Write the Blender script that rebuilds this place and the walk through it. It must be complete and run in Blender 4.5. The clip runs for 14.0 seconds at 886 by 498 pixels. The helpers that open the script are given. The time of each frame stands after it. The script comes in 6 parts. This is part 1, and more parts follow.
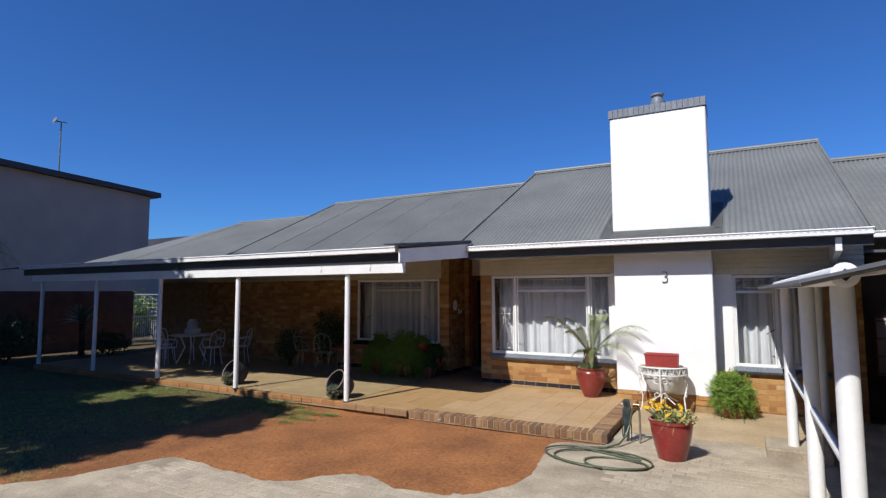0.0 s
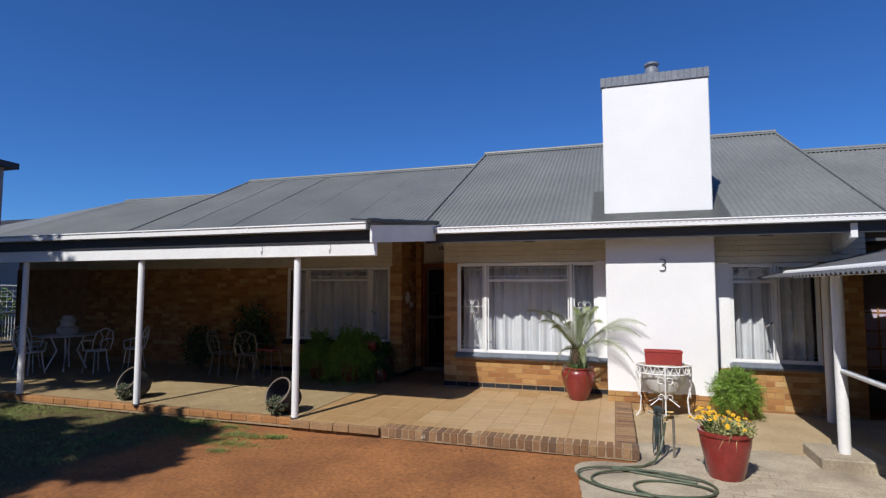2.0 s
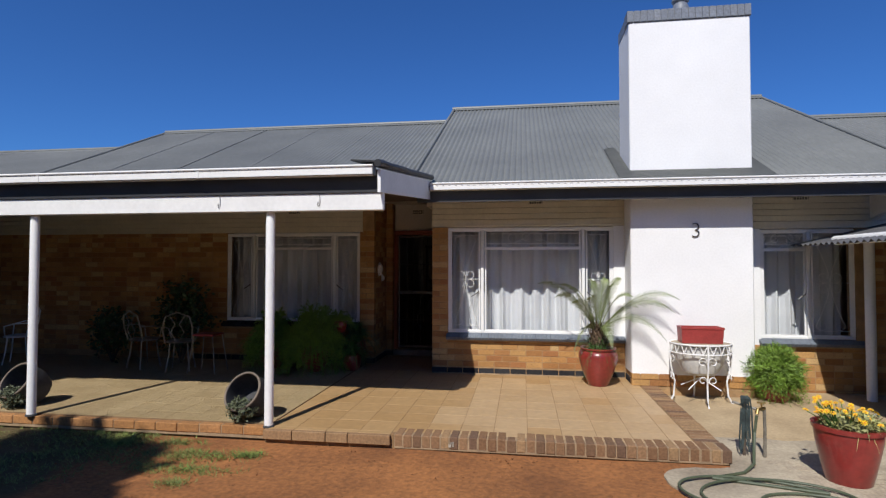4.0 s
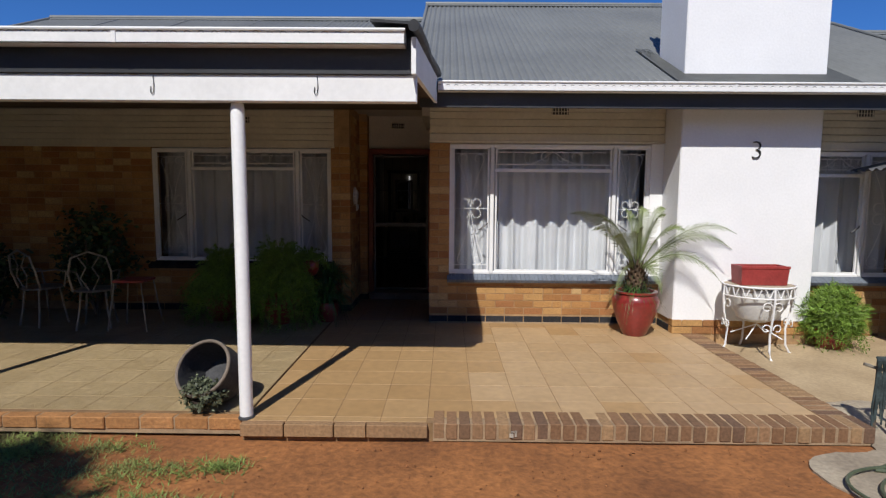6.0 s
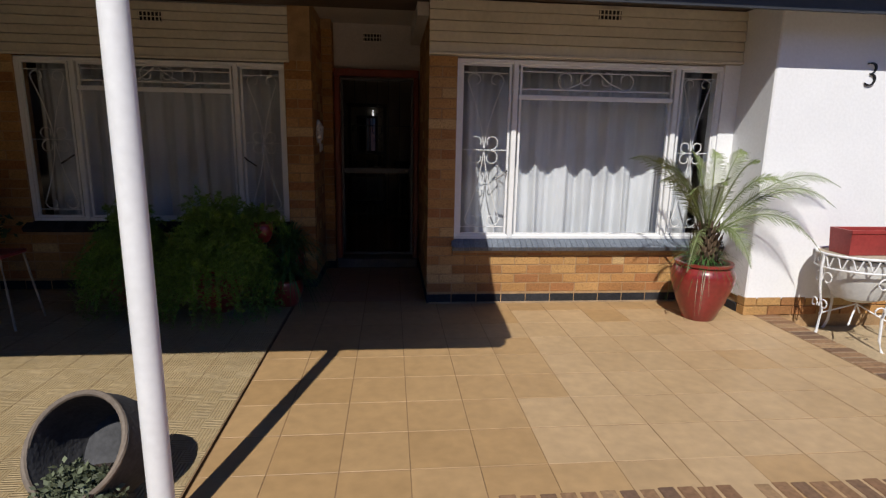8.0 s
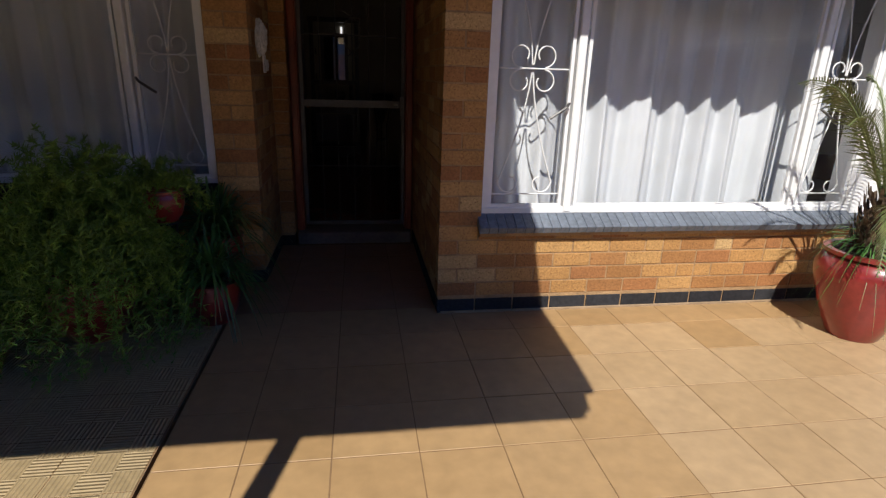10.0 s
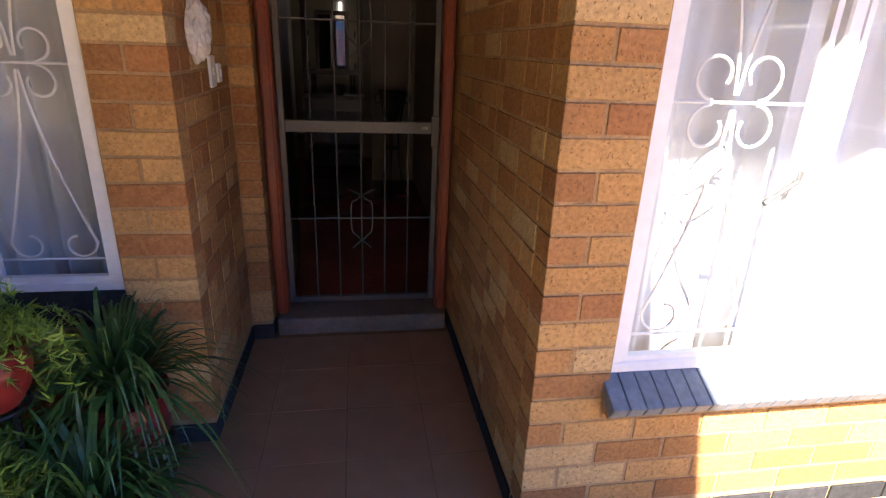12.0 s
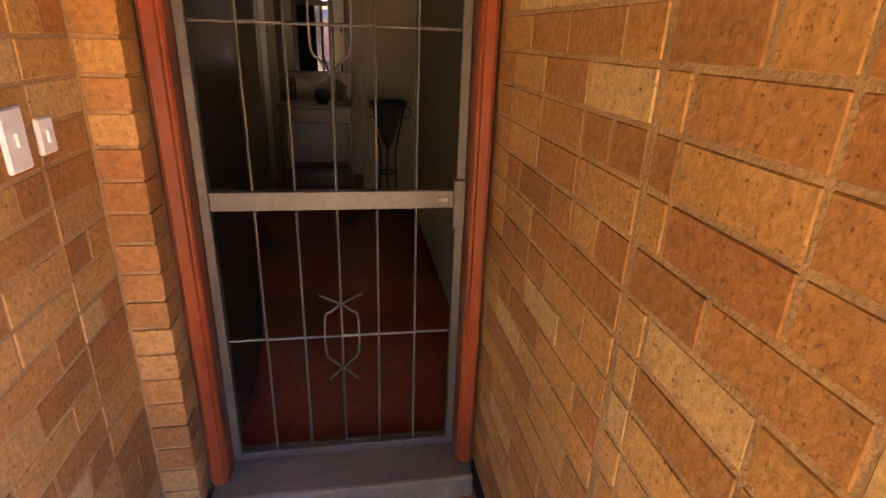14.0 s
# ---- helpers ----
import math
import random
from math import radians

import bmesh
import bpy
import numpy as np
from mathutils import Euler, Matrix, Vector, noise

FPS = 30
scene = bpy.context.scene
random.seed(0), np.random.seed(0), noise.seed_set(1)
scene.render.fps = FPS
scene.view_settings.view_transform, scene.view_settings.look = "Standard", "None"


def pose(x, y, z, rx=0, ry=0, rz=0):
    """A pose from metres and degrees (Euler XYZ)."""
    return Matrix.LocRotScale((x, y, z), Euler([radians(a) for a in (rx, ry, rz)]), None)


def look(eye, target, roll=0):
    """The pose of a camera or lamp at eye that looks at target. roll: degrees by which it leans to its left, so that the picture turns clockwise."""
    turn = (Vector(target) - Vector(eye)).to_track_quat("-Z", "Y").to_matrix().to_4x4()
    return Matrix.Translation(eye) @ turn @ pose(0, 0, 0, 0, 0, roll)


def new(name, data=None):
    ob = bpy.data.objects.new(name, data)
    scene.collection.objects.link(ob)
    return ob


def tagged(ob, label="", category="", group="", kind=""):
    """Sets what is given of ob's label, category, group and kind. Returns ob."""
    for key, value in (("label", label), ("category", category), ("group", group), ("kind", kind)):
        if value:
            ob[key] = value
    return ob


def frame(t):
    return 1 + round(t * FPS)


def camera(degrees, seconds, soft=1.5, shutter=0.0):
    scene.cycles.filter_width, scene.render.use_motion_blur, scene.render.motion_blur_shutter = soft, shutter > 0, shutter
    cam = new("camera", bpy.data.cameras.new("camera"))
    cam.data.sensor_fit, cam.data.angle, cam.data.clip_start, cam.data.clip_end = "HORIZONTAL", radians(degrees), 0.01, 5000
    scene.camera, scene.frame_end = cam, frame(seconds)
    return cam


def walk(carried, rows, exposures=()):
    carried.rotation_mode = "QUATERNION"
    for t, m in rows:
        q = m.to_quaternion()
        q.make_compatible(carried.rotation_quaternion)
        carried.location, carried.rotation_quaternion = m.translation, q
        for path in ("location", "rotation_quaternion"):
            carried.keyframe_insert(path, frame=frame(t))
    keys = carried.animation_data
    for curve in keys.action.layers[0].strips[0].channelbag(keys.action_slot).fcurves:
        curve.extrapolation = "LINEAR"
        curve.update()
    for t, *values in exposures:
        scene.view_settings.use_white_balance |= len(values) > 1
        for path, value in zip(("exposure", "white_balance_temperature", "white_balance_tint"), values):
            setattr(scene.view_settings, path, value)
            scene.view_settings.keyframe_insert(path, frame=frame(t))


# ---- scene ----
cam = camera(79.11, 14.0, 1.3)
# seconds, place, then yaw to the left of +y, pitch up, lean to the left
ROWS = [
    (0.0, -0.059, -0.021, 1.833, 28.85, 4.60, -0.22),
    (0.5, -0.507, 0.150, 1.799, 26.09, 4.45, -0.16),
    (1.0, -0.945, 0.421, 1.782, 22.42, 4.43, -0.03),
    (1.5, -1.409, 0.641, 1.783, 19.71, 4.41, -0.03),
    (2.0, -1.829, 0.927, 1.743, 17.79, 4.03, 0.01),
    (2.5, -2.265, 1.217, 1.694, 16.74, 3.76, 0.13),
    (5.0, -4.032, 2.848, 1.583, 3.48, -1.20, 0.10),
    (5.5, -4.301, 3.225, 1.558, 2.45, -3.20, 0.25),
    (6.0, -4.533, 3.645, 1.550, 0.45, -5.71, 0.43),
    (6.5, -4.704, 4.077, 1.550, -1.10, -6.83, 0.59),
    (7.0, -4.870, 4.469, 1.529, -2.71, -8.66, 0.76),
    (9.5, -5.164, 6.806, 1.389, -8.47, -15.91, 1.46),
    (10.0, -5.190, 7.221, 1.346, -9.20, -17.94, 1.82),
    (10.5, -5.210, 7.694, 1.371, -10.15, -19.02, 2.57),
    (11.0, -5.215, 8.047, 1.442, -9.04, -19.49, 2.35),
    (11.5, -5.263, 8.423, 1.451, -9.51, -19.62, 2.25),
    (12.0, -5.244, 8.831, 1.498, -9.48, -20.35, 2.26),
    (12.5, -5.249, 9.138, 1.541, -9.93, -21.23, 1.84),
    (13.0, -5.264, 9.462, 1.585, -10.20, -21.56, 1.92),
    (13.5, -5.215, 9.768, 1.587, -9.99, -21.54, 2.01),
    (14.0, -5.173, 10.031, 1.593, -9.98, -21.54, 2.04),
]
EXPOSURES = [(0.0, 0.12, 6400, 10), (1.0, 0.06, 6400, 10), (2.2, -0.04, 6400, 10), (5.0, -0.06, 6400, 10), (7.0, -0.12, 6400, 10), (9.5, 0.02, 6500, 10), (10.0, 0.24, 6500, 10), (10.5, 0.36, 6500, 10), (11.0, 1.68, 5900, 10), (11.6, 2.65, 6250, 11), (12.2, 3.0, 6900, 12), (13.0, 4.18, 6300, 9), (13.6, 4.62, 9000, 20), (14.0, 4.86, 9600, 20)]
walk(cam, [(t, look((x, y, z), (x - math.sin(radians(yaw)) * math.cos(radians(pitch)), y + math.cos(radians(yaw)) * math.cos(radians(pitch)),
                                z + math.sin(radians(pitch))), lean)) for t, x, y, z, yaw, pitch, lean in ROWS], EXPOSURES)

# ---- daylight ----
SUN_FROM = Vector((-0.218, -0.87, 1.0)).normalized()
world = bpy.data.worlds.new("sky")
scene.world = world
world.use_nodes = True
wn = world.node_tree.nodes
sky = wn.new("ShaderNodeTexSky")
sky.sky_type, sky.sun_disc = "NISHITA", False
sky.sun_elevation = math.asin(SUN_FROM.z)
sky.sun_rotation = math.atan2(SUN_FROM.x, SUN_FROM.y)
sky.altitude, sky.air_density, sky.dust_density, sky.ozone_density = 1500, 1.15, 0.0, 7.0
wn["Background"].inputs["Strength"].default_value = 0.078
deep = wn.new("ShaderNodeMix")
deep.data_type, deep.blend_type = "RGBA", "MULTIPLY"
deep.inputs["Factor"].default_value = 1.0
deep.inputs["B"].default_value = (0.48, 0.86, 1.36, 1)
world.node_tree.links.new(sky.outputs[0], deep.inputs["A"])
world.node_tree.links.new(deep.outputs["Result"], wn["Background"].inputs["Color"])
sun_data = bpy.data.lights.new("sun", "SUN")
sun_data.energy, sun_data.angle, sun_data.color = 5.0, radians(0.53), (1.0, 0.96, 0.90)
sun = new("sun", sun_data)
sun.matrix_world = look(SUN_FROM * 60, (0, 0, 0))


# ---- materials ----
def material(name, color, rough=0.6, metal=0.0, vary=0.12, scale=6.0, fine=60.0, bump=0.15, spec=0.5, color2=None, islands=0.0, objects=0.0, coat=0.0):
    """A surface with two scales of mottling and a fine relief; islands / objects: how far single pieces differ in tone."""
    m = bpy.data.materials.new(name)
    m.use_nodes = True
    nt = m.node_tree
    n, l = nt.nodes, nt.links
    b = n["Principled BSDF"]
    b.inputs["Roughness"].default_value, b.inputs["Metallic"].default_value = rough, metal
    b.inputs["Specular IOR Level"].default_value = spec
    b.inputs["Coat Weight"].default_value = coat
    tc = n.new("ShaderNodeTexCoord")
    big, small = n.new("ShaderNodeTexNoise"), n.new("ShaderNodeTexNoise")
    for node, s, d in ((big, scale, 4.0), (small, fine, 3.0)):
        node.inputs["Scale"].default_value, node.inputs["Detail"].default_value = s, d
        l.new(tc.outputs["Object"], node.inputs["Vector"])
    mix = n.new("ShaderNodeMix")
    mix.data_type = "RGBA"
    c2 = color2 or tuple(min(1, c * (1 - 2.2 * vary)) for c in color)
    mix.inputs["A"].default_value, mix.inputs["B"].default_value = (*color, 1), (*c2, 1)
    ramp = n.new("ShaderNodeMapRange")
    ramp.inputs["From Min"].default_value, ramp.inputs["From Max"].default_value = 0.35, 0.68
    l.new(big.outputs["Fac"], ramp.inputs["Value"])
    l.new(ramp.outputs[0], mix.inputs["Factor"])
    hsv = n.new("ShaderNodeHueSaturation")
    l.new(mix.outputs["Result"], hsv.inputs["Color"])
    val = n.new("ShaderNodeMapRange")
    val.inputs["To Min"].default_value, val.inputs["To Max"].default_value = 1 - vary, 1 + vary
    val.inputs["From Min"].default_value, val.inputs["From Max"].default_value = 0.3, 0.7
    l.new(small.outputs["Fac"], val.inputs["Value"])
    last = val.outputs[0]
    for source, amount in (("island", islands), ("object", objects)):
        if amount:
            if source == "island":
                rnd = n.new("ShaderNodeNewGeometry").outputs["Random Per Island"]
            else:
                rnd = n.new("ShaderNodeObjectInfo").outputs["Random"]
            mr = n.new("ShaderNodeMapRange")
            mr.inputs["To Min"].default_value, mr.inputs["To Max"].default_value = 1 - amount, 1 + amount
            l.new(rnd, mr.inputs["Value"])
            mul = n.new("ShaderNodeMath")
            mul.operation = "MULTIPLY"
            l.new(last, mul.inputs[0])
            l.new(mr.outputs[0], mul.inputs[1])
            last = mul.outputs[0]
    l.new(last, hsv.inputs["Value"])
    l.new(hsv.outputs[0], b.inputs["Base Color"])
    if bump:
        bp = n.new("ShaderNodeBump")
        bp.inputs["Strength"].default_value, bp.inputs["Distance"].default_value = bump, 0.01
        l.new(small.outputs["Fac"], bp.inputs["Height"])
        l.new(bp.outputs[0], b.inputs["Normal"])
    return m


def pieces_material(name, tones, rough=0.75, speckle=None, fine=45.0, bump=0.5, scale=3.0, contrast=1.0, spec=0.5):
    """Bricks and tiles: each object (or island) takes one of several tones."""
    m = bpy.data.materials.new(name)
    m.use_nodes = True
    nt = m.node_tree
    n, l = nt.nodes, nt.links
    b = n["Principled BSDF"]
    b.inputs["Roughness"].default_value = rough
    b.inputs["Specular IOR Level"].default_value = spec
    oi, geo = n.new("ShaderNodeObjectInfo"), n.new("ShaderNodeNewGeometry")
    add, frac = n.new("ShaderNodeMath"), n.new("ShaderNodeMath")
    add.operation, frac.operation = "ADD", "FRACT"
    l.new(oi.outputs["Random"], add.inputs[0])
    l.new(geo.outputs["Random Per Island"], add.inputs[1])
    l.new(add.outputs[0], frac.inputs[0])
    ramp = n.new("ShaderNodeValToRGB")
    ramp.color_ramp.interpolation = "CONSTANT"
    el = ramp.color_ramp.elements
    while len(el) < len(tones):
        el.new(0.5)
    for i, c in enumerate(tones):
        el[i].position, el[i].color = i / len(tones), (*c, 1)
    l.new(frac.outputs[0], ramp.inputs[0])
    tc = n.new("ShaderNodeTexCoord")
    wob = n.new("ShaderNodeVectorMath")
    wob.operation = "ADD"
    l.new(tc.outputs["Object"], wob.inputs[0])
    l.new(oi.outputs["Location"], wob.inputs[1])
    big, small = n.new("ShaderNodeTexNoise"), n.new("ShaderNodeTexNoise")
    for node, s in ((big, scale), (small, fine)):
        node.inputs["Scale"].default_value, node.inputs["Detail"].default_value = s, 5.0
        l.new(wob.outputs[0], node.inputs["Vector"])
    hsv = n.new("ShaderNodeHueSaturation")
    l.new(ramp.outputs[0], hsv.inputs["Color"])
    sm, bg, mul = n.new("ShaderNodeMapRange"), n.new("ShaderNodeMapRange"), n.new("ShaderNodeMath")
    mul.operation = "MULTIPLY"
    for mr, src, lo, hi in ((sm, small, 1 - 0.22 * contrast, 1 + 0.2 * contrast), (bg, big, 1 - 0.14 * contrast, 1 + 0.12 * contrast)):
        mr.inputs["From Min"].default_value, mr.inputs["From Max"].default_value = 0.3, 0.7
        mr.inputs["To Min"].default_value, mr.inputs["To Max"].default_value = lo, hi
        l.new(src.outputs["Fac"], mr.inputs["Value"])
    l.new(sm.outputs[0], mul.inputs[0])
    l.new(bg.outputs[0], mul.inputs[1])
    l.new(mul.outputs[0], hsv.inputs["Value"])
    color = hsv.outputs[0]
    if speckle:
        vor = n.new("ShaderNodeTexNoise")
        vor.inputs["Scale"].default_value, vor.inputs["Detail"].default_value = 125.0, 3.0
        l.new(wob.outputs[0], vor.inputs["Vector"])
        gate = n.new("ShaderNodeMapRange")
        gate.inputs["From Min"].default_value, gate.inputs["From Max"].default_value = 0.59, 0.73
        l.new(vor.outputs["Fac"], gate.inputs["Value"])
        mix = n.new("ShaderNodeMix")
        mix.data_type = "RGBA"
        l.new(gate.outputs[0], mix.inputs["Factor"])
        l.new(color, mix.inputs["A"])
        mix.inputs["B"].default_value = (*speckle, 1)
        color = mix.outputs["Result"]
    l.new(color, b.inputs["Base Color"])
    bp = n.new("ShaderNodeBump")
    bp.inputs["Strength"].default_value, bp.inputs["Distance"].default_value = bump, 0.006
    l.new(small.outputs["Fac"], bp.inputs["Height"])
    l.new(bp.outputs[0], b.inputs["Normal"])
    return m


def glass_material(name):
    """Thin clear glass: sees through, with a sheen that grows toward glancing angles."""
    m = bpy.data.materials.new(name)
    m.use_nodes = True
    n, l = m.node_tree.nodes, m.node_tree.links
    clear, gloss, mix, lw = n.new("ShaderNodeBsdfTransparent"), n.new("ShaderNodeBsdfGlossy"), n.new("ShaderNodeMixShader"), n.new("ShaderNodeLayerWeight")
    gloss.inputs["Roughness"].default_value = 0.02
    lw.inputs["Blend"].default_value = 0.5
    power, scale = n.new("ShaderNodeMath"), n.new("ShaderNodeMath")
    power.operation, scale.operation = "POWER", "MULTIPLY_ADD"
    power.inputs[1].default_value = 4.0
    scale.inputs[1].default_value, scale.inputs[2].default_value = 0.8, 0.03
    l.new(lw.outputs["Facing"], power.inputs[0])
    l.new(power.outputs[0], scale.inputs[0])
    l.new(scale.outputs[0], mix.inputs[0])
    l.new(clear.outputs[0], mix.inputs[1])
    l.new(gloss.outputs[0], mix.inputs[2])
    l.new(mix.outputs[0], n["Material Output"].inputs["Surface"])
    return m


BRICK = pieces_material("face_brick", [(0.43, 0.232, 0.082), (0.33, 0.158, 0.055), (0.45, 0.255, 0.095), (0.40, 0.206, 0.072), (0.31, 0.145, 0.053), (0.42, 0.224, 0.078), (0.51, 0.335, 0.15), (0.37, 0.18, 0.066), (0.47, 0.27, 0.10), (0.34, 0.15, 0.056)], 0.8, (0.16, 0.075, 0.032), fine=70, bump=0.6, spec=0.3)
MORTAR = material("mortar", (0.42, 0.262, 0.128), 0.95, vary=0.15, scale=8, fine=120, bump=0.5)
BLACK_BRICK = pieces_material("painted_black_brick", [(0.026, 0.026, 0.029), (0.036, 0.036, 0.039), (0.03, 0.03, 0.031)], 0.85, spec=0.12)
PAVER = pieces_material("paver_brick", [(0.215, 0.125, 0.066), (0.245, 0.143, 0.075), (0.165, 0.096, 0.055), (0.285, 0.178, 0.092), (0.195, 0.107, 0.056), (0.145, 0.086, 0.054), (0.23, 0.13, 0.068)], 0.9, spec=0.3)
ORANGE_BLOCK = pieces_material("orange_edging", [(0.345, 0.163, 0.056), (0.385, 0.186, 0.068), (0.315, 0.148, 0.05)], 0.9, fine=40, bump=1.0, speckle=(0.2, 0.085, 0.035))
TILE = pieces_material("terrace_tile", [(0.388, 0.244, 0.112), (0.404, 0.257, 0.12), (0.372, 0.231, 0.103), (0.394, 0.249, 0.115)], 0.5, fine=14, bump=0.06, scale=3.0, contrast=0.42)
TILE_PALE = pieces_material("terrace_tile_pale", [(0.422, 0.284, 0.148), (0.44, 0.298, 0.158), (0.408, 0.271, 0.138)], 0.5, fine=14, bump=0.06, scale=3.0, contrast=0.42)
# the terrace tile darkened and reddened: porch shade put into its colour
TILE_SHADE = pieces_material("terrace_tile_shade", [(0.31, 0.165, 0.083), (0.33, 0.178, 0.09), (0.29, 0.152, 0.075)], 0.4, fine=9, bump=0.05, scale=2.5, contrast=0.45)
TILE_RIBBED = pieces_material("ribbed_tile", [(0.372, 0.276, 0.146), (0.388, 0.289, 0.155), (0.356, 0.262, 0.137)], 0.6, fine=30, bump=0.25, contrast=0.6)
GROUT = material("grout", (0.25, 0.15, 0.07), 0.95, vary=0.15, scale=10, fine=90)
WHITE = material("white_paint", (0.80, 0.80, 0.79), 0.55, vary=0.035, scale=2.5, fine=30, bump=0.06)
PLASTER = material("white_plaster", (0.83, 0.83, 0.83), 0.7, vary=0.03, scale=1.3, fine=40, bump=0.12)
# darker, warmer copy of the white plaster for surfaces out of the sun
PLASTER_WARM = material("dimmed_plaster", (0.55, 0.50, 0.44), 0.75, vary=0.06, scale=2, fine=40, bump=0.1)
BOARD = material("cream_board", (0.72, 0.66, 0.52), 0.55, vary=0.05, scale=3, fine=25, bump=0.08)
GREY_BRICK = pieces_material("grey_painted_brick", [(0.18, 0.20, 0.235), (0.20, 0.22, 0.255), (0.17, 0.19, 0.225)], 0.5, bump=0.15)
ROOF = material("grey_roof_paint", (0.19, 0.197, 0.187), 0.5, vary=0.07, scale=0.7, fine=9, bump=0.05, color2=(0.152, 0.158, 0.152))
FASCIA = material("charcoal_fascia", (0.035, 0.037, 0.042), 0.5, vary=0.1, scale=4, fine=30)
SOFFIT = material("dark_soffit", (0.08, 0.052, 0.035), 0.7, vary=0.1, scale=3)
RED_POT = material("red_glazed_pot", (0.27, 0.03, 0.026), 0.28, vary=0.12, scale=5, fine=25, bump=0.05, coat=0.4)
RED_BOX = material("red_planter", (0.33, 0.045, 0.04), 0.45, vary=0.1, scale=6, fine=40)
GREY_POT = material("grey_concrete_pot", (0.06, 0.06, 0.064), 0.85, vary=0.2, scale=5, fine=50, bump=0.4)
SOIL_POT = material("potting_soil", (0.06, 0.04, 0.028), 0.95, vary=0.3, scale=20, fine=90, bump=0.8)
CURTAIN = material("net_curtain", (0.61, 0.635, 0.66), 0.85, vary=0.05, scale=3, fine=90, bump=0.1)
GLASS = glass_material("window_glass")
WOOD_RED = material("red_stained_wood", (0.26, 0.05, 0.018), 0.38, vary=0.15, scale=3, fine=40, bump=0.06)
WOOD_DARK = material("dark_wood", (0.05, 0.026, 0.018), 0.35, vary=0.2, scale=3, fine=40, bump=0.05)
WOOD_PINK = material("bare_door_edge", (0.33, 0.17, 0.11), 0.5, vary=0.12, scale=3, fine=40, bump=0.06)
GATE_STEEL = material("grey_gate_steel", (0.10, 0.095, 0.09), 0.45, metal=0.3, vary=0.12, scale=6, fine=60)
IRON = material("black_wrought_iron", (0.02, 0.02, 0.021), 0.5, metal=0.4, vary=0.1)
BRASS = material("brass", (0.6, 0.42, 0.16), 0.3, metal=1.0, vary=0.05)
RED_FLOOR = material("polished_red_floor", (0.24, 0.05, 0.03), 0.25, vary=0.15, scale=2, fine=30, bump=0.03)
CREAM_WALL = material("cream_interior_wall", (0.36, 0.31, 0.24), 0.75, vary=0.05, scale=2)
CONCRETE = material("worn_concrete", (0.43, 0.365, 0.265), 0.88, vary=0.16, scale=1.9, fine=34, bump=0.5, color2=(0.25, 0.205, 0.148))
STEP_STONE = material("grey_step", (0.19, 0.15, 0.115), 0.75, vary=0.15, scale=5, fine=50)
FERN = material("asparagus_fern", (0.20, 0.33, 0.042), 0.6, vary=0.2, scale=9, fine=50, bump=0, islands=0.35)
LEAF = material("strap_leaf", (0.06, 0.145, 0.03), 0.4, vary=0.15, scale=9, fine=40, bump=0, islands=0.35)
PALM = material("palm_leaf", (0.175, 0.215, 0.075), 0.5, vary=0.15, scale=9, fine=40, bump=0, islands=0.3)
DARK_LEAF = material("dark_leaf", (0.045, 0.085, 0.025), 0.5, vary=0.2, scale=4, fine=40, bump=0, islands=0.35)
BARK = material("palm_trunk", (0.13, 0.085, 0.05), 0.9, vary=0.3, scale=12, fine=60, bump=0.8, islands=0.3)
TREE_BARK = material("tree_bark", (0.12, 0.09, 0.065), 0.9, vary=0.3, scale=6, fine=40, bump=0.8)
YELLOW = material("yellow_petal", (0.85, 0.55, 0.02), 0.5, vary=0.1, scale=20, bump=0, islands=0.2)
ORANGE = material("orange_petal", (0.8, 0.3, 0.02), 0.5, vary=0.1, scale=20, bump=0)
DRY_LEAF = material("pale_flower_leaf", (0.36, 0.36, 0.14), 0.6, vary=0.2, scale=14, bump=0, islands=0.4)
HOSE = material("green_hose", (0.085, 0.105, 0.062), 0.45, vary=0.12, scale=4, fine=40)
GALV = material("galvanised_pipe", (0.32, 0.29, 0.24), 0.5, metal=0.5, vary=0.2, scale=10)
KERB = pieces_material("dusty_kerb", [(0.29, 0.175, 0.085), (0.265, 0.155, 0.075), (0.305, 0.19, 0.095)], 0.85)
BORDER_MORTAR = material("border_mortar", (0.35, 0.245, 0.145), 0.95, vary=0.15, scale=9, fine=80)
RAG = material("grey_cloth", (0.06, 0.085, 0.085), 0.9, vary=0.3, scale=10, islands=0.5)


def weave_relief(m, square=0.1, rib=0.017, depth=0.5):
    """Adds a basket-weave relief of fine ribs that turn from square to square."""
    n, l = m.node_tree.nodes, m.node_tree.links
    tc, sep = n.new("ShaderNodeTexCoord"), n.new("ShaderNodeSeparateXYZ")
    l.new(tc.outputs["Object"], sep.inputs[0])
    check = n.new("ShaderNodeTexChecker")
    check.inputs["Scale"].default_value = 1.0 / square
    l.new(tc.outputs["Object"], check.inputs["Vector"])
    waves = []
    for axis in ("X", "Y"):
        k, w = n.new("ShaderNodeMath"), n.new("ShaderNodeMath")
        k.operation, w.operation = "MULTIPLY", "SINE"
        k.inputs[1].default_value = 2 * math.pi / rib
        l.new(sep.outputs[axis], k.inputs[0])
        l.new(k.outputs[0], w.inputs[0])
        waves.append(w.outputs[0])
    pick = n.new("ShaderNodeMix")
    l.new(check.outputs["Fac"], pick.inputs["Factor"])
    l.new(waves[0], pick.inputs["A"])
    l.new(waves[1], pick.inputs["B"])
    old = n["Bump"]
    bp = n.new("ShaderNodeBump")
    bp.inputs["Strength"].default_value, bp.inputs["Distance"].default_value = depth, 0.004
    l.new(pick.outputs["Result"], bp.inputs["Height"])
    l.new(old.outputs[0], bp.inputs["Normal"])
    l.new(bp.outputs[0], n["Principled BSDF"].inputs["Normal"])


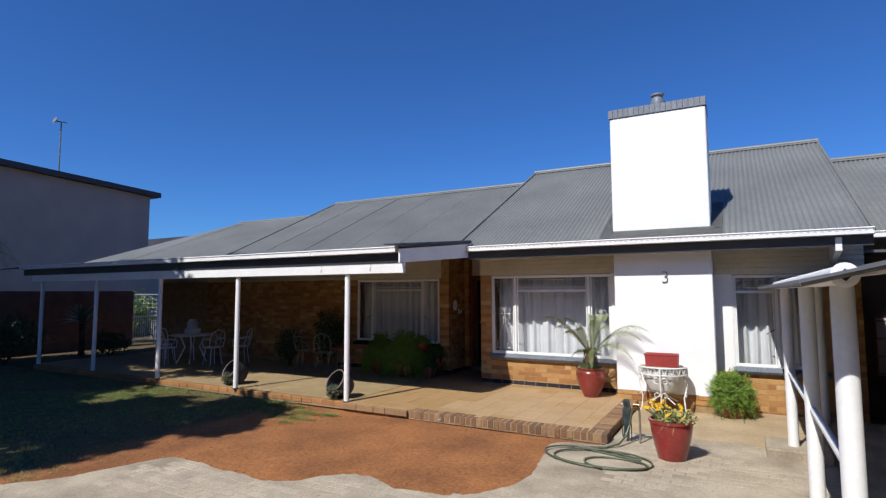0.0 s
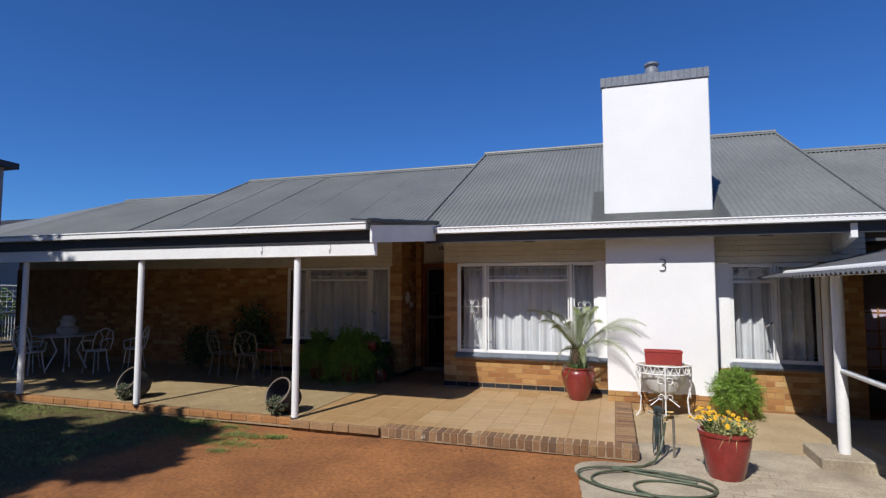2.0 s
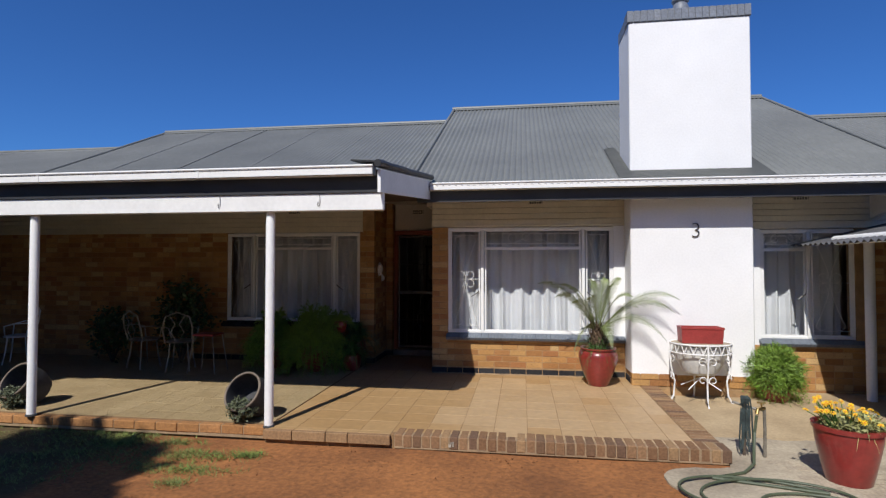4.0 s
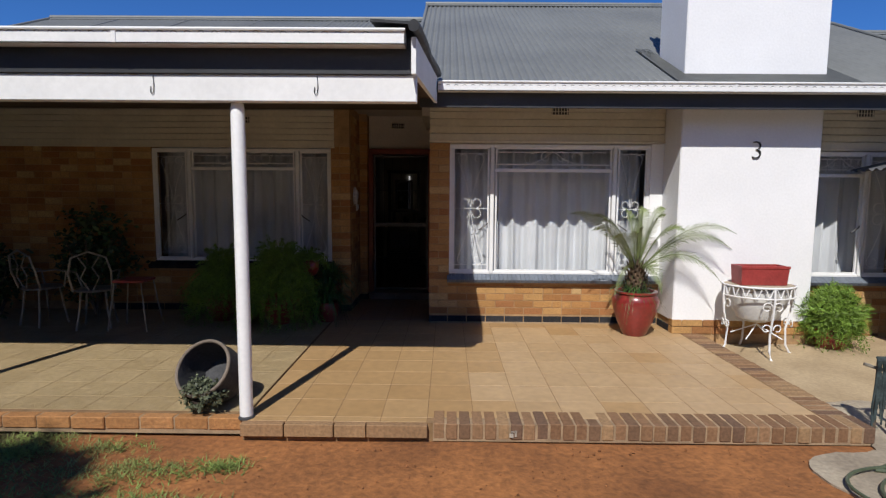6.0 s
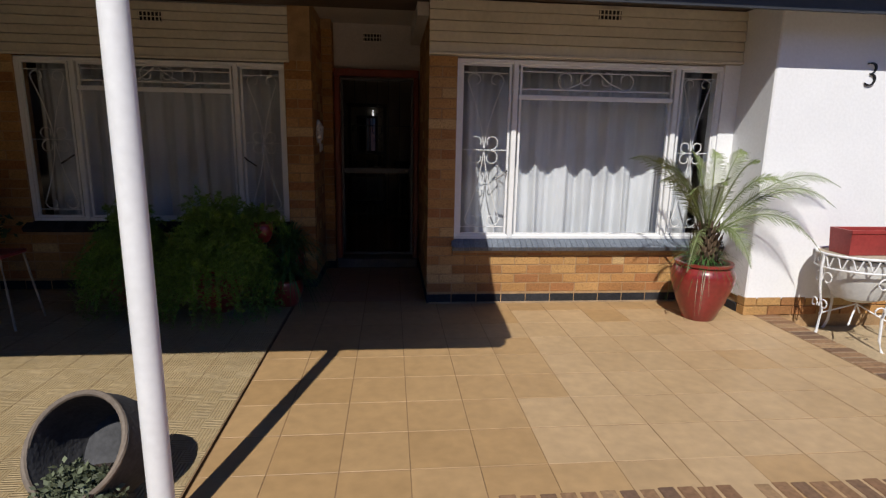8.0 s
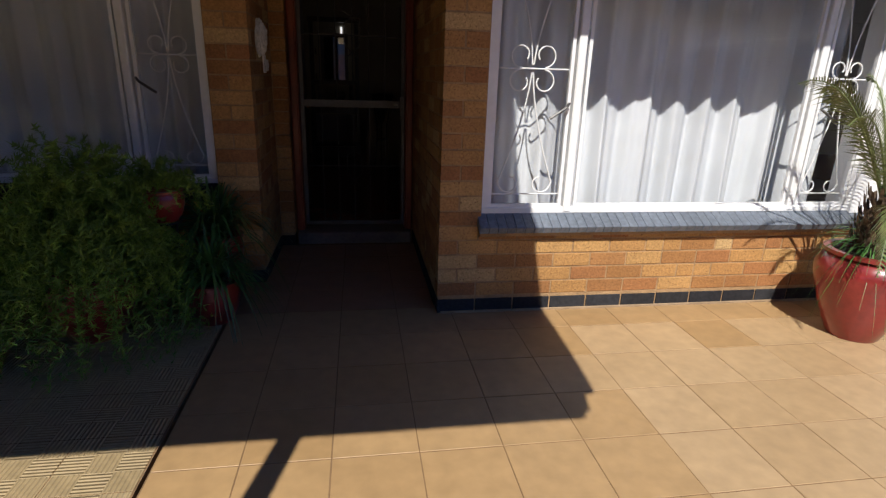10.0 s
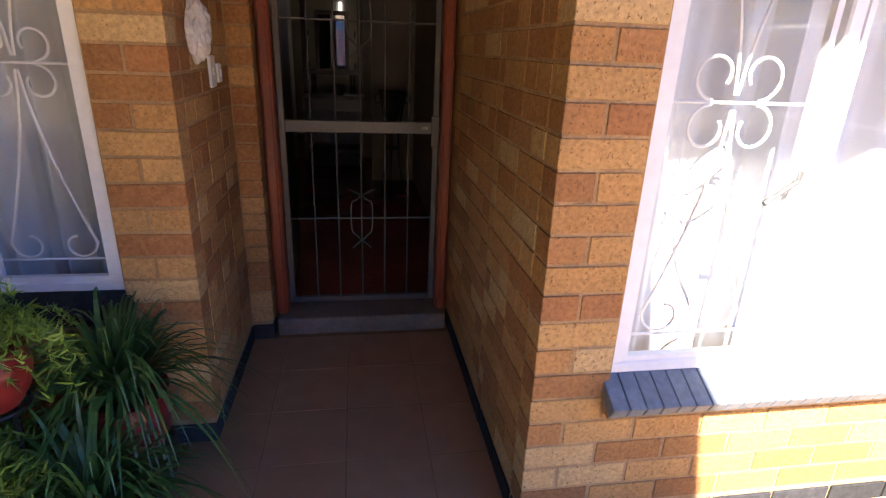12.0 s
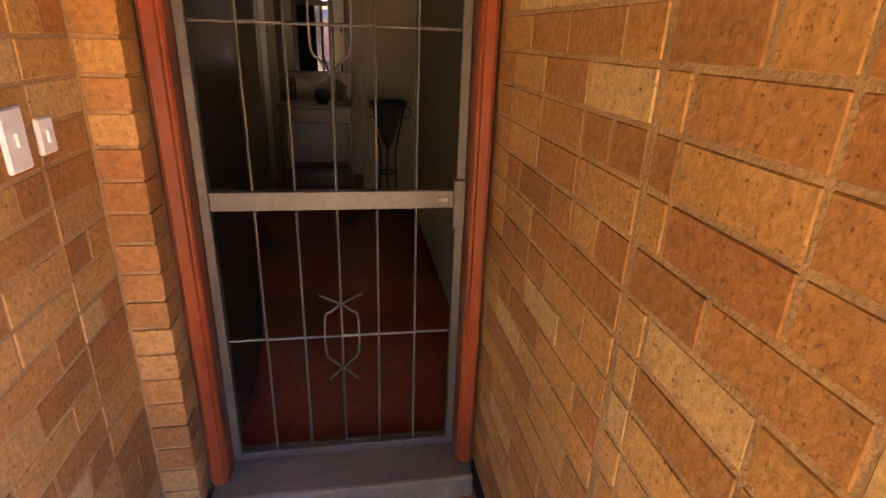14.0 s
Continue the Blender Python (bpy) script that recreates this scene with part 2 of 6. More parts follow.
weave_relief(TILE_RIBBED, 0.0995, 0.0165, 0.65)


# ---- building helpers ----
def bm_object(name, bm, mat, parent=None, label="", smooth=False, place=None):
    me = bpy.data.meshes.new(name)
    bm.normal_update()
    bm.to_mesh(me)
    bm.free()
    for m in mat if isinstance(mat, (list, tuple)) else (mat,):
        me.materials.append(m)
    if smooth:
        me.polygons.foreach_set("use_smooth", [True] * len(me.polygons))
        me.set_sharp_from_angle(angle=radians(38))
    ob = new(name, me)
    if place is not None:
        ob.matrix_basis = place
    if parent is not None:
        ob.parent = parent
    if label:
        ob["label"] = label
    return ob


def part(name, bm, mat, parent, label="", smooth=False, place=None):
    return bm_object(name, bm, mat, parent, label, smooth, place)


def thing(name, x=0.0, y=0.0, z=0.0, rz=0.0, label="", category="", group="", kind=""):
    ob = new(name)
    ob.empty_display_size = 0.1
    ob.matrix_basis = pose(x, y, z, 0, 0, rz)
    return tagged(ob, label, category, group, kind)


def box(bm, x0, x1, y0, y1, z0, z1, bevel=0.0, m=None, seg=1):
    made = bmesh.ops.create_cube(bm, size=1.0)["verts"]
    bmesh.ops.transform(bm, verts=made, matrix=Matrix.Translation(((x0 + x1) / 2, (y0 + y1) / 2, (z0 + z1) / 2)) @ Matrix.Diagonal((x1 - x0, y1 - y0, z1 - z0, 1)))
    if bevel:
        edges = list({e for v in made for e in v.link_edges})
        out = bmesh.ops.bevel(bm, geom=edges, offset=bevel, segments=seg, affect="EDGES", profile=0.5)
        made = list({v for f in out["faces"] for v in f.verts} | {v for v in made if v.is_valid})
    if m is not None:
        bmesh.ops.transform(bm, verts=made, matrix=m)
    return bm


def boxed(*args, **kw):
    return box(bmesh.new(), *args, **kw)


def lathe(bm, profile, steps=28, m=None, wobble=0.0):
    rings = []
    for r, z in profile:
        ring = []
        for i in range(steps):
            a = 2 * math.pi * i / steps
            q = r * (1 + wobble * noise.noise((math.cos(a) * 2, math.sin(a) * 2, z * 3)))
            v = Vector((q * math.cos(a), q * math.sin(a), z))
            ring.append(bm.verts.new(m @ v if m else v))
        rings.append(ring)
    for a, b in zip(rings, rings[1:]):
        for i in range(steps):
            j = (i + 1) % steps
            bm.faces.new((a[i], a[j], b[j], b[i]))
    for ring, flip in ((rings[0], True), (rings[-1], False)):
        if profile[0 if flip else -1][0] > 1e-4:
            bm.faces.new(ring[::-1] if flip else ring)
    return bm


def tube(bm, points, radius, sides=8, closed=False, taper=1.0):
    """A round bar along a line of points."""
    pts = [Vector(p) for p in points]
    rings = []
    up = Vector((0.0123, 0.031, 1)).normalized()
    for i, p in enumerate(pts):
        a = pts[i - 1] if (i or closed) else p
        b = pts[(i + 1) % len(pts)] if (i + 1 < len(pts) or closed) else p
        d = (b - a).normalized()
        side = d.cross(up)
        if side.length < 0.15:
            side = d.cross(Vector((0, 1, 0.02)))
        side.normalize()
        over = side.cross(d)
        r = radius * (1 + (taper - 1) * i / max(1, len(pts) - 1))
        rings.append([bm.verts.new(p + (side * math.cos(2 * math.pi * k / sides) + over * math.sin(2 * math.pi * k / sides)) * r) for k in range(sides)])
    pairs = list(zip(rings, rings[1:])) + ([(rings[-1], rings[0])] if closed else [])
    for a, b in pairs:
        for k in range(sides):
            j = (k + 1) % sides
            bm.faces.new((a[k], a[j], b[j], b[k]))
    if not closed:
        bm.faces.new(rings[0][::-1])
        bm.faces.new(rings[-1])
    return bm


def tubed(points, radius, sides=8, closed=False, taper=1.0):
    return tube(bmesh.new(), points, radius, sides, closed, taper)


def spiral(cx, cz, r0, r1, a0, a1, y=0.0, n=18):
    """A scroll in the xz plane: radius r0 to r1 while turning from a0 to a1 degrees."""
    out = []
    for i in range(n + 1):
        k = i / n
        a, r = radians(a0 + (a1 - a0) * k), r0 + (r1 - r0) * k
        out.append((cx + r * math.cos(a), y, cz + r * math.sin(a)))
    return out


def blade(bm, points, width, fold=0.0, tip=0.1):
    """A leaf blade along points, widest a third along."""
    pts = [Vector(p) for p in points]
    left, right = [], []
    for i, p in enumerate(pts):
        k = i / (len(pts) - 1)
        d = (pts[min(i + 1, len(pts) - 1)] - pts[max(i - 1, 0)]).normalized()
        s = d.cross(Vector((0, 0, 1)))
        s = s.normalized() if s.length > 0.05 else Vector((1, 0, 0))
        w = width * (min(1, 0.35 + 2 * k) if k < 0.33 else max(tip, 1 - (k - 0.33) / 0.67))
        left.append(bm.verts.new(p - s * w / 2))
        right.append(bm.verts.new(p + s * w / 2 + Vector((0, 0, fold * w))))
    for i in range(len(pts) - 1):
        bm.faces.new((left[i], right[i], right[i + 1], left[i + 1]))


def arch(base, heading, reach, rise, droop, n=6):
    """Points of a stem that rises from base, leans out along heading and droops."""
    out = []
    for i in range(n + 1):
        k = i / n
        out.append(Vector(base) + Vector((math.cos(heading) * reach * k, math.sin(heading) * reach * k, rise * math.sin(k * math.pi * 0.5) - droop * k * k)))
    return out


# ---- the large structure ----
GROUND = -0.13
WALL_Y, LEFT_Y, DOOR_Y = 10.10, 10.68, 11.70
CORNER_X, PORCH_X = -4.75, -5.81
RIDGE_Y = 14.3


def setting(name, bm, mat, label="", smooth=False):
    ob = bm_object(name, bm, mat, smooth=smooth)
    return tagged(ob, label, kind="structure")


def smoothstep(a, b, v):
    k = max(0.0, min(1.0, (v - a) / (b - a)))
    return k * k * (3 - 2 * k)


# one sheet of ground that reaches the horizon; fine near the house
def ground_sheet():
    bm = bmesh.new()
    xs = sorted(set([-3000, -600, -150, -60, -40] + [-30 + 0.5 * i for i in range(0, 36)] + [-12 + 0.16 * i for i in range(0, 90)] + [2.4, 4, 8, 20, 60, 200, 800, 3000]))
    ys = sorted(set([-3000, -600, -150, -40, -15, -6, -3] + [-1 + 0.16 * i for i in range(0, 53)] + [7.6, 9, 12, 16, 24, 40, 100, 500, 3000]))
    grid = []
    for y in ys:
        row = []
        for x in xs:
            near = 1 - smoothstep(20, 40, abs(x) + abs(y - 5))
            z = GROUND + near * (0.012 * noise.noise((x * 0.8, y * 0.8, 0)) + 0.006 * noise.noise((x * 4, y * 4, 3)))
            if y > 7.3:
                z = GROUND - 0.03
            row.append(bm.verts.new((x, y, z)))
        grid.append(row)
    for a, b in zip(grid, grid[1:]):
        for i in range(len(xs) - 1):
            bm.faces.new((a[i], a[i + 1], b[i + 1], b[i]))
    return bm


def ground_material():
    m = material("red_soil", (0.30, 0.120, 0.036), 0.95, vary=0.26, scale=1.3, fine=26, bump=1.0, color2=(0.19, 0.073, 0.022))
    nt = m.node_tree
    n, l = nt.nodes, nt.links
    hsv = n["Hue/Saturation/Value"]
    geo, sep = n.new("ShaderNodeNewGeometry"), n.new("ShaderNodeSeparateXYZ")
    l.new(geo.outputs["Position"], sep.inputs[0])
    wob = n.new("ShaderNodeTexNoise")
    wob.inputs["Scale"].default_value, wob.inputs["Detail"].default_value = 1.4, 5.0
    l.new(geo.outputs["Position"], wob.inputs["Vector"])

    def math_node(op, a, b):
        k = n.new("ShaderNodeMath")
        k.operation = op
        for i, v in enumerate((a, b)):
            if isinstance(v, (int, float)):
                k.inputs[i].default_value = v
            else:
                l.new(v, k.inputs[i])
        return k.outputs[0]
    # thin turf soil west of a ragged line
    line = math_node("ADD", sep.outputs["X"], math_node("MULTIPLY", math_node("SUBTRACT", wob.outputs["Fac"], 0.5), 2.2))
    turf = n.new("ShaderNodeMapRange")
    turf.inputs["From Min"].default_value, turf.inputs["From Max"].default_value = -7.0, -7.5
    l.new(line, turf.inputs["Value"])
    mix = n.new("ShaderNodeMix")
    mix.data_type = "RGBA"
    l.new(turf.outputs[0], mix.inputs["Factor"])
    l.new(hsv.outputs[0], mix.inputs["A"])
    mix.inputs["B"].default_value = (0.092, 0.064, 0.024, 1)
    l.new(mix.outputs["Result"], n["Principled BSDF"].inputs["Base Color"])
    return m


ground = setting("ground", ground_sheet(), ground_material(), "bare red soil with thin turf", smooth=True)


def slab(points, z0, z1, bm=None):
    """A prism over a plan outline."""
    bm = bm or bmesh.new()
    low = [bm.verts.new((x, y, z0)) for x, y in points]
    top = [bm.verts.new((x, y, z1)) for x, y in points]
    n = len(points)
    for i in range(n):
        j = (i + 1) % n
        bm.faces.new((low[i], low[j], top[j], top[i]))
    bm.faces.new(top)
    bm.faces.new(low[::-1])
    bmesh.ops.recalc_face_normals(bm, faces=bm.faces)
    return bm


# terrace beds under the tiles
terrace_bed = setting("terrace_bed", boxed(-5.93, -1.65, 7.18, DOOR_Y - 0.1, -0.25, 0.0), GROUT)
verandah_bed = setting("verandah_bed", boxed(-16.4, -5.945, 7.30, 10.72, -0.25, -0.0005), GROUT)


setting("edging_mortar", boxed(-16.2, -5.95, 7.236, 7.329, -0.12, -0.0075), BORDER_MORTAR)
setting("border_mortar_front", boxed(-4.62, -1.646, 7.1615, 7.372, -0.12, 0.0015), BORDER_MORTAR)
setting("border_mortar_side", boxed(-1.857, -1.646, 7.3725, 9.65, -0.12, 0.0015), BORDER_MORTAR)


def masonry(name, x0, x1, y0, y1, z0, z1, mat, label=""):
    return setting(name, boxed(x0, x1, y0, y1, z0, z1), mat, label)


# window openings: (x0, x1, z0, z1)
WIN_A = (-4.51, -2.12, 0.60, 2.16)
WIN_B = (-0.17, 1.02, 0.60, 2.10)
WIN_C = (-8.40, -6.055, 0.66, 2.14)
T = 0.20   # wall thickness

# front wall round window A, and beyond the chimney
masonry("wall_front_sill", CORNER_X + 0.0038, -1.7, WALL_Y + 0.0038, WALL_Y + T, -0.2, WIN_A[2] - 0.1, MORTAR)
masonry("wall_front_pier", CORNER_X + 0.0038, WIN_A[0], WALL_Y + 0.0038, WALL_Y + T, WIN_A[2] - 0.1, 2.17, MORTAR)
masonry("wall_front_end", WIN_A[1], -1.7, WALL_Y + 0.0038, WALL_Y + T, WIN_A[2] - 0.1, 2.17, PLASTER)
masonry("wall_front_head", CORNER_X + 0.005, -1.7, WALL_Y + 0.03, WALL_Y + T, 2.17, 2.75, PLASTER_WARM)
masonry("wall_right_sill", -0.75, 1.55, WALL_Y + 0.0038, WALL_Y + T, -0.2, WIN_B[2] - 0.1, MORTAR)
masonry("wall_right_end", WIN_B[1], 1.55, WALL_Y + 0.0038, WALL_Y + T, WIN_B[2] - 0.1, 2.17, MORTAR)
masonry("wall_right_stub", -0.75, WIN_B[0], WALL_Y + 0.0038, WALL_Y + T, WIN_B[2] - 0.1, 2.17, PLASTER)
masonry("wall_right_side", 1.43, 1.548, WALL_Y + T, 11.0, -0.2, 2.75, MORTAR)
masonry("wall_right_head", -0.75, 1.55, WALL_Y + 0.03, WALL_Y + T, WIN_B[3] + 0.01, 2.75, PLASTER_WARM)
# porch side walls and door wall
masonry("wall_porch_right", CORNER_X + 0.0022, CORNER_X + 0.2, WALL_Y + T, DOOR_Y + 0.05, -0.2, 2.75, MORTAR)
masonry("wall_porch_left", PORCH_X - 0.2, PORCH_X - 0.0022, LEFT_Y + 0.0038, 11.48, -0.2, 2.75, MORTAR)
masonry("wall_porch_return", PORCH_X - 0.2, -5.707, 11.486, DOOR_Y + 0.05, -0.2, 2.75, MORTAR)
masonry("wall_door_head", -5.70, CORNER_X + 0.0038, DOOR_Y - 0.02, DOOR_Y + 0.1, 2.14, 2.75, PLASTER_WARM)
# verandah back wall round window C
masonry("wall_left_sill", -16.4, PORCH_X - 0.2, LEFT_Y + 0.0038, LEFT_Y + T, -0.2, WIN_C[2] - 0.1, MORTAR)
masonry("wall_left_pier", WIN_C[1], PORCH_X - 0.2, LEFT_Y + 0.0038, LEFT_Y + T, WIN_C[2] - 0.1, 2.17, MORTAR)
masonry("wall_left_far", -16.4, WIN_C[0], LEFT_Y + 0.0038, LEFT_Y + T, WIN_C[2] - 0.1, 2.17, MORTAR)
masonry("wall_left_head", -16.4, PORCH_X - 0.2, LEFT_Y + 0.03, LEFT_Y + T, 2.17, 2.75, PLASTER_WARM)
# rooms behind
masonry("wall_house_back", -16.4, 9.0, 18.5, 18.7, -0.2, 3.0, PLASTER_WARM)
masonry("wall_house_west", -16.4, -16.2, LEFT_Y + T, 18.5, -0.2, 3.0, PLASTER_WARM)
masonry("wall_house_east", 8.8, 9.0, 10.7, 18.5, -0.2, 3.0, PLASTER_WARM)
masonry("wall_hall_left", -6.20, -6.02, DOOR_Y + 0.11, 18.5, -0.2, 2.7, CREAM_WALL)
masonry("wall_hall_right", -4.62, -4.50, DOOR_Y + 0.052, 18.5, -0.2, 2.7, CREAM_WALL)
masonry("wall_hall_end", -6.02, -4.62, 16.2, 16.35, -0.2, 2.7, CREAM_WALL)
masonry("wall_hall_stub", -5.08, -4.62, 14.85, 14.97, 0.085, 2.7, CREAM_WALL)
masonry("wall_door_left", -6.2, -5.70, DOOR_Y + 0.052, DOOR_Y + 0.109, -0.2, 2.7, CREAM_WALL)
masonry("floor_hall", -6.02, -4.62, DOOR_Y + 0.08, 16.2, -0.2, 0.085, RED_FLOOR, "polished red hall floor")
masonry("floor_rooms", -4.50, 1.42, WALL_Y + T, 18.5, -0.2, 0.08, RED_FLOOR)
setting("ceiling", boxed(-16.2, 8.8, WALL_Y + T + 0.4, 18.5, 2.72, 2.78), PLASTER_WARM)

# ---- roofs ----
def corrugated(x0, x1, line, wave=0.084, amp=0.013, thick=0.004, per=6):
    """Corrugated sheeting over a profile of (y, z) points; the waves run down the slope."""
    bm = bmesh.new()
    n = int((x1 - x0) / wave * per)
    dirs = []
    for i, (y, z) in enumerate(line):
        a, b = Vector(line[max(i - 1, 0)]), Vector(line[min(i + 1, len(line) - 1)])
        d = (b - a).normalized()
        dirs.append((-d.y, d.x))
    top, low = [], []
    for i in range(n + 1):
        x = x0 + (x1 - x0) * i / n
        w = amp * math.sin(2 * math.pi * (x - x0) / wave)
        top.append([bm.verts.new((x, y + dy * w, z + dz * w)) for (y, z), (dy, dz) in zip(line, dirs)])
        low.append([bm.verts.new((x, y + dy * (w - thick), z + dz * (w - thick))) for (y, z), (dy, dz) in zip(line, dirs)])
    for a, b in zip(top, top[1:]):
        for j in range(len(line) - 1):
            bm.faces.new((a[j], b[j], b[j + 1], a[j + 1]))
    for a, b in zip(low, low[1:]):
        for j in range(len(line) - 1):
            bm.faces.new((a[j + 1], b[j + 1], b[j], a[j]))
    for a, b, c, d in zip(top, top[1:], low, low[1:]):
        bm.faces.new((c[0], d[0], b[0], a[0]))
        bm.faces.new((a[-1], b[-1], d[-1], c[-1]))
    return bm


def ridge_cap(x0, x1, y, z, roll=0.045):
    bm = bmesh.new()
    tube(bm, [(x0, y, z + 0.02), (x1, y, z + 0.02)], roll, 10)
    for s in (-1, 1):
        box(bm, x0, x1, -0.0, 0.16, -0.004, 0.004, m=Matrix.Translation((0, y, z + 0.02)) @ pose(0, 0, 0, -26 if s > 0 else 206, 0, 0))
    return bm


def roof_block(label, x0, x1, front, ridge, back, laps=False):
    t = thing("roof", (x0 + x1) / 2, 0, 0, label=label, category="roof", kind="structure")
    inv = Matrix.Translation((-(x0 + x1) / 2, 0, 0))
    for nm, bm in (("sheeting_front", corrugated(x0, x1, front + [ridge])), ("sheeting_back", corrugated(x0, x1, [ridge] + back)), ("ridge_cap", ridge_cap(x0, x1, *ridge))):
        part(nm, bm, ROOF, t, smooth=nm != "ridge_cap", place=inv)
    line = [Vector((0, y, z)) for y, z in front + [ridge]]
    for x in (x0 + 0.03, x1 - 0.03):
        part("verge_roll", tubed([p + Vector((x, 0, 0.016)) for p in line], 0.024, 8), ROOF, t, place=inv)
    x = x0 + 1.35
    while laps and x < x1 - 0.5:
        bm = bmesh.new()
        for a, b in zip(line, line[1:]):
            d = b - a
            box(bm, x, x + 0.03, 0, d.length, 0.006, 0.0145, m=Matrix.Translation(a) @ pose(0, 0, 0, math.degrees(math.atan2(d.z, d.y)), 0, 0))
        part("sheet_lap", bm, ROOF, t, place=inv)
        x += 1.37
    return t


roof_main = roof_block("grey painted corrugated iron gable roof", -4.98, 1.62, [(9.22, 2.66)], (RIDGE_Y, 5.16), [(19.2, 2.75)])
roof_left = roof_block("grey painted corrugated iron roof over the verandah wing", -12.2, -4.99, [(7.02, 2.53), (9.75, 2.80)], (RIDGE_Y, 4.88), [(19.2, 2.6)], True)
roof_right = roof_block("grey painted corrugated iron roof of the far wing", 1.63, 9.2, [(10.45, 2.72)], (RIDGE_Y, 4.68), [(19.2, 2.6)])


def hipped_left():
    """The lower wing at the far end, its west end hipped."""
    t = thing("roof", -15, 0, 0, label="lower grey corrugated iron roof with a hipped end", category="roof", kind="structure")
    inv = Matrix.Translation((15, 0, 0))
    part("sheeting_front", corrugated(-17.0, -12.21, [(7.02, 2.53), (9.75, 2.78), (RIDGE_Y, 4.52)]), ROOF, t, smooth=True, place=inv)
    bm = bmesh.new()
    v = [bm.verts.new(p) for p in ((-17.0, RIDGE_Y, 4.52), (-17.0, 9.75, 2.78), (-17.0, 7.02, 2.53), (-18.6, 7.02, 2.5), (-19.8, 9.75, 2.76), (-19.8, RIDGE_Y, 2.76))]
    bm.faces.new((v[0], v[1], v[4]))
    bm.faces.new((v[1], v[2], v[3], v[4]))
    bm.faces.new((v[0], v[4], v[5]))
    bmesh.ops.recalc_face_normals(bm, faces=bm.faces)
    bmesh.ops.solidify(bm, geom=list(bm.faces), thickness=0.01)
    part("hip_sheeting", bm, ROOF, t, place=inv)
    part("ridge_cap", ridge_cap(-17.0, -12.21, RIDGE_Y, 4.52), ROOF, t, place=inv)


hipped_left()


def gable_fill(name, x, front_y, front_z, z_ridge):
    bm = bmesh.new()
    pts = [(front_y, 2.5), (front_y, front_z), (RIDGE_Y, z_ridge), (18.6, 2.7), (18.6, 2.5)]
    a = [bm.verts.new((x, y, z)) for y, z in pts]
    b = [bm.verts.new((x + 0.1, y, z)) for y, z in pts]
    bm.faces.new(a[::-1])
    bm.faces.new(b)
    for i in range(5):
        j = (i + 1) % 5
        bm.faces.new((a[i], a[j], b[j], b[i]))
    return setting(name, bm, PLASTER_WARM)


gable_fill("wall_gable_left", -4.85, 10.2, 3.0, 5.05)
gable_fill("wall_gable_right", 1.45, 10.2, 3.0, 5.05)


def gutter(x0, x1, y, z, label, h=0.09, d=0.11):
    """A box gutter with a rolled lip and joint straps."""
    t = thing("gutter", (x0 + x1) / 2, y, z, label=label, category="gutter", kind="structure")
    w = (x1 - x0) / 2
    bm = bmesh.new()
    box(bm, -w, w, -d, -d + 0.006, -h, 0.0)
    box(bm, -w, w, -d, 0.0, -h, -h + 0.006)
    box(bm, -w, w, -0.006, 0.0, -h, 0.0)
    box(bm, -w, -w + 0.006, -d, 0, -h, 0)
    box(bm, w - 0.006, w, -d, 0, -h, 0)
    part("trough", bm, WHITE, t)
    part("lip", tubed([(-w, -d - 0.004, 0), (w, -d - 0.004, 0)], 0.011, 8), WHITE, t)
    for i in range(int(2 * w / 1.8)):
        part("joint_strap", boxed(-w + 1.2 + 1.8 * i, -w + 1.23 + 1.8 * i, -d - 0.006, -d + 0.002, -h, 0.008, bevel=0.002), WHITE, t)
    return t


gutter(-4.643, 1.60, 9.33, 2.70, "white painted box gutter along the eave", 0.09)
gutter(-16.8, -4.80, 7.13, 2.55, "white painted box gutter along the verandah", 0.085)
gutter(1.66, 9.0, 10.5, 2.74, "white painted box gutter along the far eave", 0.09)
setting("fascia_main", boxed(-4.83, 1.6, 9.335, 9.365, 2.462, 2.70), FASCIA, "charcoal painted fascia board")
setting("soffit_main", boxed(-4.83, 1.6, 9.366, WALL_Y + 0.03, 2.625, 2.64), SOFFIT)
setting("fascia_verandah", boxed(-16.8, -4.747, 7.1325, 7.149, 2.312, 2.53), FASCIA, "charcoal painted fascia board")


def verandah_ceiling():
    """Boards nailed under the rafters, rising with the roof toward the house."""
    bm = boxed(-16.4, -4.753, 7.151, LEFT_Y + 0.01, 2.40, 2.42)
    for v in bm.verts:
        v.co.z += 0.068 * (v.co.y - 7.137)
        if v.co.x > -5:
            v.co.x += 0.0375 * (v.co.y - 7.151)
    return setting("ceiling_verandah", bm, SOFFIT, "dark stained boards under the verandah roof")


verandah_ceiling()
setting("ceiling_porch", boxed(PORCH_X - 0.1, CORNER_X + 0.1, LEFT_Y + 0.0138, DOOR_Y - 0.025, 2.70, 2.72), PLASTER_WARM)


def flank(name):
    bm = bmesh.new()
    pts = [(7.06, 2.30, -4.735), (7.06, 2.52, -4.735), (9.325, 2.76, -4.65), (9.325, 2.50, -4.65)]
    a = [bm.verts.new((x - 0.03, y, z)) for y, z, x in pts]
    b = [bm.verts.new((x, y, z)) for y, z, x in pts]
    bm.faces.new(a)
    bm.faces.new(b[::-1])
    for i in range(4):
        j = (i + 1) % 4
        bm.faces.new((a[j], a[i], b[i], b[j]))
    bmesh.ops.recalc_face_normals(bm, faces=bm.faces)
    return setting(name, bm, WHITE, "white painted barge board closing the verandah roof")


flank("barge_board")


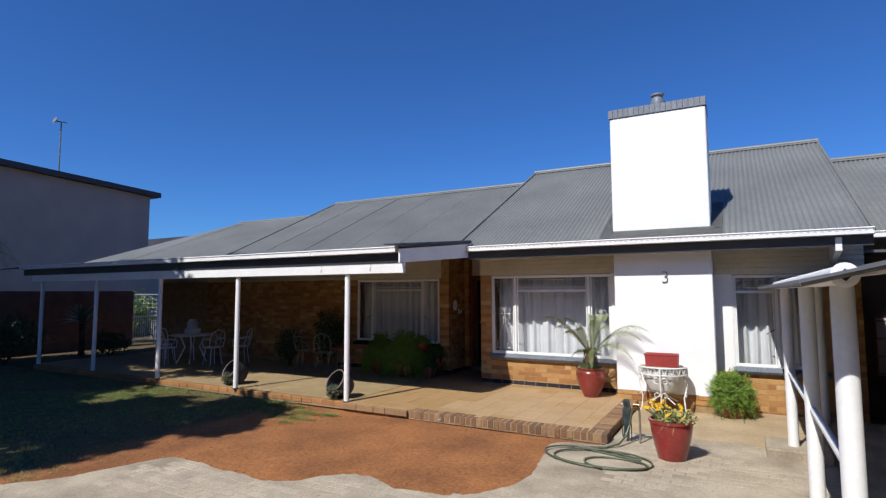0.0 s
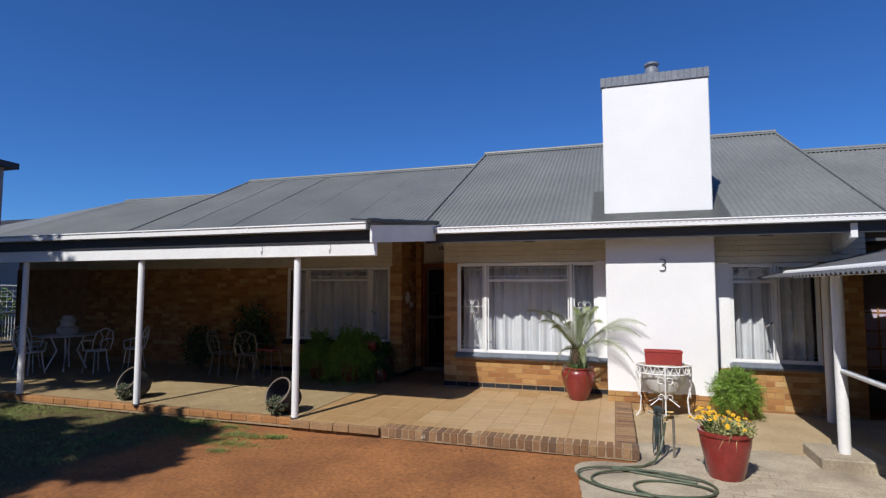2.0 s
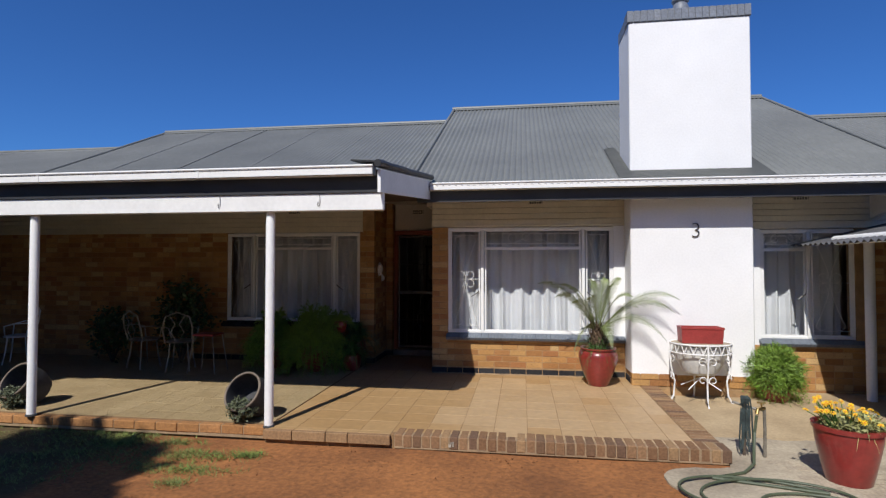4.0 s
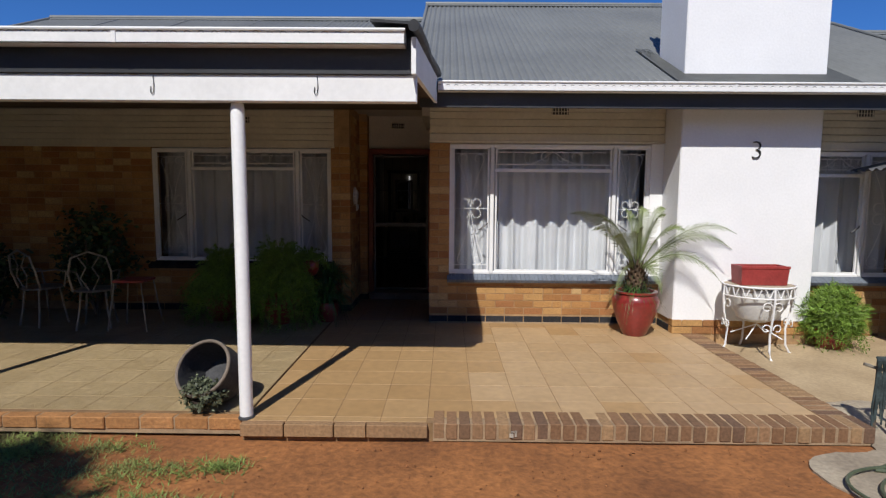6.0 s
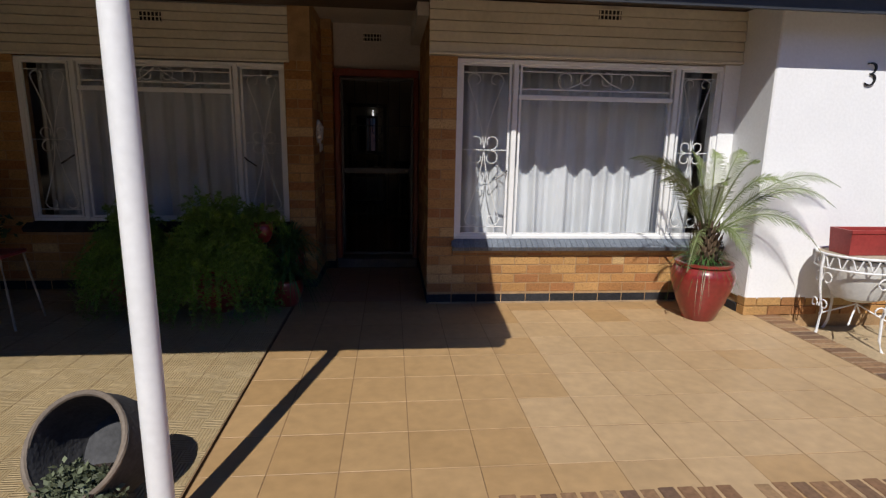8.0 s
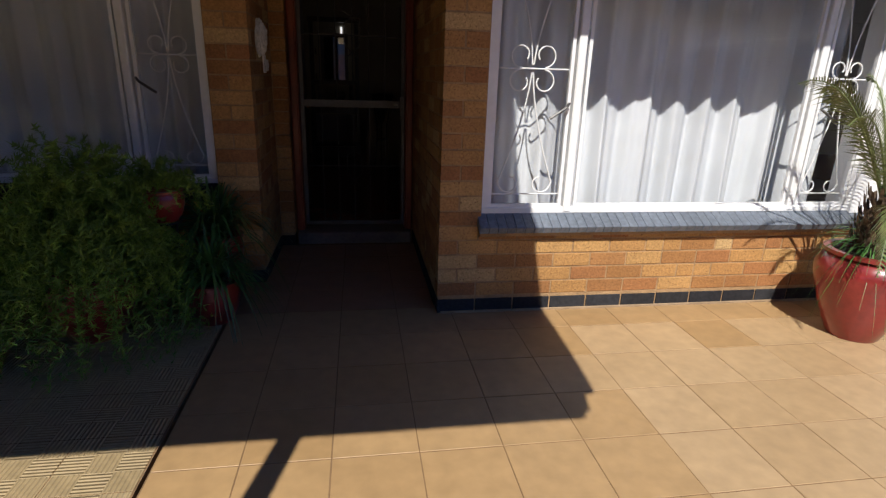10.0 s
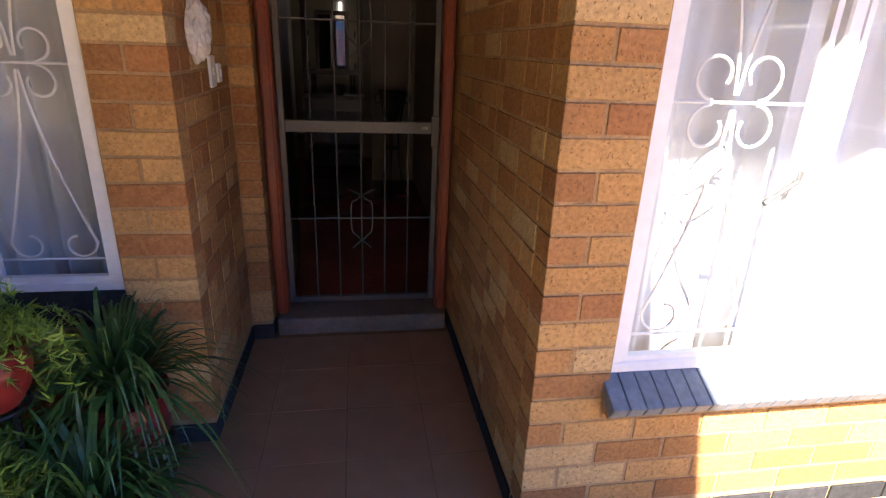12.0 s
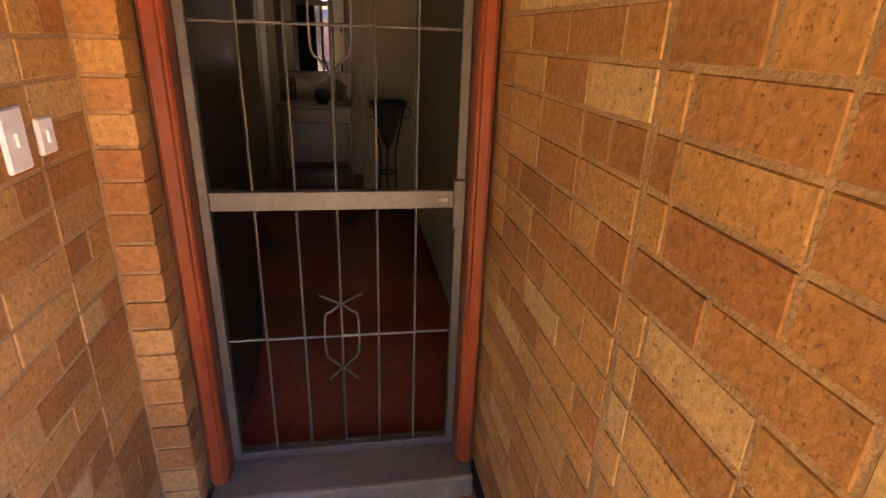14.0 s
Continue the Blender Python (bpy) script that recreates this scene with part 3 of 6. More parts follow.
def flashing():
    """Crimped sheet-metal flashing, bent and torn along the verandah roof's edge."""
    bm = tubed([(-4.745 + 0.10 * k + 0.008 * math.sin(9 * k), 6.98 + 2.42 * k, 2.565 + 0.245 * k + 0.012 * noise.noise((k * 9, 0, 0))) for k in (i / 16 for i in range(17))], 0.036, 8)
    box(bm, -0.24, 0.03, 0, 2.40, -0.01, 0.006, m=Matrix.Translation((-4.77, 6.99, 2.585)) @ pose(0, 0, 0, 5.8, 4, -2.1))
    return setting("flashing", bm, FASCIA, "dark flashing along the verandah roof edge")


flashing()
setting("beam_verandah", boxed(-16.4, -4.735, 7.15, 7.22, 2.14, 2.311, bevel=0.006), WHITE, "white painted timber verandah beam")



def wire_hook(x, y, z):
    t = thing("wire_hook", x, y, z, label="bent wire hook hanging on the verandah beam", category="hook", group="wire hooks")
    part("wire", tubed([(0, 0.012, 0), (0.0, -0.006, -0.005), (0.004, -0.007, -0.06), (0.0, -0.007, -0.105), (-0.012, -0.007, -0.118), (-0.02, -0.007, -0.10), (-0.016, -0.007, -0.07)], 0.0028, 6), IRON, t)


for hx in (-5.37, -6.42):
    wire_hook(hx, 7.15, 2.30)


def verandah_post(x, y, z0=0.0, z1=2.14, r=0.045):
    t = thing("verandah_post", x, y, z0, label="white painted round steel verandah post", category="post", group="verandah posts")
    part("shaft", lathe(bmesh.new(), [(r, 0.0), (r, z1 - z0 - 0.03), (r * 0.86, z1 - z0)], 20), WHITE, t, smooth=True)
    part("base_collar", lathe(bmesh.new(), [(r * 1.25, 0), (r * 1.2, 0.012), (r, 0.02)], 20), GREY_POT, t)
    return t


for px in (-5.92, -8.62, -11.05, -13.5, -16.0):
    verandah_post(px, 7.235)

# chimney
CH = (-1.97, -0.43, 9.65, 10.40)
chimney = thing("chimney", -1.2, 10.2, 0, label="broad white plastered chimney with a grey brick cap", category="chimney", kind="structure")
inv = Matrix.Translation((1.2, -10.2, 0))
part("stack", boxed(CH[0], CH[1], CH[2], CH[3], 0.145, 4.90, bevel=0.012), PLASTER, chimney, place=inv)
part("base_course", boxed(CH[0] + 0.012, CH[1] - 0.012, CH[2] + 0.012, CH[3], -0.2, 0.144), MORTAR, chimney, place=inv)
part("pot", lathe(bmesh.new(), [(0.10, 0), (0.115, 0.05), (0.12, 0.13), (0.10, 0.19), (0.085, 0.22), (0.115, 0.25), (0.115, 0.28), (0.08, 0.28), (0.07, 0.1)], 20,), GREY_BRICK, chimney, smooth=True, place=Matrix.Translation((0.0, -0.2, 5.055)))
part("cap_bed", boxed(CH[0] - 0.005, CH[1] + 0.005, CH[2] - 0.005, CH[3] + 0.005, 4.90, 5.05), GREY_BRICK, chimney, place=inv)
bm = bmesh.new()
for x0, x1, y0, y1 in ((CH[0] - 0.18, CH[1] + 0.18, 9.28, CH[2] - 0.004), (CH[0] - 0.18, CH[0] - 0.004, CH[2] - 0.003, 10.75), (CH[1] + 0.004, CH[1] + 0.18, CH[2] - 0.003, 10.75)):
    v = [bm.verts.new((x, y, 2.66 + (y - 9.22) * 0.4921 + 0.016)) for x, y in ((x0, y0), (x1, y0), (x1, y1), (x0, y1))]
    bm.faces.new(v)
bmesh.ops.solidify(bm, geom=list(bm.faces), thickness=-0.004)
part("flashing_apron", bm, ROOF, chimney, place=inv)


# ---- windows ----
def scroll_bar(parent, pts, r=0.0045, name="scroll"):
    return part(name, tubed(pts, r, 6), WHITE, parent)


def pane_scrolls(parent, xa, xb, za, zb, y):
    """White wrought-iron burglar bars in one side light: two slender tulip shapes, nose to nose."""
    cx, w, mid = (xa + xb) / 2, (xb - xa), za + (zb - za) * 0.51
    part("cross_bar", tubed([(xa, y, mid), (xb, y, mid)], 0.0045, 6), WHITE, parent)
    for zl in (za + 0.07, zb - 0.07):
        part("cross_bar", tubed([(xa, y, zl), (xb, y, zl)], 0.0045, 6), WHITE, parent)
    r = w * 0.145
    for s in (-1, 1):
        for up in (-1, 1):
            # small scroll beside the middle
            c = (cx + s * (r + 0.004), mid + up * (r + 0.005))
            scroll_bar(parent, [(c[0] + s * px, y, c[1] + up * pz) for px, _, pz in spiral(0, 0, r, r * 0.6, -90, 212, 0, 20)])
            # long bar out to the far end, and its curl
            ez = za + 0.07 if up < 0 else zb - 0.07
            ex = cx + s * w * 0.30
            rr = w * 0.15
            line = [(cx + s * 0.004, y, mid + up * 0.02)]
            for i in range(1, 8):
                k = i / 7
                line.append((cx + s * (0.004 + (w * 0.36) * (k ** 1.5)), y, mid + up * (0.02 + (abs(ez - mid) - rr - 0.02) * k)))
            curl_c = (cx + s * (w * 0.36 - rr), ez - up * rr)
            line += [(curl_c[0] + s * px, y, curl_c[1] + up * pz) for px, _, pz in spiral(0, 0, rr, rr * 0.5, 0, 265, 0, 16)]
            scroll_bar(parent, line)


def window(name, x0, x1, z0, z1, y, splits, transom, label, deep=0.05):
    """White steel casements; splits: the x of the mullions; transom: the height of the centre light's bar."""
    t = thing(name, (x0 + x1) / 2, y, z0, label=label, category="window", kind="structure")
    inv = Matrix.Translation((-(x0 + x1) / 2, -y, -z0))
    f = 0.038
    bm = bmesh.new()
    box(bm, x0, x1, y, y + deep, z0, z0 + f, bevel=0.006)
    box(bm, x0, x1, y, y + deep, z1 - f, z1, bevel=0.006)
    box(bm, x0, x0 + f, y + 0.002, y + deep - 0.002, z0 + f, z1 - f)
    box(bm, x1 - f, x1, y + 0.002, y + deep - 0.002, z0 + f, z1 - f)
    part("window_frame", bm, WHITE, t, place=inv)
    for s in splits:
        part("mullion", boxed(s - 0.023, s + 0.023, y - 0.006, y + deep, z0 + 0.01, z1 - 0.01, bevel=0.006), WHITE, t, place=inv)
    edges = [x0] + list(splits) + [x1]
    for i, (a, b) in enumerate(zip(edges, edges[1:])):
        ends = i == len(edges) - 2 or (i == 0 and len(edges) > 3)
        bm = bmesh.new()
        c0, c1, e0, e1 = a + f + 0.002, b - f + 0.002, z0 + f, z1 - f
        g = 0.018
        box(bm, c0, c1, y + 0.008, y + 0.032, e0, e0 + g)
        box(bm, c0, c1, y + 0.008, y + 0.032, e1 - g, e1)
        box(bm, c0, c0 + g, y + 0.009, y + 0.031, e0 + g, e1 - g)
        box(bm, c1 - g, c1, y + 0.009, y + 0.031, e0 + g, e1 - g)
        sash = part("sash", bm, WHITE, t, place=inv)
        if not ends and transom:
            part("transom", boxed(a + 0.03, b - 0.03, y, y + deep - 0.01, transom - 0.02, transom + 0.02, bevel=0.004), WHITE, t, place=inv)
            part("vent_bar", tubed([(a + 0.03, y + 0.035, transom + 0.07), (b - 0.03, y + 0.035, transom + 0.07)], 0.008, 6), WHITE, t, place=inv)
        pane = part("pane", boxed(c0 + g, c1 - g, y + 0.018, y + 0.022, e0 + g, e1 - g), GLASS, t, place=inv)
        pane.visible_shadow = False
        bars = new("burglar_bars")
        bars.parent, bars.matrix_basis = t, inv
        bars["label"] = "white wrought-iron scroll burglar bars"
        if ends:
            pane_scrolls(bars, c0, c1, e0, e1, y + 0.045)
        elif transom:
            cx, cz = (a + b) / 2, (transom + 0.05 + z1 - f) / 2
            for s in (-1, 1):
                outer = [(cx + s * (0.27 + px), y + 0.045, cz + pz) for px, _, pz in spiral(0, 0, 0.085, 0.04, -90, 200, 0, 18)]
                scroll_bar(bars, [(cx + s * 0.02, y + 0.045, cz + 0.06), (cx + s * 0.12, y + 0.045, cz - 0.02)] + outer, 0.0055)
                scroll_bar(bars, [(cx + s * (0.085 + px), y + 0.045, cz + pz) for px, _, pz in spiral(0, 0, 0.07, 0.03, 90, -190, 0, 16)], 0.0055)
            part("cross_bar", tubed([(a + 0.03, y + 0.047, z1 - f - 0.05), (b - 0.03, y + 0.047, z1 - f - 0.05)], 0.0055, 6), WHITE, bars)
    handle = bmesh.new()
    for s in splits:
        d = -1 if s == splits[0] else 1
        tube(handle, [(s + d * 0.05, y - 0.012, z0 + 0.62), (s + d * 0.07, y - 0.03, z0 + 0.60), (s + d * 0.16, y - 0.035, z0 + 0.54)], 0.008, 6)
    if splits:
        part("casement_handle", handle, GATE_STEEL, t, place=inv)
    return t


window("window_1", *WIN_A, WALL_Y + 0.02, (-4.0, -2.54), 1.855, "white steel casement window with scrolled burglar bars")
window("window_2", *WIN_B, WALL_Y + 0.02, (0.45,), 1.82, "white steel casement window beside the chimney")
window("window_3", *WIN_C, LEFT_Y + 0.02, (-7.92, -6.50), 1.88, "white steel casement window under the verandah")


def curtain(x0, x1, y, z0, z1, folds, seed):
    rnd = random.Random(seed)
    bm = bmesh.new()
    n = int((x1 - x0) / 0.012)
    ph = [rnd.uniform(0, 6.28) for _ in range(4)]
    cols = []
    for i in range(n + 1):
        x = x0 + (x1 - x0) * i / n
        u = (x - x0) * folds
        d = 0.042 * math.sin(6.28 * u + 1.1 * math.sin(1.7 * u + ph[0])) + 0.012 * math.sin(6.28 * u * 2.3 + ph[1]) + 0.012 * math.sin(u * 2.1 + ph[2])
        col = []
        for j, k in enumerate((0.0, 0.25, 0.5, 0.75, 1.0)):
            sway = 0.008 * math.sin(u * 3 + k * 4 + ph[3])
            col.append(bm.verts.new((x + sway, y + d * (0.7 + 0.4 * (1 - k)), z0 + (z1 - z0) * k)))
        cols.append(col)
    for a, b in zip(cols, cols[1:]):
        for j in range(4):
            bm.faces.new((a[j], b[j], b[j + 1], a[j + 1]))
    ob = bm_object("net_curtain", bm, CURTAIN, smooth=True)
    sol = ob.modifiers.new("cloth", "SOLIDIFY")
    sol.thickness = 0.002
    return tagged(ob, "sheer white net curtain hanging in soft folds", "curtain", "net curtains")


curtain(WIN_A[0] + 0.02, WIN_A[1] - 0.02, WALL_Y + 0.33, 0.082, WIN_A[3] + 0.03, 4.6, 3)
curtain(WIN_B[0] + 0.02, WIN_B[1] - 0.02, WALL_Y + 0.33, 0.082, WIN_B[3] + 0.03, 5.5, 5)
curtain(WIN_C[0] + 0.02, WIN_C[1] - 0.02, LEFT_Y + 0.26, WIN_C[2] - 0.35, WIN_C[3] + 0.03, 4.8, 8)


SILL_PAINT = pieces_material("blue_grey_sill_paint", [(0.125, 0.145, 0.175), (0.135, 0.155, 0.185), (0.12, 0.138, 0.168)], 0.5, bump=0.15)


def sill(x0, x1, y, z, pitch, label, mat=SILL_PAINT):
    """A sloping sill of grey painted bricks laid on edge."""
    t = thing("window_sill", (x0 + x1) / 2, y, z, label=label, category="window sill", kind="structure")
    me = bpy.data.meshes.new("sill_brick")
    bm = boxed(-pitch / 2 + 0.0008, pitch / 2 - 0.0008, -0.115, 0.03, -0.045, 0.0, bevel=0.003)
    bmesh.ops.transform(bm, verts=bm.verts, matrix=pose(0, 0, 0, 28, 0, 0))
    bm.to_mesh(me)
    bm.free()
    me.materials.append(mat)
    n = int(round((x1 - x0) / pitch))
    for i in range(n):
        o = new("sill_brick", me)
        o.parent = t
        o.matrix_basis = pose(-(x1 - x0) / 2 + (i + 0.5) * pitch, 0, 0)
    part("sill_bed", boxed(-(x1 - x0) / 2 + 0.01, (x1 - x0) / 2 - 0.01, -0.06, 0.02, -0.115, -0.068), MORTAR, t)
    return t


sill(-4.532, -1.98, WALL_Y + 0.015, 0.60, 0.0522, "sloping window sill of blue-grey painted bricks")
sill(-0.20, 1.12, WALL_Y + 0.015, 0.60, 0.0528, "sloping window sill of blue-grey painted bricks")
sill(-8.46, -6.00, LEFT_Y + 0.015, 0.66, 0.09, "sloping window sill of dark painted bricks", BLACK_BRICK)


# cream boards above the windows
def boards(x0, x1, y, z0, z1, n, parent_name, label):
    t = thing(parent_name, (x0 + x1) / 2, y, z0, label=label, category="wall cladding", kind="structure")
    h = (z1 - z0) / n
    for i in range(n):
        bm = bmesh.new()
        w = (x1 - x0) / 2
        v = [bm.verts.new((sx * w, yy, zz)) for sx in (-1, 1) for yy, zz in ((0.03, i * h), (-0.012, i * h + 0.002), (-0.002, (i + 1) * h - 0.006), (0.03, (i + 1) * h - 0.006))]
        bm.faces.new((v[1], v[5], v[6], v[2]))
        bm.faces.new((v[0], v[4], v[5], v[1]))
        bm.faces.new((v[2], v[6], v[7], v[3]))
        bm.faces.new((v[0], v[1], v[2], v[3]))
        bm.faces.new((v[7], v[6], v[5], v[4]))
        part("board", bm, BOARD, t)
    part("lower_trim", boxed(-(x1 - x0) / 2 - 0.005, (x1 - x0) / 2 + 0.005, -0.022, 0.01, -0.022, 0.0, bevel=0.003), BOARD, t)
    return t


boards(CORNER_X, CH[0] - 0.004, WALL_Y, 2.20, 2.62, 5, "cladding", "cream painted shiplap boards above the window")
boards(CH[1] + 0.004, 1.6, WALL_Y, 2.13, 2.62, 6, "cladding", "cream painted shiplap boards above the window")
boards(-14.0, PORCH_X - 0.2, LEFT_Y, 2.17, 2.63, 6, "cladding", "cream painted shiplap boards under the verandah")


def air_vent(x, y, z):
    t = thing("air_vent", x, y, z, label="brown louvred air brick in the cladding", category="air vent", group="air vents")
    bm = bmesh.new()
    for i in range(6):
        box(bm, -0.09 + 0.034 * i, -0.082 + 0.034 * i, -0.006, 0.02, -0.045, 0.045)
    for k in (-0.045, -0.005, 0.037):
        box(bm, -0.098, 0.104, -0.008, 0.02, k, k + 0.008)
    part("grid", bm, BOARD, t)
    part("backing", boxed(-0.095, 0.1, 0.002, 0.008, -0.043, 0.043), IRON, t)


air_vent(-3.22, WALL_Y - 0.014, 2.54)
air_vent(0.35, WALL_Y - 0.014, 2.54)
air_vent(-5.28, DOOR_Y - 0.03, 2.56)
air_vent(-7.2, LEFT_Y - 0.014, 2.50)


# ---- house number ----
def house_number(x, y, z):
    cu = bpy.data.curves.new("house_number", "FONT")
    cu.body, cu.size, cu.extrude, cu.bevel_depth = "3", 0.285, 0.008, 0.0
    cu.offset = -0.008
    cu.align_x, cu.align_y = "CENTER", "CENTER"
    tmp = new("tmp_text", cu)
    me = bpy.data.meshes.new_from_object(tmp)
    bpy.data.objects.remove(tmp)
    me.materials.clear()
    me.materials.append(IRON)
    ob = new("house_number", me)
    ob.matrix_basis = pose(x, y, z, 90, 0, 0)
    return tagged(ob, "black metal house number 3 on the white chimney", "house number")


house_number(-1.14, 9.640, 2.06)


# ---- security gate and door frame ----
def door_frame():
    t = thing("door_1", -5.24, DOOR_Y, 0.1, label="open front doorway with a red-stained timber frame", category="door frame", kind="structure")
    for x0, x1 in ((-5.698, -5.634), (-4.818, -4.760)):
        part("jamb", boxed(x0 + 5.24, x1 + 5.24, -0.11, 0.05, 0.0, 2.04, bevel=0.006), WOOD_RED, t)
        part("jamb_stop", boxed(x0 + 5.24 + 0.012, x1 + 5.24 - 0.012, -0.124, -0.111, 0.0, 2.03, bevel=0.004), WOOD_RED, t)
    part("head", boxed(-0.455, 0.475, -0.11, -0.021, 2.041, 2.12, bevel=0.006), WOOD_RED, t)


door_frame()


def rounded(pts, n=5):
    """A smooth line through the given points."""
    p = [Vector(q) for q in pts]
    out = []
    for i in range(len(p) - 1):
        a, b, c, d = p[max(i - 1, 0)], p[i], p[i + 1], p[min(i + 2, len(p) - 1)]
        for k in range(n):
            u = k / n
            out.append(0.5 * (2 * b + (c - a) * u + (2 * a - 5 * b + 4 * c - d) * u * u + (3 * b - a - 3 * c + d) * u ** 3))
    return out + [p[-1]]


def security_gate(x0, x1, y, z0, z1):
    t = thing("security_gate", x0, y, z0, label="grey steel security gate with slender bars, closed", category="gate")
    w, h = x1 - x0, z1 - z0
    f = 0.03
    for nm, a in (("stile", (0, f, -0.015, 0.015, 0, h)), ("stile", (w - f, w, -0.015, 0.015, 0, h)), ("bottom_rail", (f, w - f, -0.014, 0.014, 0, f)), ("top_rail", (f, w - f, -0.014, 0.014, h - f, h)), ("middle_rail", (f, w - f, -0.018, 0.018, 0.955, 1.015))):
        part(nm, boxed(*a, bevel=0.003), GATE_STEEL, t)
    n = 5
    for i in range(n):
        x = f + (w - 2 * f) * (i + 1) / (n + 1)
        part("bar", tubed([(x, 0, f), (x, 0, 0.955)], 0.0042, 8), GATE_STEEL, t)
        part("bar", tubed([(x, 0, 1.015), (x, 0, h - f)], 0.0042, 8), GATE_STEEL, t)
    for z in (0.49, 1.49):
        part("cross_bar", tubed([(f, 0.008, z), (w - f, 0.008, z)], 0.005, 8), GATE_STEEL, t)
        cx, r = w / 2, 0.055
        for s in (-1, 1):
            pts = [(cx + s * 0.07, -0.004, z + 0.165), (cx + s * 0.03, -0.004, z + 0.145), (cx + s * 0.007, -0.004, z + 0.13), (cx + s * 0.03, -0.004, z + 0.105), (cx + s * r, -0.004, z + 0.08), (cx + s * r, -0.004, z - 0.06),
                   (cx + s * 0.03, -0.004, z - 0.095), (cx + s * 0.007, -0.004, z - 0.125), (cx + s * 0.03, -0.004, z - 0.15), (cx + s * 0.05, -0.004, z - 0.17)]
            part("scroll", tubed(rounded(pts), 0.004, 6), GATE_STEEL, t)
    part("lock_box", boxed(w - 0.04, w + 0.001, -0.028, 0.02, 0.89, 1.05, bevel=0.004), GATE_STEEL, t)
    part("keyhole_plate", boxed(w - 0.09, w - 0.055, -0.0215, -0.018, 0.978, 0.994, bevel=0.002), GALV, t, "bright keyhole plate")
    part("hinge", tubed([(-0.006, -0.012, 0.25), (-0.006, -0.012, 0.33)], 0.009, 8), GATE_STEEL, t)
    part("hinge", tubed([(-0.006, -0.012, 1.6), (-0.006, -0.012, 1.68)], 0.009, 8), GATE_STEEL, t)
    return t


security_gate(-5.632, -4.820, DOOR_Y - 0.02, 0.125, 2.13)


def door_step():
    t = thing("door_step", -5.24, 11.62, 0, label="worn grey stone doorstep", category="step", kind="structure")
    part("tread", boxed(-0.447, 0.472, -0.11, 0.16, 0.0, 0.10, bevel=0.012, seg=2), STEP_STONE, t)


door_step()


def open_door():
    """The timber front door, folded back into the hall."""
    t = thing("front_door", -5.66, DOOR_Y + 0.14, 0.1, 92, label="panelled timber front door folded open", category="door")
    part("leaf", boxed(0, 0.80, -0.02, 0.02, 0.0, 2.02, bevel=0.004), WOOD_DARK, t)
    part("edge_strip", boxed(-0.006, -0.0005, -0.021, 0.021, 0.0, 2.02, bevel=0.002), WOOD_PINK, t, "bare pinkish timber edge")
    knob = bmesh.new()
    lathe(knob, [(0.012, 0), (0.012, 0.03), (0.028, 0.04), (0.03, 0.055), (0.015, 0.068)], 14, m=Matrix.Translation((0.06, -0.02, 0.98)) @ pose(0, 0, 0, 90, 0, 0))
    part("knob", knob, BRASS, t, "brass door knob", smooth=True)


open_door()


# ---- plants ----
def fern_mass(bm, centre, reach, rise, droop, stems, seed, leaf=0.035, per=22, lift=0.25, spread=6.28, start=0.0):
    """Feathery arching stems, each set with many fine needles."""
    rnd = random.Random(seed)
    for s in range(stems):
        h = start + spread * rnd.random()
        k = rnd.random() ** 0.6
        pts = arch(Vector(centre) + Vector((rnd.uniform(-0.05, 0.05), rnd.uniform(-0.05, 0.05), 0)), h, reach * (0.25 + 0.75 * k), rise * (1.15 - 0.55 * k) * rnd.uniform(0.7, 1.15), droop * k * rnd.uniform(0.5, 1.2), 8)
        for i in range(per):
            q = 0.18 + 0.82 * (i + rnd.random()) / per
            j = min(7, int(q * 8))
            p = pts[j].lerp(pts[j + 1], q * 8 - j)
            d = Vector((rnd.gauss(0, 1), rnd.gauss(0, 1), rnd.gauss(0.35, 0.8))).normalized()
            side = d.cross(Vector((rnd.gauss(0, 1), rnd.gauss(0, 1), rnd.gauss(0, 1)))).normalized()
            w = leaf * 0.10
            ln = leaf * rnd.uniform(0.6, 1.3)
            for turn in range(3):
                e = (d + side * (turn - 1) * 0.8).normalized()
                o = e.cross(d + Vector((0.1, 0.2, 0.3))).normalized() * w
                bm.faces.new((bm.verts.new(p - o), bm.verts.new(p + o), bm.verts.new(p + e * ln)))
    return bm


def strap_mass(bm, centre, reach, rise, droop, blades, seed, width=0.016):
    rnd = random.Random(seed)
    for s in range(blades):
        h = 6.283 * rnd.random()
        k = 0.35 + 0.65 * rnd.random()
        blade(bm, arch(Vector(centre) + Vector((rnd.uniform(-0.04, 0.04), rnd.uniform(-0.04, 0.04), 0)), h, reach * k, rise * rnd.uniform(0.6, 1.15) * (1.25 - 0.5 * k), droop * k * rnd.uniform(0.5, 1.1), 7), width * rnd.uniform(0.7, 1.2), fold=0.15)
    return bm


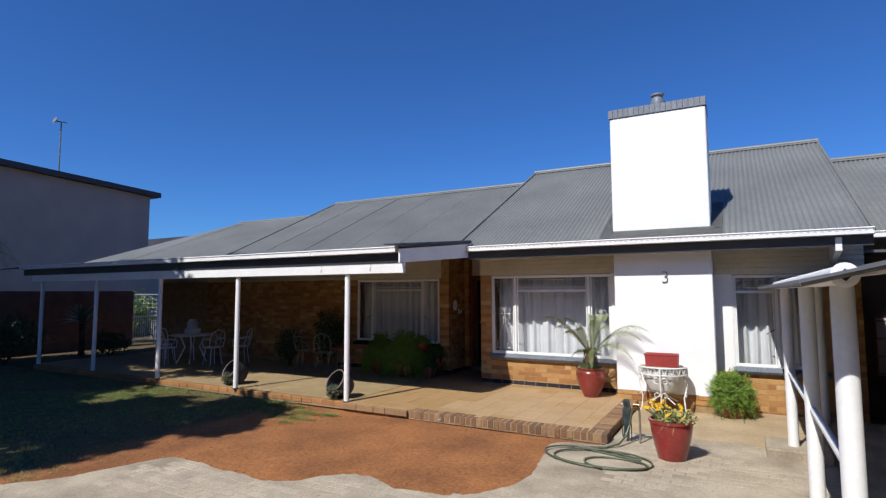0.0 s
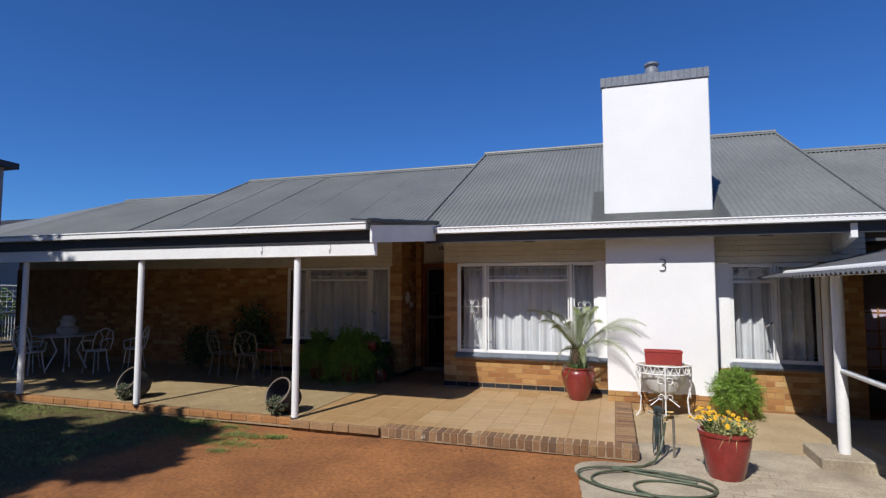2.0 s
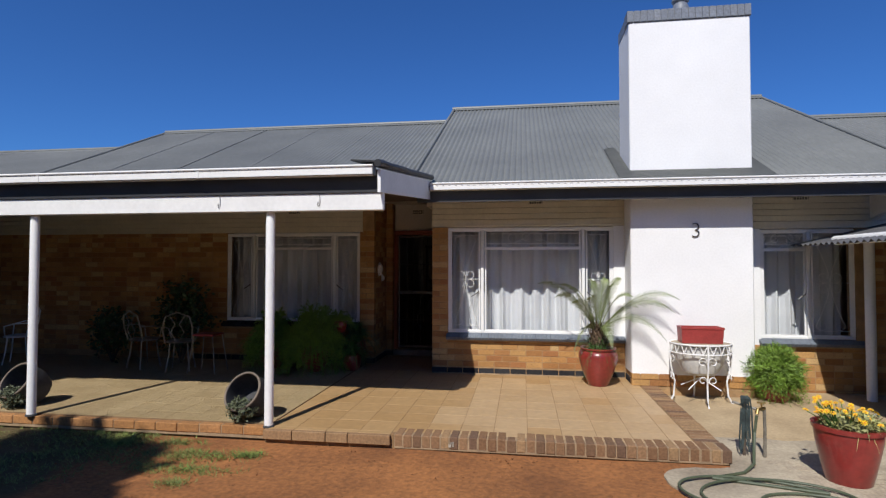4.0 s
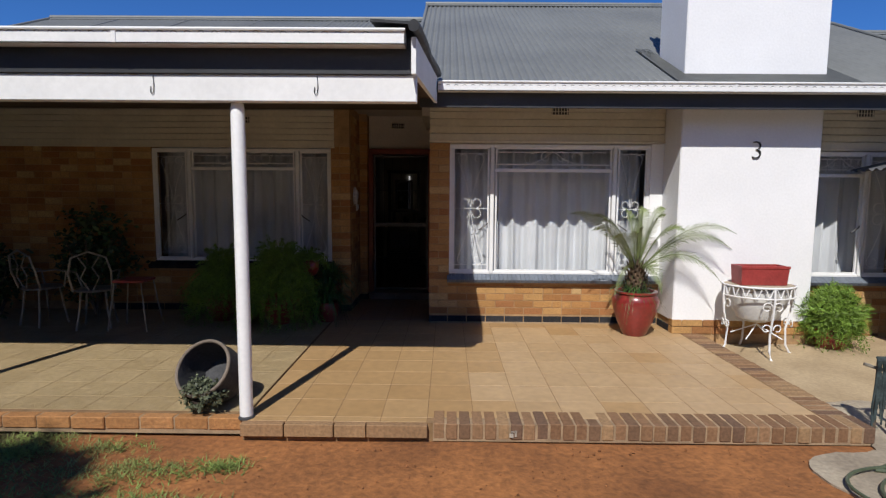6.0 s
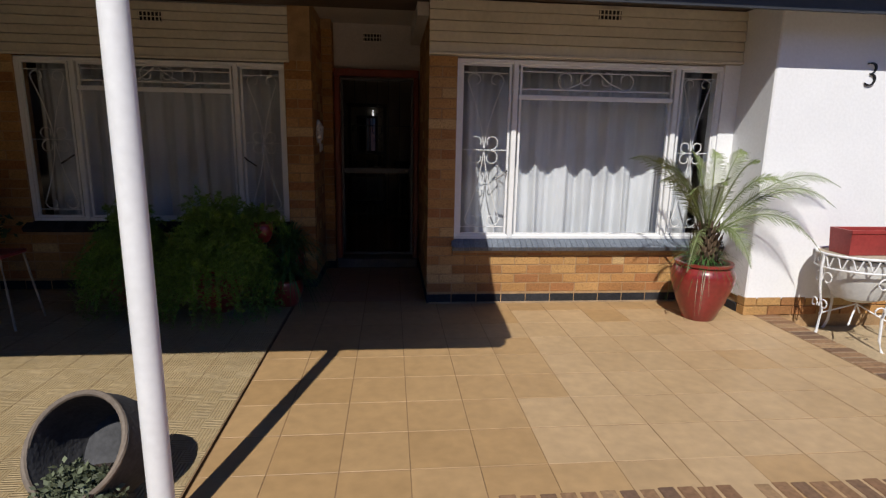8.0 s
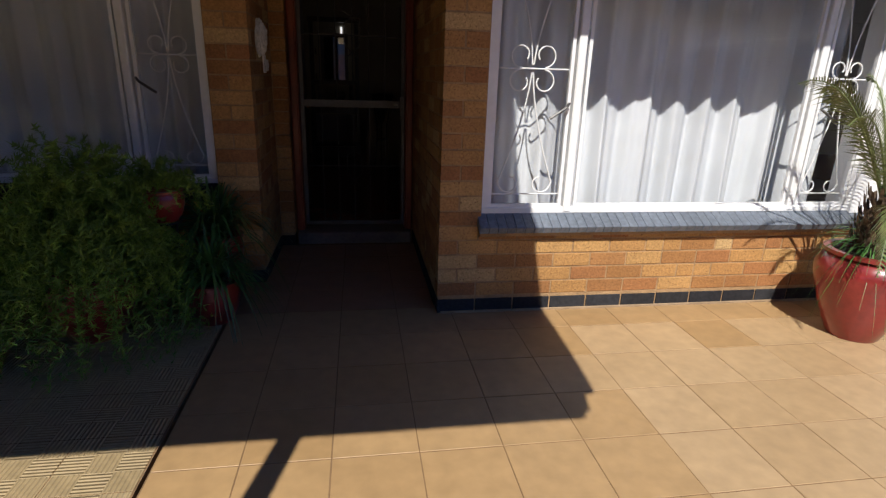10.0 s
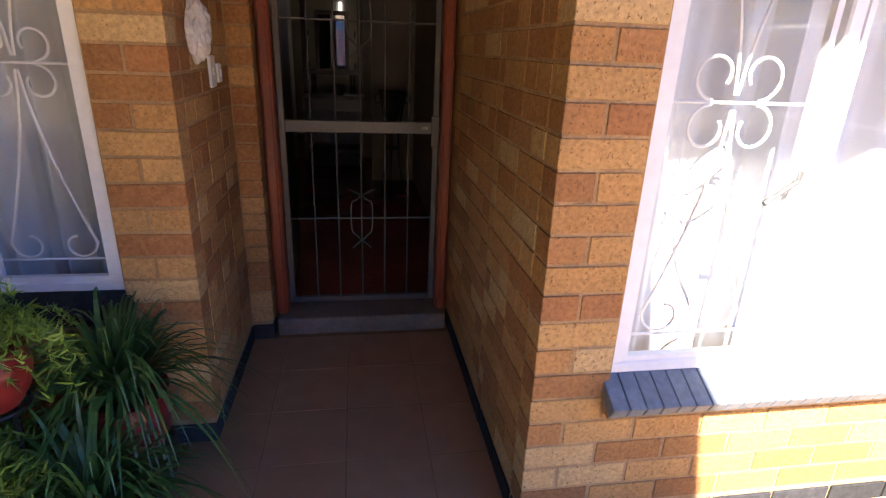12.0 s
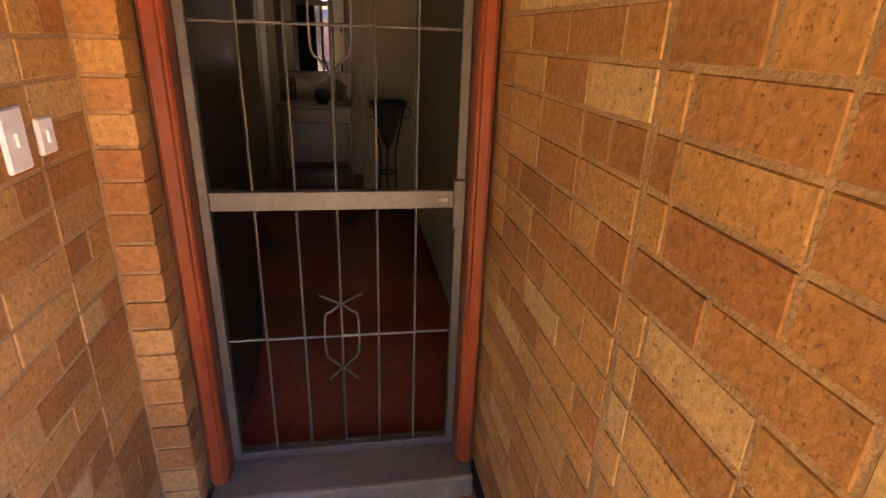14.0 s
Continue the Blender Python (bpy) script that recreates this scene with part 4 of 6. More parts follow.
def leaf_cloud(bm, centre, radii, n, seed, leaf=0.06, holes=0.25):
    """Small leaves scattered through an uneven crown."""
    rnd = random.Random(seed)
    c = Vector(centre)
    made = 0
    while made < n:
        d = Vector((rnd.gauss(0, 1), rnd.gauss(0, 1), rnd.gauss(0, 1))).normalized()
        r = rnd.random() ** 0.4
        lump = 0.78 + 0.42 * noise.noise(d * 2.3 + c)
        p = Vector((d.x * radii[0], d.y * radii[1], d.z * radii[2])) * r * lump
        if noise.noise((p + c) * 1.6 / max(0.4, min(radii))) < -holes:
            made += 1
            continue
        u = Vector((rnd.gauss(0, 1), rnd.gauss(0, 1), rnd.gauss(0, 0.7))).normalized()
        v = u.cross(Vector((rnd.gauss(0, 1), rnd.gauss(0, 1), rnd.gauss(0, 1)))).normalized()
        s = leaf * rnd.uniform(0.6, 1.4)
        a = c + p
        bm.faces.new((bm.verts.new(a), bm.verts.new(a + u * s * 0.5 + v * s * 0.28), bm.verts.new(a + u * s), bm.verts.new(a + u * s * 0.5 - v * s * 0.28)))
        made += 1
    return bm


def frond(bm, stem_bm, base, heading, reach, rise, droop, leaf, seed, pairs=26):
    rnd = random.Random(seed)
    pts = arch(base, heading, reach, rise, droop, 10)
    tube(stem_bm, pts, 0.008, 5, taper=0.25)
    out = Vector((-math.sin(heading), math.cos(heading), 0))
    for i in range(pairs):
        q = 0.16 + 0.84 * i / (pairs - 1)
        j = min(9, int(q * 10))
        p = pts[j].lerp(pts[j + 1], min(1, q * 10 - j))
        d = (pts[j + 1] - pts[j]).normalized()
        ln = leaf * math.sin(math.pi * min(1, 0.18 + 0.8 * q)) * rnd.uniform(0.85, 1.15)
        for s in (-1, 1):
            e = (d * 0.8 + out * s * 0.55 + Vector((0, 0, 0.12 - 0.2 * q + 0.42 * s))).normalized()
            tip = p + e * ln - Vector((0, 0, 0.25 * ln * rnd.random()))
            w = d * 0.008
            mid = p + e * ln * 0.5 + Vector((0, 0, 0.03 * ln))
            a, b, c2, d2, f = (bm.verts.new(v) for v in (p - w * 0.5, p + w * 0.5, mid + w * 0.6, mid - w * 0.6, tip))
            bm.faces.new((a, b, c2, d2))
            bm.faces.new((d2, c2, f))


def pot_profile(r0, r1, r2, h, lip=0.018):
    return [(r0 * 0.9, 0.0), (r0, 0.012), ((r0 + r1) * 0.53, h * 0.3), (r1, h * 0.62), (r1 * 0.99, h * 0.76), (r2, h * 0.92), (r2 + lip, h * 0.95), (r2 + lip, h), (r2 - 0.012, h), (r2 - 0.03, h - 0.06)]


def potted(name, x, y, z, profile, mat, label, category="potted plant", soil=None, group=""):
    t = thing(name, x, y, z, label=label, category=category, group=group)
    part("pot", lathe(bmesh.new(), profile, 36), mat, t, smooth=True)
    h, r = soil or (profile[-1][1] + 0.005, profile[-1][0] + 0.004)
    part("soil", lathe(bmesh.new(), [(r, h - 0.02), (r * 0.98, h), (r * 0.5, h + 0.012), (0.0001, h + 0.016)], 24, wobble=0.05), SOIL_POT, t)
    return t


def palm_pot():
    t = potted("palm_pot", -2.41, 9.62, 0.0, [(0.12, 0), (0.13, 0.012), (0.195, 0.16), (0.252, 0.34), (0.258, 0.40), (0.232, 0.46), (0.21, 0.475), (0.235, 0.485), (0.235, 0.505), (0.2, 0.505), (0.185, 0.45)], RED_POT, "young date palm in a glazed red pot", soil=(0.47, 0.19))
    bm = bmesh.new()
    lathe(bm, [(0.08, 0.46), (0.10, 0.52), (0.105, 0.6), (0.085, 0.70), (0.045, 0.78), (0.001, 0.80)], 14)
    rnd = random.Random(4)
    for i in range(84):
        a, z = i * 2.4, 0.49 + 0.27 * i / 84
        q = 0.09 - 0.04 * i / 84
        b = Vector((q * math.cos(a), q * math.sin(a), z))
        blade(bm, [b, b + Vector((math.cos(a) * 0.045, math.sin(a) * 0.045, 0.045)), b + Vector((math.cos(a) * 0.06, math.sin(a) * 0.06, 0.11))], 0.036, 0.2, 0.4)
    part("trunk", bm, BARK, t, "rough brown trunk with old frond stubs")
    crown = (0, 0, 0.70)
    fronds = ((-8, 1.02, 0.80, 0.34), (-14, 0.95, 0.74, 0.44), (-20, 0.86, 0.54, 0.60), (188, 0.80, 0.80, 0.14), (200, 0.62, 0.70, 0.22), (60, 0.30, 0.76, 0.04), (100, 0.28, 0.74, 0.04), (20, 0.34, 0.78, 0.05),
              (-60, 0.34, 0.72, 0.06), (150, 0.40, 0.68, 0.10), (-110, 0.42, 0.62, 0.14), (-140, 0.50, 0.60, 0.20), (-35, 0.48, 0.70, 0.20), (170, 0.50, 0.74, 0.10), (-75, 0.45, 0.35, 0.50), (225, 0.50, 0.30, 0.50))
    for i, (deg, reach, rise, droop) in enumerate(fronds):
        leafs, stem = bmesh.new(), bmesh.new()
        frond(leafs, stem, crown, radians(deg), reach, rise, droop, 0.15, i, 40)
        fr = part("frond", leafs, PALM, t)
        part("stem", stem, PALM, fr)
    bm = strap_mass(bmesh.new(), (0, 0, 0.49), 0.40, 0.25, 0.46, 190, 6, 0.008)
    part("grass_tuft", bm, LEAF, t, "thin green grassy leaves over the rim")
    return t


palm_pot()


def needle_dome(bm, centre, radii, n, seed, leaf=0.05):
    """Feathery sprigs packed into an uneven dome."""
    rnd = random.Random(seed)
    c = Vector(centre)
    for _ in range(n):
        d = Vector((rnd.gauss(0, 1), rnd.gauss(0, 1), rnd.gauss(0.15, 0.9))).normalized()
        k = rnd.random() ** 0.28 * (0.86 + 0.3 * noise.noise(d * 2.6 + c))
        p = c + Vector((d.x * radii[0], d.y * radii[1], d.z * radii[2])) * k
        out = (d + Vector((rnd.gauss(0, 0.5), rnd.gauss(0, 0.5), rnd.gauss(-0.1, 0.5)))).normalized()
        side = out.cross(Vector((rnd.gauss(0, 1), rnd.gauss(0, 1), rnd.gauss(0, 1)))).normalized()
        for i in range(5):
            b = p + out * leaf * 0.28 * i
            e = (out + side * (1 if i % 2 else -1) * 0.9).normalized()
            o = e.cross(out).normalized() * leaf * 0.09
            bm.faces.new((bm.verts.new(b - o), bm.verts.new(b + o), bm.verts.new(b + e * leaf * (0.9 - 0.1 * i))))
    return bm


def fern_pot(x, y, z, s, seed, mat=FERN, ball=True, pot_h=0.24):
    t = potted("fern_pot", x, y, z, pot_profile(0.12 * s, 0.17 * s, 0.15 * s, pot_h), RED_POT, "asparagus fern spilling over a red pot", group="fern pots")
    bm = fern_mass(bmesh.new(), (0, 0, pot_h), 0.37 * s, 0.42 * s, 0.55 * s, int(160 * s), seed, 0.036, 30)
    needle_dome(bm, (0, 0, pot_h + 0.13), (0.33 * s, 0.31 * s, 0.36 * s), 3600, seed)
    part("foliage", bm, mat, t, "bright green feathery foliage")
    return t


fern_pot(-0.23, 9.56, GROUND, 1.02, 11)


def flower_pot():
    t = potted("flower_pot", -0.83, 6.93, GROUND, [(0.15, 0), (0.158, 0.012), (0.195, 0.17), (0.225, 0.32), (0.237, 0.41), (0.235, 0.425), (0.25, 0.43), (0.252, 0.465), (0.225, 0.465), (0.21, 0.40)], RED_POT, "tall red pot full of yellow flowers", soil=(0.43, 0.215))
    rnd = random.Random(9)
    stems, heads, hearts, leaves = bmesh.new(), bmesh.new(), bmesh.new(), bmesh.new()
    for i in range(46):
        a, r = rnd.uniform(0, 6.28), 0.24 * rnd.random() ** 0.5
        top = Vector((r * 1.15 * math.cos(a) - 0.05, r * 1.1 * math.sin(a), 0.47 + rnd.uniform(0.03, 0.12) + 0.06 * (math.cos(a) < 0)))
        base = Vector((top.x * 0.5, top.y * 0.5, 0.43))
        tube(stems, [base, (base + top) / 2 + Vector((0, 0, 0.02)), top], 0.0035, 5)
        n = Vector((rnd.uniform(-0.7, 0.7), rnd.uniform(-1, 0.2), 0.8)).normalized()
        q = n.to_track_quat("Z", "Y").to_matrix().to_4x4()
        petals = 9
        for ring, rad in ((0, 0.025), (1, 0.016)):
            for k in range(petals):
                b = 6.283 * (k + 0.5 * ring) / petals
                m = Matrix.Translation(top + n * 0.006 * ring) @ q
                pts = [(0.004 * math.cos(b), 0.004 * math.sin(b), 0), (rad * 0.7 * math.cos(b - 0.3), rad * 0.7 * math.sin(b - 0.3), 0.006), (rad * math.cos(b), rad * math.sin(b), 0.004), (rad * 0.7 * math.cos(b + 0.3), rad * 0.7 * math.sin(b + 0.3), 0.006)]
                heads.faces.new([heads.verts.new(m @ Vector(p)) for p in pts])
        lathe(hearts, [(0.009, 0.004), (0.006, 0.012), (0.0005, 0.014)], 7, m=Matrix.Translation(top) @ q)
    leaf_cloud(leaves, (0.04, -0.02, 0.48), (0.26, 0.26, 0.085), 2600, 3, 0.038, 0.6)
    strap_mass(leaves, (0.05, -0.05, 0.45), 0.3, 0.1, 0.16, 60, 5, 0.012)
    part("stems", stems, LEAF, t)
    part("flower_heads", heads, YELLOW, t, "yellow daisy flower heads")["kind"] = "stuff"
    part("flower_hearts", hearts, ORANGE, t)["kind"] = "stuff"
    part("leaves", leaves, DRY_LEAF, t, "pale yellow-green leaves")


flower_pot()


def tipped_jar(x, y, rz, seed):
    t = thing("tipped_jar", x, y, 0.0, rz, label="grey concrete jar lying tipped with a small plant in its mouth", category="planter", group="tipped jars")
    m = Matrix.Translation((0, 0, 0.22)) @ pose(0, 0, 0, 56, 0, 0) @ Matrix.Scale(0.9, 4)
    bm = lathe(bmesh.new(), [(0.001, -0.22), (0.10, -0.215), (0.18, -0.16), (0.225, -0.06), (0.238, 0.05), (0.232, 0.15), (0.236, 0.19), (0.212, 0.195), (0.208, 0.14), (0.21, 0.04), (0.18, -0.1), (0.001, -0.17)], 36, m=m, wobble=0.02)
    low = min(v.co.z for v in bm.verts)
    bmesh.ops.translate(bm, verts=bm.verts, vec=(0, 0, -low - 0.002))
    part("jar", bm, GREY_POT, t, smooth=True)
    # ring in a paler stone colour that stands for the rim's sunlit edge
    rim = tubed([m @ Vector((0.224 * math.cos(6.2832 * i / 36), 0.224 * math.sin(6.2832 * i / 36), 0.193)) for i in range(36)], 0.0125, 8, closed=True)
    bmesh.ops.translate(rim, verts=rim.verts, vec=(0, 0, -low - 0.002))
    part("rim", rim, STEP_STONE, t, "paler rim with its lit edge in the colour", smooth=True)
    bm = lathe(bmesh.new(), [(0.15, 0.0), (0.13, 0.04), (0.08, 0.07), (0.001, 0.08)], 18, m=Matrix.Translation((0, -0.08, 0.075)), wobble=0.1)
    part("soil", bm, SOIL_POT, t)
    bm = leaf_cloud(bmesh.new(), (0.03, -0.19, 0.135), (0.19, 0.14, 0.135), 2800, seed, 0.03, 0.6)
    part("plant", bm, SUCCULENT, t, "small grey-green leaves")["kind"] = "stuff"
    return t


SUCCULENT = material("grey_green_leaf", (0.13, 0.15, 0.085), 0.6, vary=0.2, scale=12, bump=0, islands=0.4)
tipped_jar(-6.24, 7.50, -14, 1)
tipped_jar(-9.05, 7.62, -12, 2)


# ---- white iron stand with its bowl, and the red box on it ----
def iron_stand(x, y, z, h=0.76, r=0.36):
    t = thing("plant_stand", x, y, z, label="white wrought-iron plant stand holding a pale round bowl", category="plant stand")
    ring = lambda rr, zz: [(rr * math.cos(6.283 * i / 40), rr * 0.8 * math.sin(6.283 * i / 40), zz) for i in range(40)]
    part("top_ring", tubed(ring(r, h), 0.011, 8, closed=True), WHITE, t)
    part("lower_ring", tubed(ring(r, h - 0.11), 0.008, 8, closed=True), WHITE, t)
    part("top_plate", lathe(bmesh.new(), [(r - 0.01, h - 0.006), (r - 0.005, h), (0.001, h + 0.002)], 40, m=Matrix.Diagonal((1, 0.8, 1, 1))), CONCRETE, t, "thin grey stand top")
    bm = bmesh.new()
    for i in range(20):
        a0 = 6.283 * i / 20
        pts = []
        for k in range(13):
            u = k / 12
            a = a0 + (0.04 + 0.24 * u)
            zz = h - 0.055 + 0.042 * math.sin(u * 6.283 + 1.2)
            pts.append((r * math.cos(a), r * 0.8 * math.sin(a), zz))
        tube(bm, pts, 0.006, 6)
    part("scroll_frieze", bm, WHITE, t)
    for i in range(4):
        a = radians(-90 + 90 * i)
        c, s = math.cos(a), 0.8 * math.sin(a)
        pts = [(r * c, r * s, h), (r * c * 1.03, r * s * 1.04, h - 0.12), (r * c * 0.98, r * s * 0.98, h - 0.3), (r * c * 0.86, r * s * 0.86, h - 0.48), (r * c * 0.9, r * s * 0.9, 0.1), (r * c * 1.02, r * s * 1.02, 0.02), (r * c * 1.08, r * s * 1.08, 0.011)]
        leg = part("leg", tubed(pts, 0.011, 8), WHITE, t)
        for sgn in (-1, 1):
            for zz, rad in ((h - 0.2, 0.06), (h - 0.42, 0.05)):
                bm = bmesh.new()
                b = a + sgn * 0.17
                pts2 = []
                for k in range(14):
                    u = k / 13
                    ang, q = radians(200 - 330 * u), rad * (1 - 0.5 * u)
                    aa = b + sgn * q * math.cos(ang) / r
                    pts2.append((r * 0.97 * math.cos(aa), r * 0.97 * 0.8 * math.sin(aa), zz + q * math.sin(ang)))
                tube(bm, pts2, 0.006, 6)
                part("leg_scroll", bm, WHITE, leg)
    bm = bmesh.new()
    for a in (45, 135):
        c, s = math.cos(radians(a)), math.sin(radians(a))
        tube(bm, [(-r * 0.75 * c, -r * 0.6 * s, 0.2), (0, 0, 0.33), (r * 0.75 * c, r * 0.6 * s, 0.2)], 0.007, 6)
    part("cross_brace", bm, WHITE, t)
    part("bowl", lathe(bmesh.new(), [(0.10, h - 0.40), (0.2, h - 0.36), (0.28, h - 0.22), (0.312, h - 0.08), (0.315, h - 0.03), (0.30, h - 0.03), (0.29, h - 0.09)], 32, m=Matrix.Diagonal((1, 0.8, 1, 1))), PALE_BOWL, t, "pale grey bowl", smooth=True)
    return t


PALE_BOWL = material("pale_bowl", (0.62, 0.62, 0.60), 0.6, vary=0.06, scale=5, fine=30)
iron_stand(-1.20, 9.335, GROUND)


def planter_box(x, y, z):
    t = thing("planter_box", x, y, z, label="dark red rectangular planter box on the iron stand", category="planter")
    bm = bmesh.new()
    a, b, h = 0.238, 0.10, 0.2
    low = [bm.verts.new(p) for p in ((-a, -b, 0), (a, -b, 0), (a, b, 0), (-a, b, 0))]
    top = [bm.verts.new(p) for p in ((-a - 0.012, -b - 0.012, h), (a + 0.012, -b - 0.012, h), (a + 0.012, b + 0.012, h), (-a - 0.012, b + 0.012, h))]
    rim = [bm.verts.new(p) for p in ((-a + 0.006, -b + 0.006, h), (a - 0.006, -b + 0.006, h), (a - 0.006, b - 0.006, h), (-a + 0.006, b - 0.006, h))]
    deep = [bm.verts.new(p) for p in ((-a + 0.01, -b + 0.01, 0.03), (a - 0.01, -b + 0.01, 0.03), (a - 0.01, b - 0.01, 0.03), (-a + 0.01, b - 0.01, 0.03))]
    for p, q in ((low, top), (top, rim), (rim, deep)):
        for i in range(4):
            j = (i + 1) % 4
            bm.faces.new((p[i], p[j], q[j], q[i]))
    bm.faces.new(low[::-1])
    bm.faces.new(deep)
    part("box", bm, RED_BOX, t)
    part("rim", boxed(-a - 0.018, a + 0.018, -b - 0.018, -b - 0.006, h - 0.025, h + 0.004, bevel=0.003), RED_BOX, t)


planter_box(-1.20, 9.34, GROUND + 0.764)


# ---- tap, rags and hose ----
def tap_stand():
    t = thing("garden_tap", -1.26, 7.40, GROUND, label="galvanised standpipe with a brass tap", category="tap")
    part("standpipe", tubed([(0, 0, 0), (0.004, 0, 0.25), (0, 0, 0.46)], 0.014, 10), GALV, t)
    part("tap_body", tubed([(0.0, 0, 0.45), (-0.03, -0.02, 0.455), (-0.07, -0.045, 0.45), (-0.085, -0.055, 0.41)], 0.016, 10), BRASS, t)
    bm = tubed([(-0.03, -0.02, 0.455), (-0.03, -0.02, 0.5)], 0.008, 8)
    tube(bm, [(-0.065, -0.02, 0.505), (0.005, -0.02, 0.505)], 0.008, 8)
    part("tap_handle", bm, BRASS, t)
    part("side_pipe", tubed([(0, 0, 0.43), (-0.12, 0.03, 0.45), (-0.25, 0.05, 0.49)], 0.012, 8), GALV, t)


tap_stand()


def rag_bundle():
    t = thing("hanging_rags", -1.42, 7.43, GROUND, label="bundle of dark grey rags hung over a stake", category="rags")
    part("stake", tubed([(0, 0, 0), (0.0, 0.0, 0.54)], 0.014, 8), TREE_BARK, t)
    rnd = random.Random(2)
    for i in range(9):
        x = -0.05 + 0.0125 * i + rnd.uniform(-0.01, 0.01)
        ln = rnd.uniform(0.36, 0.5)
        bm = bmesh.new()
        pts = [(x * 0.5, -0.01, 0.55), (x * 0.8, -0.035, 0.53), (x, -0.045, 0.42), (x * 1.1 + rnd.uniform(-0.01, 0.01), -0.04, 0.53 - ln * 0.7), (x * 1.15, -0.035 + rnd.uniform(-0.01, 0.01), 0.54 - ln)]
        tube(bm, pts, 0.010, 7, taper=0.6)
        part("rag", bm, RAG, t)


rag_bundle()


def garden_hose():
    pts = []
    for i in range(150):
        k = i / 149
        a = 2 * math.pi * 2.6 * k + 0.6
        rx, ry = 0.60 + 0.10 * math.sin(5 * k + 1) - 0.14 * k, 0.33 + 0.08 * math.sin(7 * k) - 0.06 * k
        pts.append((-1.70 + 0.34 * k + 0.10 * math.sin(9 * k) + rx * math.cos(a), 6.42 + 0.10 * math.sin(6 * k) + ry * math.sin(a), GROUND + 0.028 + 0.016 * math.sin(11 * k) ** 2))
    lead = [(-1.345, 7.345, GROUND + 0.40), (-1.37, 7.33, GROUND + 0.25), (-1.41, 7.25, GROUND + 0.12), (-1.47, 7.1, GROUND + 0.05), (-1.6, 6.95, GROUND + 0.03), (-1.9, 6.8, GROUND + 0.028)]
    t = thing("garden_hose", -1.5, 6.5, GROUND, label="green garden hose lying in loose coils", category="hose")
    part("coil", tubed([Vector(p) - Vector((-1.5, 6.5, GROUND)) for p in pts], 0.011, 8), HOSE, t)
    part("lead", tubed([Vector(p) - Vector((-1.5, 6.5, GROUND)) for p in lead] + [Vector(pts[0]) - Vector((-1.5, 6.5, GROUND))], 0.013, 8), HOSE, t)


garden_hose()


# ---- plants by the porch ----
def porch_fern(x, y, s, seed, stand=0.0):
    t = potted("fern_pot", x, y, 0.0, pot_profile(0.13, 0.2, 0.17, 0.34), RED_POT, "large asparagus fern trailing over a red pot", group="fern pots")
    bm = fern_mass(bmesh.new(), (0, 0, 0.36), 0.46 * s, 0.46 * s, 0.66 * s, int(620 * s), seed, 0.04, 36)
    part("foliage", bm, FERN, t, "green feathery foliage")


porch_fern(-6.55, 10.0, 1.3, 31)
porch_fern(-7.3, 10.15, 1.05, 32)


def strap_pot(x, y, z, seed, s=1.0):
    t = potted("spider_plant_pot", x, y, z, pot_profile(0.10, 0.14, 0.125, 0.24), RED_POT, "spider plant with long arching leaves in a red pot", group="spider plant pots")
    part("leaves", strap_mass(bmesh.new(), (0, 0, 0.22), 0.52 * s, 0.46 * s, 0.62 * s, 230, seed, 0.017), LEAF, t, "long arching green leaves")


strap_pot(-6.0, 10.13, 0.0, 41, 0.8)
strap_pot(-6.03, 10.47, 0.16, 42, 0.9)


def pot_stand(x, y):
    t = thing("pot_stand", x, y, 0, label="low dark timber block under a plant pot", category="pot stand")
    part("block", boxed(-0.11, 0.11, -0.11, 0.11, 0, 0.158, bevel=0.01), WOOD_DARK, t)


pot_stand(-6.03, 10.47)


def raised_pot(x, y, h=0.56):
    """A small red pot held up among the ferns on a slender iron stand."""
    t = thing("iron_pot_stand", x, y, 0, label="slender black iron stand among the ferns", category="pot stand")
    for a in (90, 210, 330):
        c, k = math.cos(radians(a)), math.sin(radians(a))
        part("leg", tubed([(0.075 * c, 0.075 * k, h - 0.006), (0.06 * c, 0.06 * k, h * 0.5), (0.11 * c, 0.11 * k, 0.0)], 0.007, 7), IRON, t)
    part("hoop", tubed([(0.078 * math.cos(i * 0.2618), 0.078 * math.sin(i * 0.2618), h - 0.006) for i in range(24)], 0.006, 6, closed=True), IRON, t)
    p = potted("small_fern_pot", x, y, h, pot_profile(0.07, 0.105, 0.092, 0.17, 0.012), RED_POT, "small fern in a red pot on an iron stand", group="fern pots")
    part("foliage", fern_mass(bmesh.new(), (0, 0, 0.17), 0.26, 0.2, 0.3, 70, 35, 0.036, 26), FERN, p, "green feathery foliage")


raised_pot(-6.22, 10.2)


def wall_ornament(x, y, z):
    """A lumpy plaster shape, flat at the back."""
    bm = bmesh.new()
    bmesh.ops.create_icosphere(bm, subdivisions=5, radius=1.0)
    for v in bm.verts:
        d = v.co.copy()
        k = 1 + 0.16 * noise.noise(d * 2.2 + Vector((3, 1, 4))) + 0.17 * noise.noise(d * 4.6) + 0.035 * noise.noise(d * 11)
        w = 1.0 - 0.5 * max(0.0, d.z)
        flat = 1 + 0.35 * min(0.0, d.x)
        v.co = Vector((0.055 * d.x * k if d.x > 0 else 0.012 * d.x, 0.090 * w * d.y * k * flat, 0.112 * d.z * k * flat))
    ob = bm_object("wall_ornament", bm, ORNAMENT, smooth=True, place=pose(x, y, z))
    return tagged(ob, "white plaster ornament hung on the porch brick", "ornament")


ORNAMENT = material("white_ornament", (0.72, 0.69, 0.64), 0.6, vary=0.1, scale=18, fine=60, bump=0.3)
wall_ornament(PORCH_X + 0.008, 10.955, 1.535)


